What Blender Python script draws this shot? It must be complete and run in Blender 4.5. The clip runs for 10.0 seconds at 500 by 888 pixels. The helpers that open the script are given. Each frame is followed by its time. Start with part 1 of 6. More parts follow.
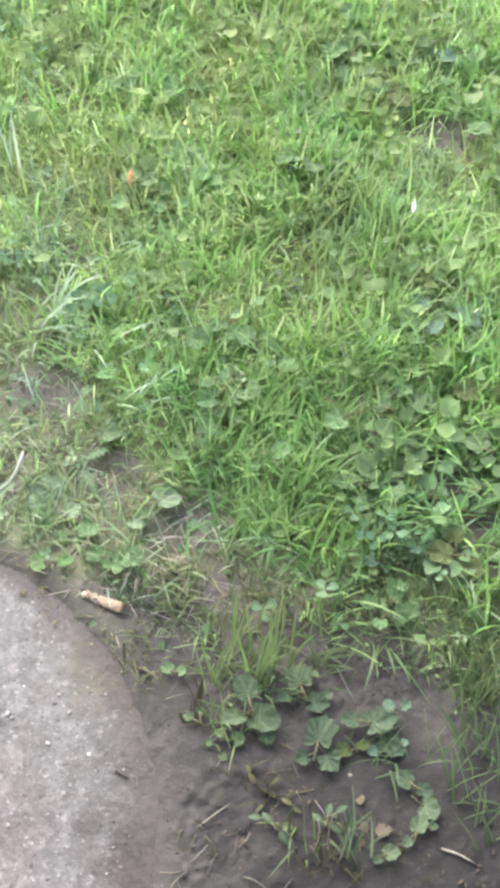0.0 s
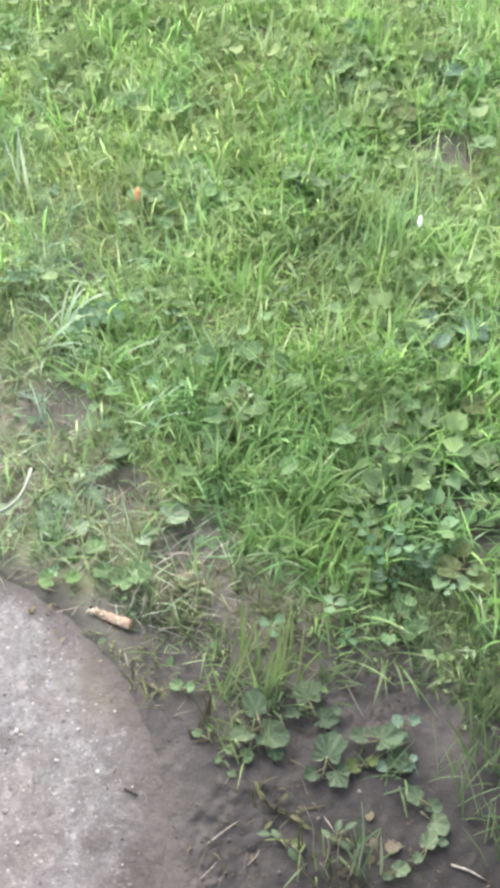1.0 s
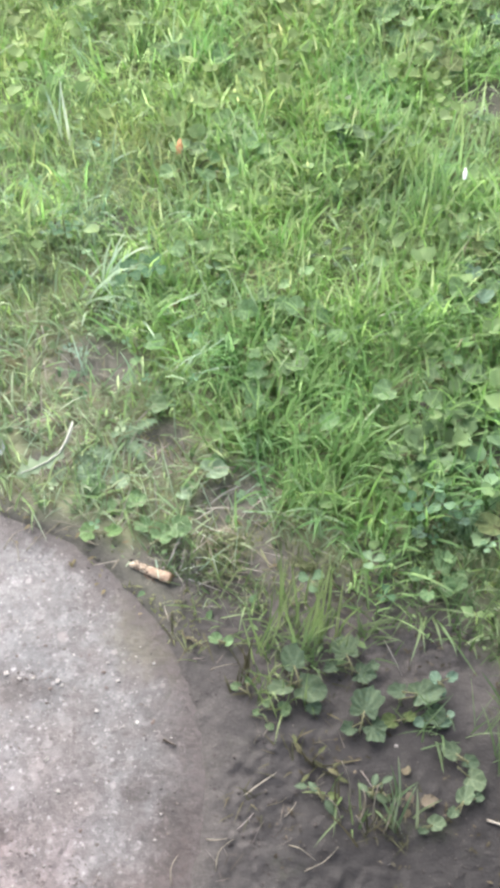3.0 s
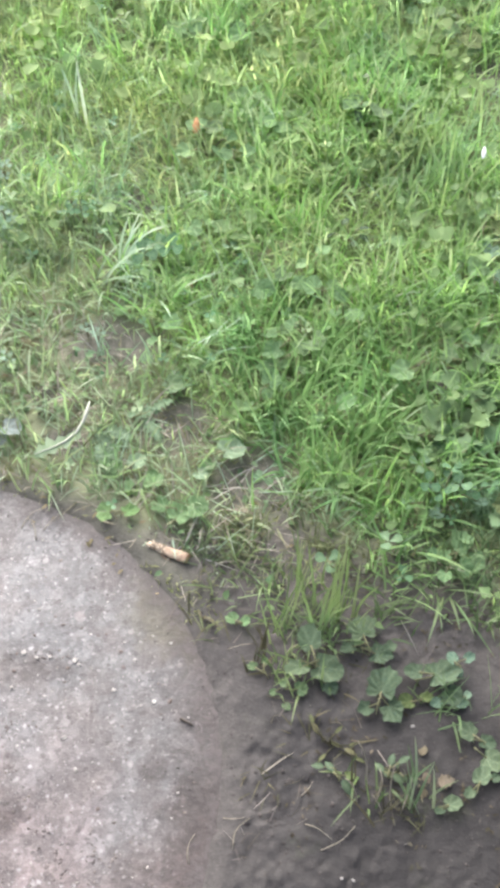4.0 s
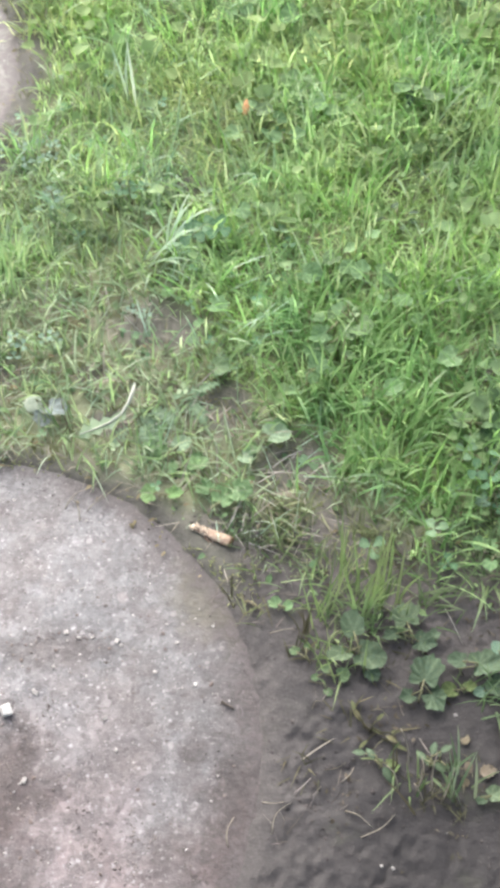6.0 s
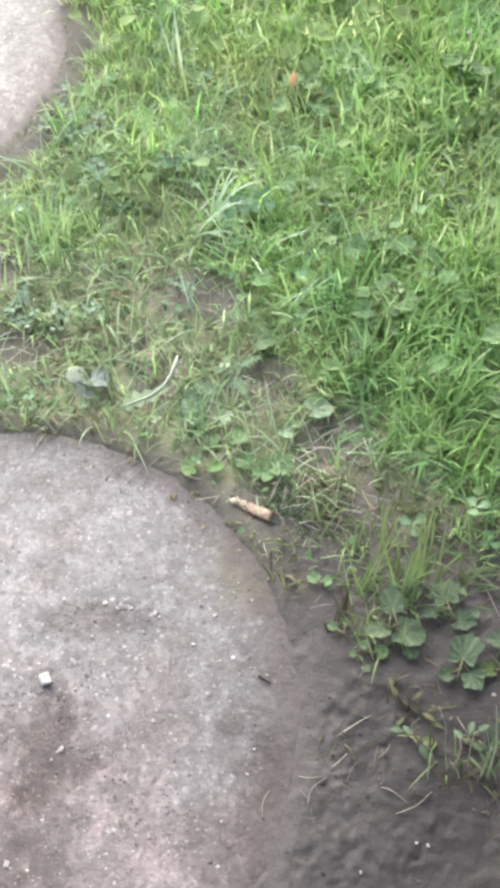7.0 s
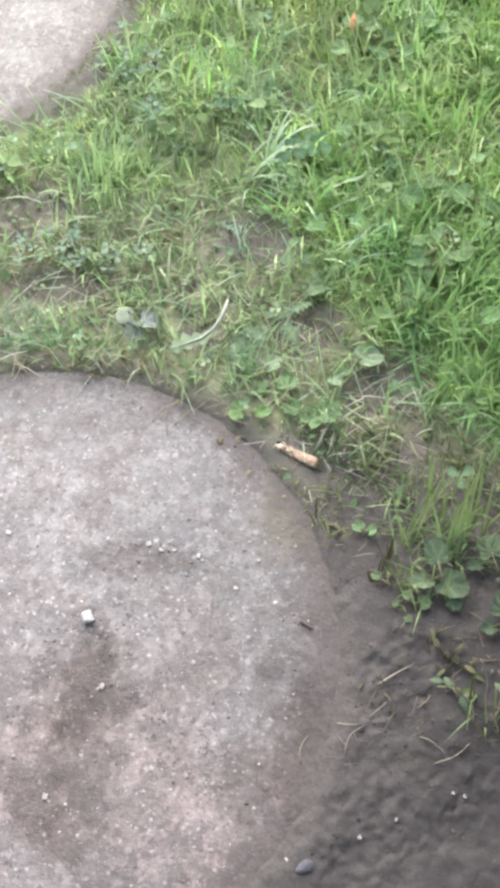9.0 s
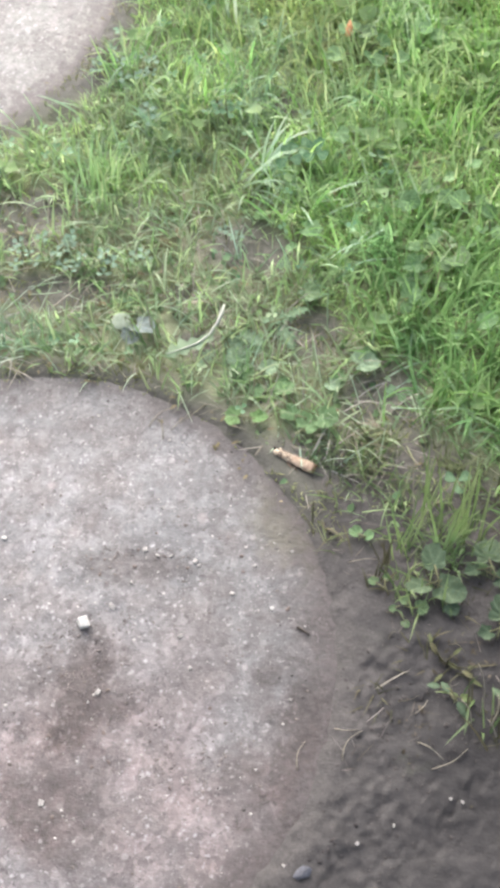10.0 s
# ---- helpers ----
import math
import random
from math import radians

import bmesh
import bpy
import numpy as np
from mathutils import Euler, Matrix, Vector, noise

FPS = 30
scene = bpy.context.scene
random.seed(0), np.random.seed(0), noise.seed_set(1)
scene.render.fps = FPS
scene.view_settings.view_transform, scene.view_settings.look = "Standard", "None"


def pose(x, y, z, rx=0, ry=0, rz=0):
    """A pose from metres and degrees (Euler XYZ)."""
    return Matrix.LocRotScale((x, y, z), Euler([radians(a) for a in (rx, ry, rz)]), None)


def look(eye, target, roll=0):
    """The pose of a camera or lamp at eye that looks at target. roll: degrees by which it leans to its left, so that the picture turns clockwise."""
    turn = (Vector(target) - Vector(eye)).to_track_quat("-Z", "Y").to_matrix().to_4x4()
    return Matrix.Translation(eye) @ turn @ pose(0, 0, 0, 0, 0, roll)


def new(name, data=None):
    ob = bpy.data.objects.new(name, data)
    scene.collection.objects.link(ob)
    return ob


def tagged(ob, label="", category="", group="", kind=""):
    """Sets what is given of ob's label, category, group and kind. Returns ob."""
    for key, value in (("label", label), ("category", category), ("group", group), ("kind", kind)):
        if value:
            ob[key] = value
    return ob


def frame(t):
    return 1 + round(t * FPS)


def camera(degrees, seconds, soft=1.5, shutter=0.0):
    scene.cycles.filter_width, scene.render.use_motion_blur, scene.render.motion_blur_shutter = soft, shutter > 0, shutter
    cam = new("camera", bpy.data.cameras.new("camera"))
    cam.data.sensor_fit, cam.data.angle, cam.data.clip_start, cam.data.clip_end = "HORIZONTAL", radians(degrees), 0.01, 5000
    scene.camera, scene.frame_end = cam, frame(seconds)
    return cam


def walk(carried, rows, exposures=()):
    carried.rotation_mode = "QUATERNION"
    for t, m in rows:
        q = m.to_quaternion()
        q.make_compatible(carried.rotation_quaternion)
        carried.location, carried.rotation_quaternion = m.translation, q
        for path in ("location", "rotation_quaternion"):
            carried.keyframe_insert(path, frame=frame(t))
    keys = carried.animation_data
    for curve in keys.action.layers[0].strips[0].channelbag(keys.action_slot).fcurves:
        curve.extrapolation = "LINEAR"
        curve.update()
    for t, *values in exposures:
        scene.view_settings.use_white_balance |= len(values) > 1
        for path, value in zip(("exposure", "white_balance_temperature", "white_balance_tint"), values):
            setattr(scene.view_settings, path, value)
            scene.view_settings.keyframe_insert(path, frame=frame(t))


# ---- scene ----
# ---------- camera ----------
cam = camera(22.90, 10.0, soft=4.6)
walk(cam, [
    (0.0, pose(-0.0052, -0.0044, 1.1047, 36.443, -1.242, -5.015)),
    (0.5, pose(-0.0021, -0.0035, 1.1071, 37.287, -0.765, -5.434)),
    (1.0, pose(0.0003, -0.0026, 1.1088, 36.985, -0.536, -5.004)),
    (1.5, pose(0.0018, -0.0019, 1.1098, 37.086, -0.221, -4.779)),
    (2.0, pose(0.0028, -0.0011, 1.1103, 37.084, -0.217, -4.785)),
    (2.5, pose(0.0031, -0.0005, 1.1102, 36.053, 0.135, -4.316)),
    (2.7, pose(0.0030, -0.0003, 1.1100, 35.414, 0.526, -3.882)),
    (3.8, pose(0.0014, 0.0007, 1.1078, 34.096, 1.106, -3.204)),
    (4.0, pose(0.0009, 0.0009, 1.1072, 33.913, 1.349, -3.042)),
    (4.5, pose(-0.0006, 0.0011, 1.1054, 33.969, 1.449, -2.859)),
    (5.0, pose(-0.0024, 0.0012, 1.1034, 33.851, 1.556, -2.502)),
    (5.5, pose(-0.0044, 0.0012, 1.1011, 33.581, 1.513, -2.091)),
    (6.0, pose(-0.0067, 0.0010, 1.0987, 33.439, 2.253, -1.202)),
    (6.2, pose(-0.0076, 0.0009, 1.0977, 33.506, 2.628, -0.608)),
    (7.3, pose(-0.0128, -0.0001, 1.0919, 32.157, 3.190, 1.113)),
    (7.5, pose(-0.0138, -0.0004, 1.0908, 32.093, 3.294, 1.462)),
    (8.0, pose(-0.0161, -0.0012, 1.0882, 31.681, 3.708, 1.481)),
    (8.5, pose(-0.0183, -0.0022, 1.0857, 30.859, 3.929, 2.704)),
    (9.0, pose(-0.0202, -0.0035, 1.0832, 30.518, 3.709, 3.162)),
    (9.5, pose(-0.0219, -0.0049, 1.0810, 30.844, 3.725, 3.145)),
    (10.0, pose(-0.0233, -0.0065, 1.0790, 30.964, 3.452, 3.017)),
], exposures=[(0.0, 1.52), (5.0, 1.48), (8.0, 1.43), (10.0, 1.35)])

# ---------- sky and sun: bright, diffuse daylight from ahead ----------
SUN_EL, SUN_AZ = radians(34), radians(-18)   # azimuth from +y towards +x
world = bpy.data.worlds.new("sky")
scene.world = world
world.use_nodes = True
wn = world.node_tree
sky = wn.nodes.new("ShaderNodeTexSky")
sky.sky_type = "NISHITA"
sky.sun_disc = False
sky.sun_elevation, sky.sun_rotation = SUN_EL, SUN_AZ
sky.dust_density, sky.air_density, sky.ozone_density = 4.0, 1.0, 1.0
soften = wn.nodes.new("ShaderNodeHueSaturation")
soften.inputs["Saturation"].default_value = 0.5
wn.links.new(sky.outputs["Color"], soften.inputs["Color"])
wn.links.new(soften.outputs["Color"], wn.nodes["Background"].inputs["Color"])
wn.nodes["Background"].inputs["Strength"].default_value = 0.15
sun_data = bpy.data.lights.new("sun", "SUN")
sun_data.energy, sun_data.angle, sun_data.color = 2.2, radians(75), (1.0, 0.97, 0.94)
sun = new("sun", sun_data)
sun_dir = Vector((math.sin(SUN_AZ) * math.cos(SUN_EL), math.cos(SUN_AZ) * math.cos(SUN_EL), math.sin(SUN_EL)))
sun.matrix_world = look(tuple(sun_dir * 20), (0, 0, 0))


# ---------- materials ----------
class Nodes:
    """Short hand for building one node material."""

    def __init__(self, name):
        self.mat = bpy.data.materials.new(name)
        self.mat.use_nodes = True
        self.tree = self.mat.node_tree
        self.bsdf = self.tree.nodes["Principled BSDF"]
        self.out = self.tree.nodes["Material Output"]
        self.coord = self.tree.nodes.new("ShaderNodeTexCoord").outputs["Object"]

    def put(self, socket, value):
        if isinstance(value, bpy.types.NodeSocket):
            self.tree.links.new(value, socket)
        else:
            if socket.type == "RGBA" and len(value) == 3:
                value = (*value, 1.0)
            socket.default_value = value

    def noise(self, scale, detail=4.0, rough=0.55, vec=None, distort=0.0):
        n = self.tree.nodes.new("ShaderNodeTexNoise")
        self.put(n.inputs["Vector"], vec or self.coord)
        n.inputs["Scale"].default_value, n.inputs["Detail"].default_value = scale, detail
        n.inputs["Roughness"].default_value, n.inputs["Distortion"].default_value = rough, distort
        return n.outputs["Fac"]

    def warped(self, amount, scale):
        """The object's space, shaken by noise."""
        n = self.tree.nodes.new("ShaderNodeTexNoise")
        self.put(n.inputs["Vector"], self.coord)
        n.inputs["Scale"].default_value = scale
        m = self.tree.nodes.new("ShaderNodeVectorMath")
        m.operation = "MULTIPLY_ADD"
        self.put(m.inputs[0], n.outputs["Color"])
        m.inputs[1].default_value = (amount,) * 3
        self.put(m.inputs[2], self.coord)
        return m.outputs["Vector"]

    def voronoi(self, scale, feature="F1", out="Distance", vec=None):
        n = self.tree.nodes.new("ShaderNodeTexVoronoi")
        n.feature = feature
        self.put(n.inputs["Vector"], vec or self.coord)
        n.inputs["Scale"].default_value = scale
        return n.outputs[out]

    def ramp(self, fac, *stops):
        n = self.tree.nodes.new("ShaderNodeValToRGB")
        while len(n.color_ramp.elements) < len(stops):
            n.color_ramp.elements.new(0.5)
        for e, (pos, col) in zip(n.color_ramp.elements, stops):
            e.position, e.color = pos, ((*col, 1.0) if not isinstance(col, (int, float)) else (col, col, col, 1.0))
        self.put(n.inputs["Fac"], fac)
        return n.outputs["Color"]

    def mix(self, fac, a, b, blend="MIX"):
        n = self.tree.nodes.new("ShaderNodeMix")
        n.data_type, n.blend_type = "RGBA", blend
        self.put(n.inputs["Factor"], fac)
        self.put(n.inputs["A"], a)
        self.put(n.inputs["B"], b)
        return n.outputs["Result"]

    def math(self, op, a, b=0.0, clamp=False):
        n = self.tree.nodes.new("ShaderNodeMath")
        n.operation, n.use_clamp = op, clamp
        self.put(n.inputs[0], a)
        self.put(n.inputs[1], b)
        return n.outputs["Value"]

    def island(self):
        return self.tree.nodes.new("ShaderNodeNewGeometry").outputs["Random Per Island"]

    def object_random(self):
        return self.tree.nodes.new("ShaderNodeObjectInfo").outputs["Random"]

    def distance_to(self, point, stretch=(1, 1, 1)):
        """Distance from a point, in the object's own space, with each axis divided by stretch."""
        n = self.tree.nodes.new("ShaderNodeMapping")
        n.vector_type = "TEXTURE"
        self.put(n.inputs["Vector"], self.coord)
        n.inputs["Location"].default_value, n.inputs["Scale"].default_value = point, stretch
        m = self.tree.nodes.new("ShaderNodeVectorMath")
        m.operation = "LENGTH"
        self.put(m.inputs[0], n.outputs["Vector"])
        return m.outputs["Value"]

    def bump(self, height, strength, distance=0.002):
        n = self.tree.nodes.new("ShaderNodeBump")
        n.inputs["Strength"].default_value, n.inputs["Distance"].default_value = strength, distance
        self.put(n.inputs["Height"], height)
        self.put(self.bsdf.inputs["Normal"], n.outputs["Normal"])

    def finish(self, color, rough=0.8, spec=0.3):
        self.put(self.bsdf.inputs["Base Color"], color)
        self.put(self.bsdf.inputs["Roughness"], rough)
        self.bsdf.inputs["Specular IOR Level"].default_value = spec
        return self.mat

    def translucent(self, color, share):
        """Light shines through thin leaves."""
        t = self.tree.nodes.new("ShaderNodeBsdfTranslucent")
        self.put(t.inputs["Color"], color)
        m = self.tree.nodes.new("ShaderNodeMixShader")
        m.inputs["Fac"].default_value = share
        self.tree.links.new(self.bsdf.outputs["BSDF"], m.inputs[1])
        self.tree.links.new(t.outputs["BSDF"], m.inputs[2])
        self.tree.links.new(m.outputs["Shader"], self.out.inputs["Surface"])


def green_material(name, stops, share=0.35, rough=0.5, vein=0.12, scale=120, by_object=False, spec=0.28, yellowing=0.0, veined=False):
    n = Nodes(name)
    pick = n.object_random() if by_object else n.island()
    col = n.ramp(pick, *[(at, (min(0.8, c[0] * 1.18), min(0.8, c[1] * 1.09), min(0.8, c[2] * 1.29))) for at, c in stops])
    col = n.mix(n.math("MULTIPLY", n.noise(scale, 3), vein * 3), col, (0.20, 0.24, 0.07))
    patch = n.ramp(n.noise(7, 3), (0.35, 0.86), (0.65, 1.28))
    col = n.mix(1.0, col, patch, "MULTIPLY")
    col = n.mix(n.ramp(n.noise(5.5, 4, 0.6), (0.46, 0.0), (0.68, yellowing)), col, (0.34, 0.32, 0.13))
    col = n.mix(n.ramp(n.noise(11, 3), (0.50, 0.0), (0.66, 0.6)), col, n.mix(1.0, col, (0.82, 0.97, 1.20), "MULTIPLY"))
    if veined:
        line = n.tree.nodes.new("ShaderNodeAttribute")
        line.attribute_name = "vein"
        col = n.mix(n.ramp(line.outputs["Fac"], (0.45, 0.0), (0.95, 0.36)), col, n.mix(1.0, col, (1.9, 1.7, 1.8), "MULTIPLY"))
        col = n.mix(n.ramp(line.outputs["Fac"], (0.0, 0.35), (0.3, 0.0)), col, n.mix(1.0, col, (0.72, 0.74, 0.72), "MULTIPLY"))
        blotch = n.noise(160, 3, 0.6)
        col = n.mix(n.ramp(blotch, (0.52, 0.0), (0.68, 0.4)), col, n.mix(1.0, col, (1.25, 1.05, 0.8), "MULTIPLY"))
    n.finish(col, rough, spec)
    n.translucent(col, share)
    return n.mat


GRASS = green_material("grass_blade", [(0.0, (0.194, 0.343, 0.129)), (0.35, (0.253, 0.431, 0.160)), (0.7, (0.326, 0.501, 0.199)), (1.0, (0.425, 0.541, 0.259))], share=0.54, yellowing=0.26)
GRASS_DULL = green_material("dull_grass_blade", [(0.0, (0.165, 0.252, 0.124)), (0.5, (0.212, 0.308, 0.155)), (1.0, (0.270, 0.345, 0.192))], share=0.42)
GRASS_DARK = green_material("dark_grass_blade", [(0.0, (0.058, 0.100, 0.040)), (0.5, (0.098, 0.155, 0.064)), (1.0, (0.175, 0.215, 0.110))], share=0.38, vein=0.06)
# dim soil grass; at the right edge its dark tone also carries shade
GRASS_DARKENED = green_material("darkened_grass_blade", [(0.0, (0.051, 0.095, 0.037)), (0.5, (0.074, 0.130, 0.049)), (1.0, (0.121, 0.176, 0.076))], share=0.40, vein=0.08)
GRASS_DEEP = green_material("deep_green_grass_blade", [(0.0, (0.112, 0.250, 0.076)), (0.5, (0.162, 0.318, 0.100)), (1.0, (0.248, 0.400, 0.150))], share=0.5)
SILVER_LEAF = green_material("silvery_clover_leaf", [(0.0, (0.150, 0.255, 0.165)), (1.0, (0.205, 0.310, 0.212))], share=0.3, rough=0.65, scale=300, veined=True, by_object=True, spec=0.1)
SPRIG = green_material("olive_sprig_blade", [(0.0, (0.085, 0.105, 0.046)), (0.5, (0.125, 0.165, 0.070)), (1.0, (0.210, 0.228, 0.118))], share=0.35, rough=0.65, vein=0.08)
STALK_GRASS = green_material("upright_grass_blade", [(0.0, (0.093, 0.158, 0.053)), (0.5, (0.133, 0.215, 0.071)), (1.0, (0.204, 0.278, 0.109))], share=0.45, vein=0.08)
GRASS_LUSH = green_material("lush_grass_blade", [(0.0, (0.182, 0.391, 0.098)), (0.5, (0.251, 0.481, 0.122)), (1.0, (0.358, 0.566, 0.170))], share=0.52)
GRASS_UNDER = green_material("fine_grass_blade", [(0.0, (0.267, 0.456, 0.135)), (0.5, (0.326, 0.530, 0.164)), (1.0, (0.414, 0.598, 0.204))], share=0.55, yellowing=0.3)
# yellow-green, made paler to carry the far lawn's brighter light
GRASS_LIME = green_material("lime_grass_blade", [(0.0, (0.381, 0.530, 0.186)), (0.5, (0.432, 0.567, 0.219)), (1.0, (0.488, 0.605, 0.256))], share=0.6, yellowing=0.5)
MOSS = green_material("moss_blade", [(0.0, (0.11, 0.125, 0.045)), (0.5, (0.165, 0.19, 0.070)), (1.0, (0.22, 0.235, 0.105))], share=0.3, rough=0.7)
GRASS_PALE = green_material("pale_grass_blade", [(0.0, (0.250, 0.415, 0.200)), (0.5, (0.315, 0.470, 0.240)), (1.0, (0.410, 0.530, 0.300))], share=0.45)
TUFT_PALE = green_material("pale_tuft_blade", [(0.0, (0.266, 0.392, 0.230)), (0.5, (0.342, 0.476, 0.287)), (1.0, (0.454, 0.554, 0.368))], share=0.45)
STRAW = green_material("dry_straw", [(0.0, (0.135, 0.115, 0.082)), (0.5, (0.205, 0.182, 0.138)), (1.0, (0.320, 0.298, 0.238))], share=0.15, rough=0.7)
SOIL_STRAW = green_material("soiled_straw", [(0.0, (0.045, 0.038, 0.030)), (0.6, (0.085, 0.074, 0.058)), (1.0, (0.19, 0.172, 0.135))], share=0.1, rough=0.8, vein=0.03)
DULL_STRAW = green_material("dull_straw", [(0.0, (0.055, 0.046, 0.034)), (1.0, (0.13, 0.112, 0.085))], share=0.1, rough=0.8, by_object=True)
ROUND_LEAF = green_material("round_leaf", [(0.0, (0.142, 0.241, 0.097)), (0.4, (0.171, 0.283, 0.112)), (0.8, (0.185, 0.302, 0.121)), (1.0, (0.205, 0.315, 0.133))],
                            share=0.38, yellowing=0.08, rough=0.6, scale=260, spec=0.1)
# yellower copy of the round leaf, lightened for brighter light far off
BRIGHTENED_LEAF = green_material("brightened_round_leaf", [(0.0, (0.167, 0.262, 0.099)), (0.4, (0.201, 0.304, 0.116)), (0.8, (0.220, 0.324, 0.128)), (1.0, (0.246, 0.341, 0.143))],
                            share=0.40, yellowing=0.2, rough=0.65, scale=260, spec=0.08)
PLANT_LEAF = green_material("weed_leaf", [(0.0, (0.049, 0.081, 0.047)), (0.5, (0.068, 0.108, 0.060)), (1.0, (0.095, 0.140, 0.074))], vein=0.05,
                            share=0.3, rough=0.62, scale=70, veined=True, by_object=True, spec=0.1)
LAWN_LEAF = green_material("lawn_weed_leaf", [(0.0, (0.110, 0.204, 0.085)), (0.5, (0.138, 0.246, 0.103)), (1.0, (0.173, 0.283, 0.123))], vein=0.06,
                           share=0.4, rough=0.6, scale=90, veined=True, by_object=True, spec=0.1)
OLIVE_LEAF = green_material("olive_weed_leaf", [(0.0, (0.078, 0.118, 0.045)), (1.0, (0.112, 0.152, 0.064))], share=0.35, rough=0.65, scale=90, veined=True, by_object=True, spec=0.08)
PALE_LEAF = green_material("pale_weed_leaf", [(0.0, (0.110, 0.184, 0.085)), (1.0, (0.140, 0.217, 0.103))], vein=0.08, share=0.42, rough=0.62, scale=90, veined=True, by_object=True, spec=0.1)
BLUE_LEAF = green_material("bluish_weed_leaf", [(0.0, (0.115, 0.205, 0.127)), (1.0, (0.163, 0.261, 0.163))], vein=0.06, share=0.4, rough=0.62, scale=90, veined=True, by_object=True, spec=0.1)
STRIP_LEAF = green_material("strip_weed_leaf", [(0.0, (0.140, 0.225, 0.120)), (1.0, (0.200, 0.292, 0.165))], vein=0.06, share=0.35, rough=0.65, scale=90, veined=True, by_object=True, spec=0.08)
GREY_LEAF = green_material("grey_weed_leaf", [(0.0, (0.135, 0.172, 0.140)), (1.0, (0.160, 0.200, 0.164))], vein=0.04, share=0.2, rough=0.7, scale=90, veined=True, by_object=True, spec=0.08)
FRESH_LEAF = green_material("fresh_weed_leaf", [(0.0, (0.140, 0.255, 0.090)), (1.0, (0.178, 0.300, 0.115))], vein=0.06, share=0.4, rough=0.65, scale=90, veined=True, by_object=True, spec=0.08)
CLOVER_LEAF = green_material("clover_leaf", [(0.0, (0.057, 0.144, 0.072)), (0.5, (0.084, 0.186, 0.094)), (1.0, (0.131, 0.227, 0.122))],
                             share=0.3, rough=0.62, scale=300, veined=True, by_object=True, spec=0.1)
CLOVER_MANY = green_material("small_clover_leaf", [(0.0, (0.084, 0.209, 0.096)), (0.5, (0.140, 0.275, 0.132)), (1.0, (0.252, 0.352, 0.180))], share=0.25, scale=300)
TRODDEN_LEAF = green_material("trodden_leaf", [(0.0, (0.085, 0.155, 0.070)), (0.5, (0.13, 0.225, 0.10)), (1.0, (0.18, 0.275, 0.13))], share=0.35, rough=0.65, spec=0.1)
DEAD_MANY = green_material("dead_leaf_bits", [(0.0, (0.07, 0.055, 0.03)), (0.5, (0.13, 0.10, 0.055)), (1.0, (0.21, 0.17, 0.10))], share=0.1, rough=0.8)
DARK_LITTER = green_material("dark_leaf_litter", [(0.0, (0.018, 0.014, 0.010)), (0.6, (0.038, 0.030, 0.020)), (1.0, (0.075, 0.060, 0.040))], share=0.05, rough=0.85, vein=0.03)
STEM = green_material("stem", [(0.0, (0.10, 0.135, 0.055)), (1.0, (0.20, 0.18, 0.10))], share=0.1)
OLIVE = green_material("olive_withered_blade", [(0.0, (0.030, 0.030, 0.015)), (0.5, (0.052, 0.051, 0.025)), (1.0, (0.090, 0.080, 0.042))], share=0.2, rough=0.75, vein=0.03)
TAN_LEAF = green_material("tan_dry_leaf", [(0.0, (0.080, 0.056, 0.044)), (1.0, (0.118, 0.086, 0.070))], share=0.2, rough=0.8, by_object=True)
DEAD_LEAF = green_material("withered_leaf", [(0.0, (0.040, 0.046, 0.020)), (0.5, (0.058, 0.058, 0.027)), (1.0, (0.090, 0.075, 0.042))], share=0.15, rough=0.75, by_object=True)


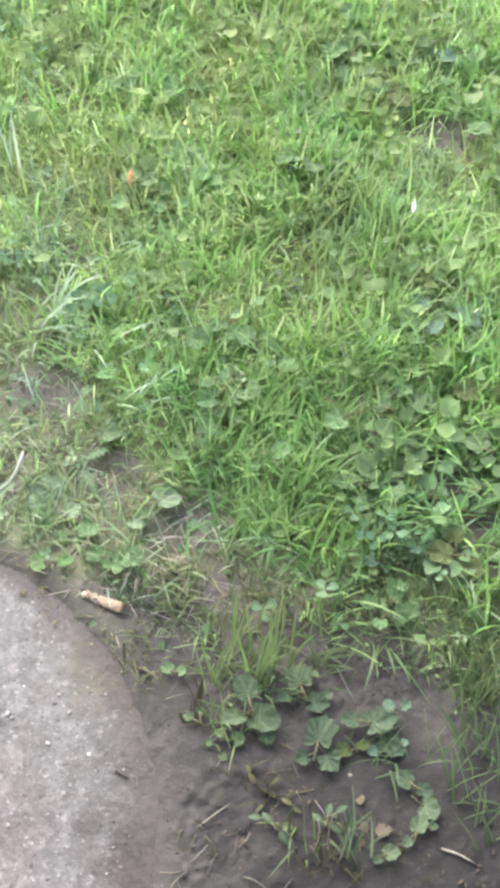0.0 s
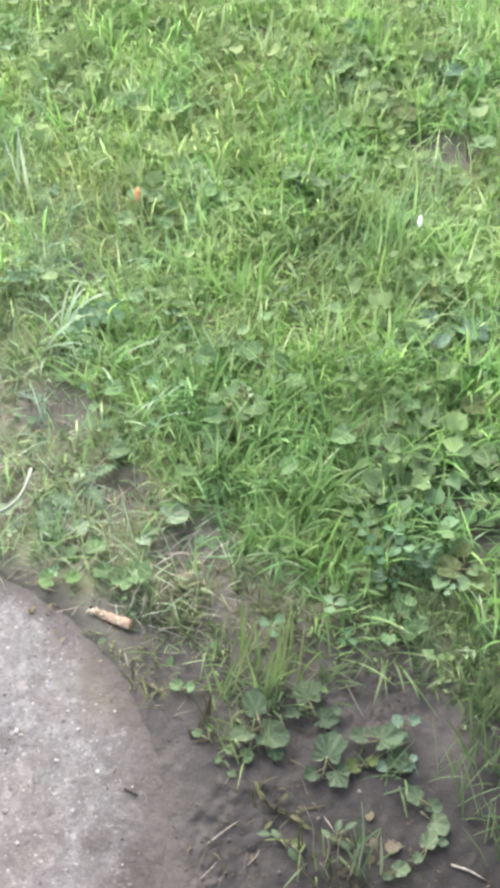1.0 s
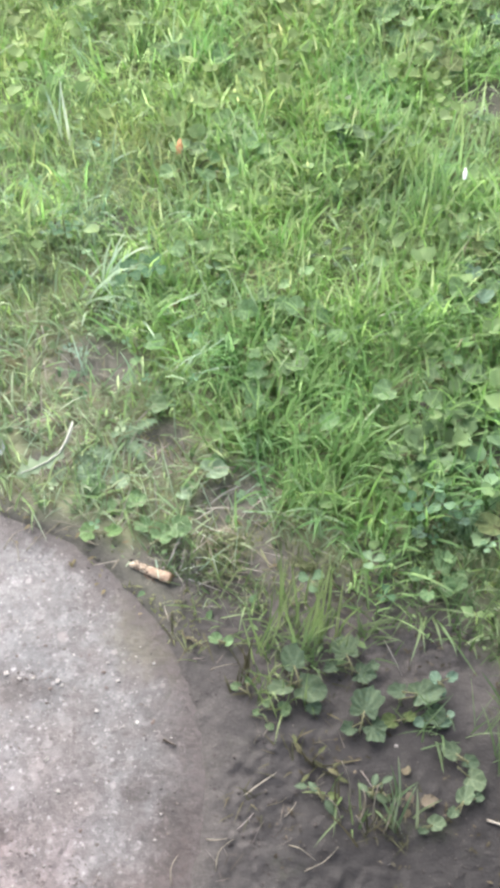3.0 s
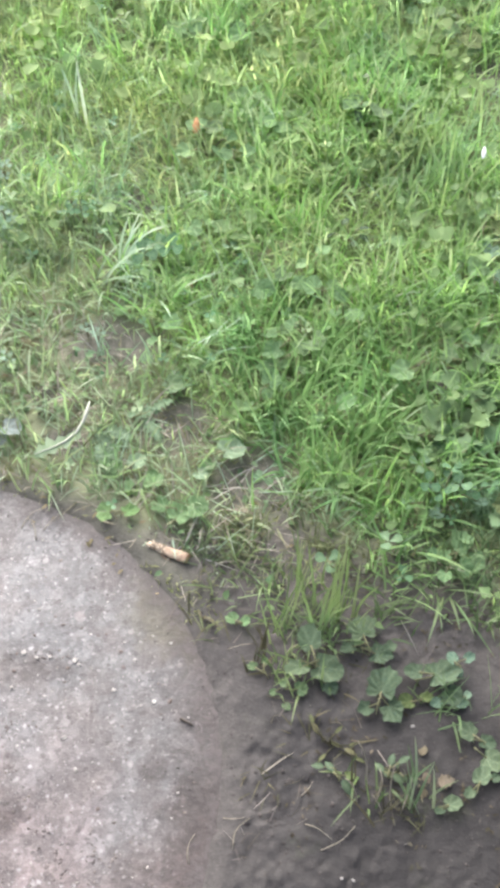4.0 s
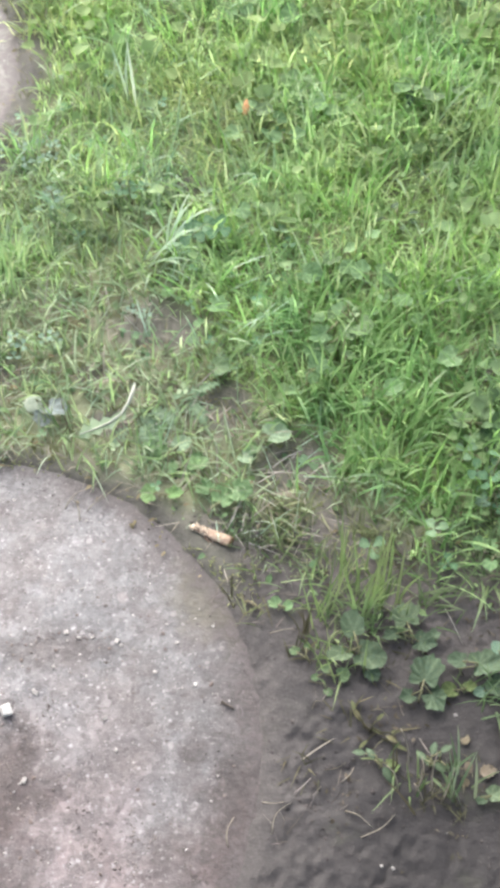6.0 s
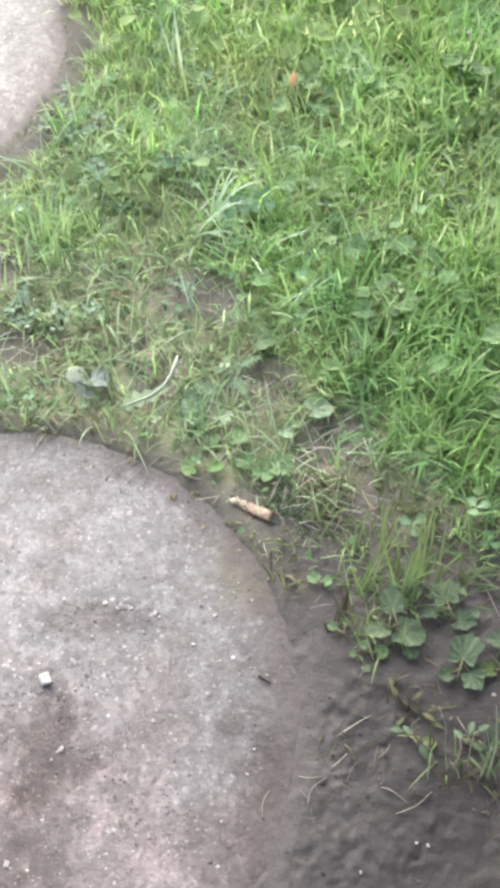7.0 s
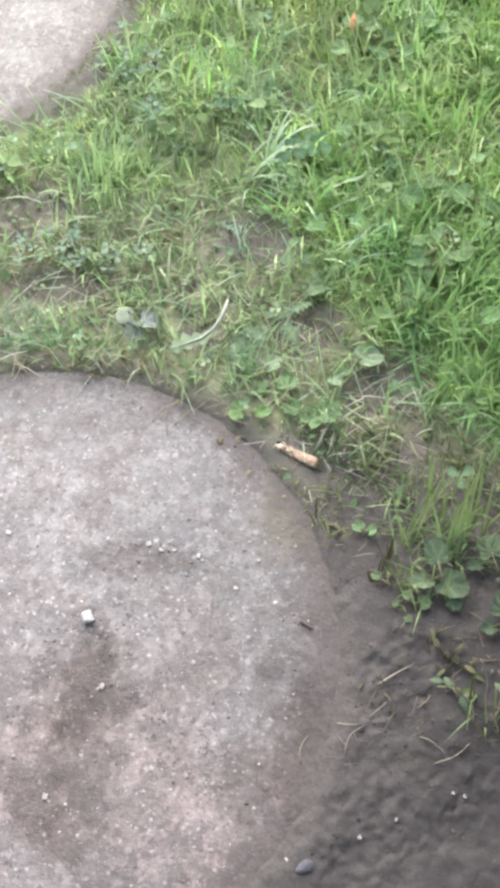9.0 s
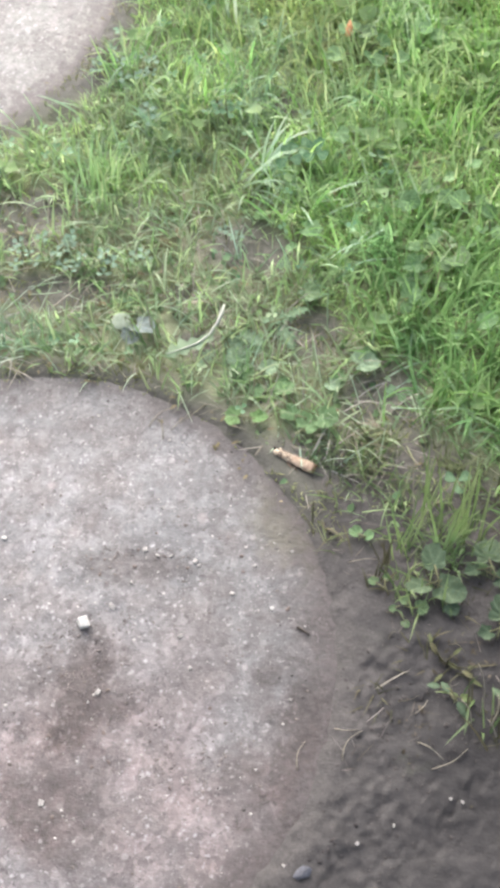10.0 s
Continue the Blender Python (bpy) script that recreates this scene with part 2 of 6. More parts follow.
def soil_material():
    n = Nodes("bare_soil")
    big, mid, fine = n.noise(5, 4), n.noise(38, 5, 0.6), n.noise(300, 4, 0.65)
    col = n.ramp(big, (0.3, (0.030, 0.0255, 0.0252)), (0.55, (0.045, 0.0384, 0.0376)), (0.75, (0.066, 0.0560, 0.0540)))
    col = n.mix(n.ramp(mid, (0.42, 0.0), (0.60, 0.6)), col, (0.031, 0.0262, 0.0253))
    col = n.mix(n.ramp(fine, (0.52, 0.0), (0.72, 0.45)), col, (0.085, 0.070, 0.067))
    # soil gets darker towards the near right, with a ragged outline
    darker = n.math("ADD", n.distance_to((0.23, 0.29, 0), (0.25, 0.20, 1)), n.math("SUBTRACT", n.noise(14, 5, 0.65), 0.5))
    col = n.mix(n.ramp(darker, (0.55, 0.85), (1.15, 0.0)), col, n.mix(1.0, col, (0.52, 0.51, 0.52), "MULTIPLY"))
    moss = n.math("MULTIPLY", n.ramp(n.noise(9, 4), (0.56, 0.0), (0.7, 0.25)), n.ramp(n.noise(90, 3), (0.4, 0.0), (0.6, 1.0)))
    col = n.mix(moss, col, (0.07, 0.085, 0.030))
    # pale dust; on the lawn's soil this lightening also stands in for haze
    dust_haze = n.tree.nodes.new("ShaderNodeAttribute")
    dust_haze.attribute_name = "dust_haze"
    col = n.mix(n.math("MULTIPLY", dust_haze.outputs["Fac"], n.ramp(n.noise(45, 5, 0.7), (0.3, 0.6), (0.6, 1.0))), col, n.ramp(fine, (0.35, (0.078, 0.065, 0.060)), (0.65, (0.126, 0.105, 0.098))))
    cover = n.tree.nodes.new("ShaderNodeAttribute")
    cover.attribute_name = "thatch"
    thatch = n.ramp(n.noise(160, 4, 0.7), (0.35, (0.225, 0.255, 0.112)), (0.55, (0.300, 0.335, 0.150)), (0.72, (0.38, 0.365, 0.205)))
    col = n.mix(n.math("MULTIPLY", cover.outputs["Fac"], 0.8), col, thatch)
    far = n.ramp(n.math("MULTIPLY", n.distance_to((0, 0.9, 0)), 0.2), (0.26, 0.0), (0.46, 1.0))
    col = n.mix(far, col, n.ramp(n.noise(2.2, 8, 0.7), (0.3, (0.045, 0.085, 0.026)), (0.5, (0.070, 0.120, 0.038)), (0.7, (0.10, 0.14, 0.05))))
    n.bump(n.math("ADD", n.math("MULTIPLY", mid, 1.0), n.math("MULTIPLY", fine, 0.45)), 0.55, 0.004)
    col = n.mix(1.0, col, (0.95, 1.0, 1.01), "MULTIPLY")
    return n.finish(col, 0.72, 0.35)


def concrete_material(name, pale=1.0, soiled=True):
    n = Nodes(name)
    big, mid, fine, grain = n.noise(4.5, 4), n.noise(22, 5, 0.6), n.noise(120, 4, 0.6), n.noise(520, 2, 0.6)
    col = n.ramp(big, (0.32, (0.121, 0.120, 0.120)), (0.5, (0.145, 0.146, 0.146)), (0.68, (0.169, 0.169, 0.167)))
    red = n.ramp(n.math("ADD", n.distance_to((0.05, -0.19, 0), (0.38, 0.27, 1)), n.math("SUBTRACT", n.noise(6, 4), 0.5)), (0.5, 0.95), (1.25, 0.10))
    if soiled:
        col = n.mix(n.math("MULTIPLY", red, n.ramp(n.noise(8, 4), (0.40, 0.35), (0.56, 1.0))), col, (0.178, 0.143, 0.139))
    else:
        col = n.mix(1.0, col, (1.04, 1.01, 0.93), "MULTIPLY")
    col = n.mix(n.ramp(n.noise(17, 5, 0.65), (0.46, 0.0), (0.60, 0.62)), col, (0.096, 0.083, 0.079))
    col = n.mix(n.ramp(mid, (0.47, 0.0), (0.64, 0.42)), col, (0.106, 0.094, 0.091))
    # aggregate: small stones of differing shade worn open
    stones = n.voronoi(230, out="Color", vec=n.warped(0.004, 200))
    col = n.mix(0.20, col, n.mix(1.0, col, n.ramp(stones, (0.2, 0.30), (0.5, 0.95), (0.8, 1.8)), "MULTIPLY"))
    stones = n.voronoi(95, out="Color", vec=n.warped(0.010, 90))
    col = n.mix(0.34, col, n.mix(1.0, col, n.ramp(stones, (0.2, 0.45), (0.6, 0.95), (0.9, 1.7)), "MULTIPLY"))
    col = n.mix(n.ramp(n.noise(70, 5, 0.75), (0.52, 0.0), (0.62, 0.25)), col, (0.092, 0.082, 0.079))
    col = n.mix(n.ramp(fine, (0.54, 0.0), (0.66, 0.4)), col, (0.080, 0.071, 0.068))
    # scratched dark pits and pale flecks
    col = n.mix(n.ramp(n.noise(150, 3, 0.6, n.warped(0.010, 80)), (0.63, 0.0), (0.67, 0.65)), col, (0.050, 0.043, 0.041))
    col = n.mix(n.ramp(n.noise(210, 2, 0.5), (0.65, 0.0), (0.69, 0.55)), col, (0.32, 0.31, 0.305))
    col = n.mix(n.ramp(grain, (0.62, 0.0), (0.70, 0.45)), col, (0.30, 0.29, 0.285))
    col = n.mix(n.ramp(n.voronoi(62, vec=n.warped(0.012, 90)), (0.0, 0.7), (0.12, 0.0)), col, (0.06, 0.05, 0.047))
    # single flakes of aggregate, pale and dark, and small dents
    for scale, low, shade, much in ((105, 0.84, (0.29, 0.275, 0.265), 0.55), (105, 0.14, (0.058, 0.049, 0.047), 0.65), (175, 0.80, (0.33, 0.32, 0.315), 0.6),
                                    (175, 0.18, (0.062, 0.054, 0.051), 0.55), (64, 0.10, (0.080, 0.066, 0.062), 0.5), (58, 0.90, (0.255, 0.225, 0.215), 0.5)):
        where = n.warped(0.9 / scale, scale * 0.7)
        pick = n.voronoi(scale, out="Color", vec=where)
        chosen = n.ramp(pick, (low, 0.0), (low + 0.03, 1.0)) if low > 0.5 else n.ramp(pick, (low, 1.0), (low + 0.03, 0.0))
        spot = n.math("MULTIPLY", chosen, n.ramp(n.voronoi(scale, vec=where), (0.20, 1.0), (0.42, 0.0)))
        col = n.mix(n.math("MULTIPLY", spot, much), col, shade)
    col = n.mix(1.0, col, (pale,) * 3, "MULTIPLY")
    # a paler part of the face, fading out unevenly
    paler = n.math("ADD", n.distance_to((-0.04, 0.17, 0), (0.20, 0.13, 1)), n.math("SUBTRACT", n.noise(7, 4), 0.5))
    col = n.mix(n.ramp(paler, (0.5, 0.55), (1.2, 0.0)), col, n.mix(1.0, col, (1.24, 1.21, 1.20), "MULTIPLY"))
    # trodden-in soil, and one broad faint darker area, with ragged outlines
    ragged = n.math("MULTIPLY", n.math("SUBTRACT", n.noise(26, 6, 0.7), 0.5), 1.7)
    for spot, size, strength in (((0.085, -0.040, 0), (0.058, 0.072, 1), 0.95), ((0.110, 0.094, 0), (0.075, 0.022, 1), 0.65), ((0.290, -0.095, 0), (0.050, 0.11, 1), 0.95), ((0.235, 0.055, 0), (0.10, 0.22, 1), 0.30),
                                 ((0.07, -0.13, 0), (0.07, 0.08, 1), 0.8), ((0.23, -0.12, 0), (0.035, 0.05, 1), 0.5), ((0.14, -0.21, 0), (0.07, 0.035, 1), 0.5),
                                 ((-0.05, -0.10, 0), (0.05, 0.08, 1), 0.35), ((0.01, 0.24, 0), (0.10, 0.025, 1), 0.35), ((0.252, -0.013, 0), (0.019, 0.017, 1), 0.7), ((0.300, 0.040, 0), (0.050, 0.13, 1), 0.6), ((0.255, -0.190, 0), (0.06, 0.06, 1), 0.6)):
        d = n.math("ADD", n.distance_to(spot, size), ragged)
        dirty = n.mix(1.0, col, (0.47, 0.415, 0.40), "MULTIPLY")
        col = n.mix(n.math("MULTIPLY", n.ramp(d, (0.45, 1.0), (1.0, 0.0)), strength if soiled else 0.3 * strength), col, dirty)
    # a film of moss creeping over the rim
    film = n.math("ADD", n.distance_to((0.275, 0.155, 0), (0.055, 0.075, 1)), n.math("MULTIPLY", ragged, 0.8))
    col = n.mix(n.ramp(film, (0.5, 0.75 if soiled else 0.0), (1.15, 0.0)), col, n.ramp(fine, (0.35, (0.062, 0.056, 0.036)), (0.65, (0.105, 0.096, 0.064))))
    # the rim is stained by soil, more so where feet pass, and ends in ragged crusts of it
    rim = n.math("ADD", n.math("MULTIPLY", n.distance_to((0, 0, 0)), 3.07), n.math("MULTIPLY", ragged, 0.07))
    col = n.mix(n.ramp(rim, (0.80, 0.0), (0.99, 0.85)), col, n.mix(1.0, col, (0.60, 0.545, 0.53), "MULTIPLY"))
    feet = n.ramp(n.distance_to((0.25, -0.12, 0)), (0.30, 1.0), (0.46, 0.15))
    col = n.mix(n.math("MULTIPLY", feet, n.ramp(rim, (0.90, 0.0), (1.0, 0.8))), col, n.mix(1.0, col, (0.58, 0.54, 0.53), "MULTIPLY"))
    crusts = n.math("ADD", rim, n.math("MULTIPLY", n.math("SUBTRACT", n.noise(60, 6, 0.75), 0.5), 0.5))
    col = n.mix(n.math("MULTIPLY", feet, n.ramp(crusts, (0.90, 0.0), (0.985, 0.95))), col, n.ramp(fine, (0.35, (0.044, 0.036, 0.035)), (0.65, (0.074, 0.061, 0.058))))
    n.bump(n.math("ADD", n.math("MULTIPLY", mid, 1.0), n.math("ADD", n.math("MULTIPLY", fine, 0.6), n.math("MULTIPLY", grain, 0.3))), 0.6, 0.003)
    col = n.mix(1.0, col, (1.0, 0.985, 1.015), "MULTIPLY")
    return n.finish(col, 0.62, 0.45)


def plain_material(name, a, b, scale=200, rough=0.7, spec=0.3, bump=0.3, by_object=False):
    n = Nodes(name)
    col = n.mix(n.ramp(n.noise(scale, 4), (0.35, 0.0), (0.65, 1.0)), a, b)
    if by_object:
        col = n.mix(1.0, col, n.ramp(n.object_random(), (0.0, 0.7), (1.0, 1.2)), "MULTIPLY")
    n.bump(n.noise(scale * 2, 3), bump, 0.0006)
    return n.finish(col, rough, spec)


SOIL = soil_material()
CONCRETE = concrete_material("gritty_concrete", 1.10)
# far stone: less soiled, and strong daylight is put into its paler colour
LIT_CONCRETE = concrete_material("lit_concrete", 1.44, False)
CHIP = plain_material("pale_stone_chip", (0.22, 0.205, 0.192), (0.40, 0.372, 0.350), 260, by_object=True)
WHITE_CHIP = plain_material("white_stone_chip", (0.36, 0.34, 0.32), (0.55, 0.53, 0.50), 260)
PATCH_SOIL = plain_material("reddish_dry_soil", (0.062, 0.050, 0.047), (0.165, 0.140, 0.132), 60, bump=0.6)
GRIT = plain_material("mixed_grit", (0.20, 0.185, 0.17), (0.42, 0.39, 0.37), 90)
CLOD = plain_material("brown_clod", (0.085, 0.064, 0.056), (0.16, 0.125, 0.110), 80)
CRUMB = plain_material("soil_crumb", (0.026, 0.021, 0.0205), (0.062, 0.052, 0.050), 30)
DARK_GRIT = plain_material("dark_grit", (0.07, 0.058, 0.050), (0.15, 0.125, 0.112), 60)
BLUE_CHIP = plain_material("bluish_chip", (0.050, 0.051, 0.062), (0.088, 0.088, 0.104), 200)
WHITE_PAPER = plain_material("burnt_white_paper", (0.74, 0.68, 0.57), (0.36, 0.25, 0.16), 330, 0.8)
def streaked_paper():
    n = Nodes("stained_paper")
    m = n.tree.nodes.new("ShaderNodeMapping")
    n.put(m.inputs["Vector"], n.coord)
    m.inputs["Scale"].default_value = (0.35, 1.6, 1.6)
    col = n.mix(n.ramp(n.noise(420, 4, 0.6, m.outputs["Vector"]), (0.44, 0.0), (0.58, 1.0)), (0.46, 0.38, 0.29), (0.13, 0.085, 0.06))
    n.bump(n.noise(300, 3), 0.5, 0.0008)
    return n.finish(col, 0.8, 0.3)


STAINED_PAPER = streaked_paper()
CORK_PAPER = plain_material("cork_paper", (0.25, 0.165, 0.115), (0.42, 0.315, 0.235), 200, 0.65)
ASH = plain_material("charred_ash", (0.02, 0.018, 0.016), (0.06, 0.05, 0.045), 500, 0.95)
TOBACCO = plain_material("brown_tobacco", (0.10, 0.06, 0.035), (0.19, 0.12, 0.07), 500, 0.9)
TWIG = plain_material("pale_twig", (0.06, 0.046, 0.036), (0.42, 0.38, 0.32), 150, 0.85)
DARK_TWIG = plain_material("dark_twig", (0.035, 0.028, 0.024), (0.08, 0.065, 0.055), 200, 0.85)
ORANGE_PETAL = plain_material("orange_leaf", (0.46, 0.20, 0.08), (0.54, 0.32, 0.16), 160, 0.7)
WHITE_PETAL = plain_material("white_petal", (0.84, 0.85, 0.84), (0.78, 0.80, 0.78), 160, 0.6)
CAP_SKIN = plain_material("pale_cap_skin", (0.290, 0.330, 0.250), (0.385, 0.42, 0.335), 240, 0.85)
PALE_RIB = green_material("pale_midrib", [(0.0, (0.46, 0.52, 0.38)), (1.0, (0.54, 0.58, 0.44))], share=0.2, by_object=True)
DANDELION = green_material("dandelion_leaf", [(0.0, (0.20, 0.305, 0.165)), (1.0, (0.24, 0.345, 0.195))], share=0.25, by_object=True)


# ---------- lie of the land ----------
rng = np.random.default_rng(7)
STONES = [(-0.346, 0.402, 0.323), (-0.648, 1.335, 0.322)]
TABLE = np.random.default_rng(11).random((64, 64))


def value_noise(x, y, size, shift=0):
    """Smooth noise, -1 to 1, with lumps of that size in metres."""
    u, v = np.asarray(x, float) / size + 13.7 * shift, np.asarray(y, float) / size + 7.3 * shift
    i, j = np.floor(u).astype(int), np.floor(v).astype(int)
    a, b = u - i, v - j
    a, b = a * a * (3 - 2 * a), b * b * (3 - 2 * b)
    t = lambda p, q: TABLE[p % 64, q % 64]
    return 2 * ((t(i, j) * (1 - a) + t(i + 1, j) * a) * (1 - b) + (t(i, j + 1) * (1 - a) + t(i + 1, j + 1) * a) * b) - 1


def step(lo, hi, v):
    s = np.clip((np.asarray(v, float) - lo) / (hi - lo), 0, 1)
    return s * s * (3 - 2 * s)


def stone_gap(x, y):
    """Distance outside the nearest stepping stone's edge."""
    return np.min([np.hypot(x - cx, y - cy) - r for cx, cy, r in STONES], axis=0)


def cells(x, y, size, seed):
    """Broken plates: the distance to the joint between plates in metres, and each plate's own chance number."""
    x, y = np.asarray(x, float), np.asarray(y, float)
    u, v = x / size, y / size
    i, j = np.floor(u).astype(int), np.floor(v).astype(int)
    near, next_, pick = np.full(u.shape, 9.0), np.full(u.shape, 9.0), np.zeros(u.shape)
    for a in (-1, 0, 1):
        for b in (-1, 0, 1):
            p, q = (i + a + 7 * seed) % 64, (j + b + 3 * seed) % 64
            d = np.hypot(i + a + TABLE[p, q] - u, j + b + TABLE[q, (p + 17) % 64] - v)
            closer = d < near
            next_ = np.where(closer, near, np.minimum(next_, d))
            pick = np.where(closer, TABLE[(p + 5) % 64, (q + 29) % 64], pick)
            near = np.where(closer, d, near)
    return (next_ - near) * size, pick


def crust(x, y):
    """Trodden soil broken into clods, with open joints between them."""
    wx, wy = x + 0.008 * value_noise(x, y, 0.018, 31) + 0.003 * value_noise(x, y, 0.006, 36), y + 0.008 * value_noise(x, y, 0.018, 32) + 0.003 * value_noise(x, y, 0.006, 37)
    rough = step(-0.45, 0.35, value_noise(x, y, 0.075, 33) + 0.35 * value_noise(x, y, 0.03, 34)) 
    joint, pick = cells(wx, wy, 0.034, 1)
    small, pick2 = cells(wx * 1.0, wy * 1.15, 0.0125, 2)
    z = (0.0030 * (pick - 0.5) + 0.0006 - 0.0022 * step(0.005, 0.0, joint) * step(0.35, 0.65, pick)) * rough
    return z + (0.0024 * (pick2 - 0.5) - 0.0013 * step(0.0035, 0.0, small)) * (0.30 + 0.45 * rough)


def ground_z(x, y):
    z = 0.005 * value_noise(x, y, 0.21) + 0.0022 * value_noise(x, y, 0.07, 1) + 0.0016 * value_noise(x, y, 0.030, 2) + 0.0013 * value_noise(x, y, 0.012, 3)
    gap = stone_gap(x, y)
    # near a stone the soil thins out over its worn face
    dome = 0.006 * (1 - (1 + np.minimum(gap, 0) / 0.315) ** 2)
    thin = np.clip(0.16 * (gap + 0.0035 + 0.0035 * value_noise(x, y, 0.045, 66) + 0.003 * value_noise(x, y, 0.014, 67)), -0.03, 0.0026) + 0.0010 * value_noise(x, y, 0.030, 26) + 0.0009 * value_noise(x, y, 0.009, 27) + 0.0018 * step(-0.010, -0.003, gap)
    out = step(0.0, 0.060, gap)
    crumbled = step(1.1, 0.55, np.minimum(np.hypot((x + 0.005) / 0.075, (y - 0.275) / 0.085), np.hypot((x - 0.02) / 0.06, (y - 0.40) / 0.075)) + 0.6 * value_noise(x, y, 0.04, 83)) * step(0.004, 0.022, gap)
    hollow = step(0.10, 0.40, value_noise(x, y, 0.016, 81) + 0.9 * value_noise(x, y, 0.006, 82))
    crumble = crumbled * (0.0009 * value_noise(x, y, 0.009, 84) + 0.0009 * value_noise(x, y, 0.0055, 85) - 0.0012 * hollow)
    z = z + crust(x, y) * step(0.012, 0.060, gap)
    return (dome + thin) * (1 - out) + (z + 0.0022 * step(0.08, 0.0, gap)) * out + crumble


# patches of bare soil in the lawn: x, y, half width, half depth
BARE = [(-0.136, 0.893, 0.070, 0.042), (-0.063, 0.783, 0.040, 0.040), (0.015, 0.683, 0.040, 0.055), (0.045, 0.585, 0.050, 0.035),
        (-0.400, 0.930, 0.058, 0.045), (-0.345, 0.832, 0.080, 0.026), (-0.208, 0.828, 0.025, 0.016), (0.239, 0.811, 0.028, 0.018),
        (0.301, 0.723, 0.040, 0.026), (0.330, 0.680, 0.036, 0.022), (0.192, 0.740, 0.012, 0.010),
        (0.164, 1.590, 0.060, 0.026), (0.400, 1.300, 0.055, 0.040), (-0.113, 1.114, 0.026, 0.020), (0.300, 0.640, 0.040, 0.030), (-0.185, 0.762, 0.026, 0.020)]


def bare(x, y):
    """How bare the small open patches of the lawn are."""
    d = np.zeros(np.shape(x))
    for cx, cy, a, b in BARE:
        d = np.maximum(d, step(1.5, 0.7, np.hypot((x - cx) / a, (y - cy) / b)))
    return d


def trodden(x, y):
    """The thin, mossy strip of lawn between the stones."""
    wob = 0.025 * value_noise(x, y, 0.09, 4) + 0.012 * value_noise(x, y, 0.03, 5)
    return step(0.80, 0.74, x + y + wob) * step(1.00, 0.93, y + wob) * step(0.56, 0.62, y + 0.4 * wob) * step(-0.012, 0.014, stone_gap(x, y) + wob * 0.6)


def mossy_rim(x, y):
    """A band of moss along the stones' edges, on the side of the lawn."""
    gap = stone_gap(x, y)
    return step(0.035, 0.010, gap) * step(-0.045, -0.020, gap) * step(0.51, 0.58, y)


# tufts in the bare soil: x, y, half width, half depth, thickness
SPARSE = [(-0.035, 0.580, 0.034, 0.034, 0.45), (0.000, 0.606, 0.046, 0.036, 0.40), (0.030, 0.570, 0.034, 0.050, 0.5), (-0.040, 0.640, 0.040, 0.034, 0.5), (0.010, 0.655, 0.040, 0.025, 0.4),
         (0.075, 0.535, 0.050, 0.045, 0.8), (0.045, 0.480, 0.028, 0.030, 0.6), (0.275, 0.450, 0.030, 0.080, 0.25), (0.115, 0.362, 0.040, 0.022, 0.3),
         (0.170, 0.440, 0.035, 0.025, 0.4), (0.110, 0.505, 0.050, 0.030, 0.5), (0.155, 0.530, 0.050, 0.030, 0.55), (0.095, 0.455, 0.040, 0.020, 0.25), (0.010, 0.560, 0.020, 0.030, 0.5)]


def soil_edge(x, y):
    """Where the lawn ends and the trodden soil beside the near stone begins."""
    ragged = 0.035 * value_noise(x, y, 0.09, 4) + 0.024 * value_noise(x, y, 0.03, 5)
    return np.interp(x, [0.0, 0.05, 0.12, 0.21, 0.28, 0.36], [0.645, 0.632, 0.580, 0.555, 0.482, 0.430]) + ragged


def lawn(x, y):
    """How thick the grass stands, 0 to 1."""
    x, y = np.asarray(x, float), np.asarray(y, float)
    wob = 0.025 * value_noise(x, y, 0.09, 4) + 0.012 * value_noise(x, y, 0.03, 5)
    d = step(-0.012, 0.014, stone_gap(x, y) + wob * 0.6)
    fx, fy, fr = STONES[1]
    d = d * step(0.0, 0.062, np.hypot(x - fx, y - fy) - fr + 0.9 * wob)
    # trodden soil beside the near stone
    low = soil_edge(x, y) - y
    soil = step(-0.035, 0.02, low) * step(-0.30, -0.05, y + 2 * wob) * step(0.44, 0.37, x + wob) * step(-0.45, -0.28, x + 2 * wob)
    d = d * (1 - soil)
    thin = step(0.80, 0.74, x + y + wob) * step(1.00, 0.93, y + wob)
    d = d * (1 - 0.30 * thin * step(-0.80, -0.55, x) * step(0.35, 0.5, y))
    for cx, cy, a, b in BARE:
        d = d * (1 - 0.85 * step(1.35, 0.65, np.hypot((x - cx) / a, (y - cy) / b) + 8 * wob))
    for cx, cy, a, b, much in SPARSE:
        d = np.maximum(d, much * step(1.2, 0.3, np.hypot((x - cx) / a, (y - cy) / b) + 6 * wob) * step(0.0, 0.03, stone_gap(x, y)))
    return d * (0.78 + 0.22 * value_noise(x, y, 0.06, 6))


def worn_corner(x, y):
    """A duller, thinner spot of lawn beside the clover, with soil showing."""
    d = np.hypot((x - 0.300) / 0.095, (y - 0.735) / 0.110) + 0.5 * value_noise(x, y, 0.05, 61)
    return step(1.15, 0.55, d)


def turf(x, y):
    """How thick the closed lawn stands, without the sparse tufts on the soil."""
    return lawn(x, y) * step(-0.02, 0.02, y - soil_edge(x, y))


def axis_lines(lo, hi, fine, far):
    """Grid lines: fine between lo and hi, then ever wider out to far."""
    lines, gap, v = list(np.arange(lo, hi, fine)), fine, hi
    while v < far:
        lines.append(v)
        gap *= 1.22
        v += gap
    gap, v = fine, lo
    while v > -far:
        gap *= 1.22
        v -= gap
        lines.insert(0, v)
    return np.array(lines)


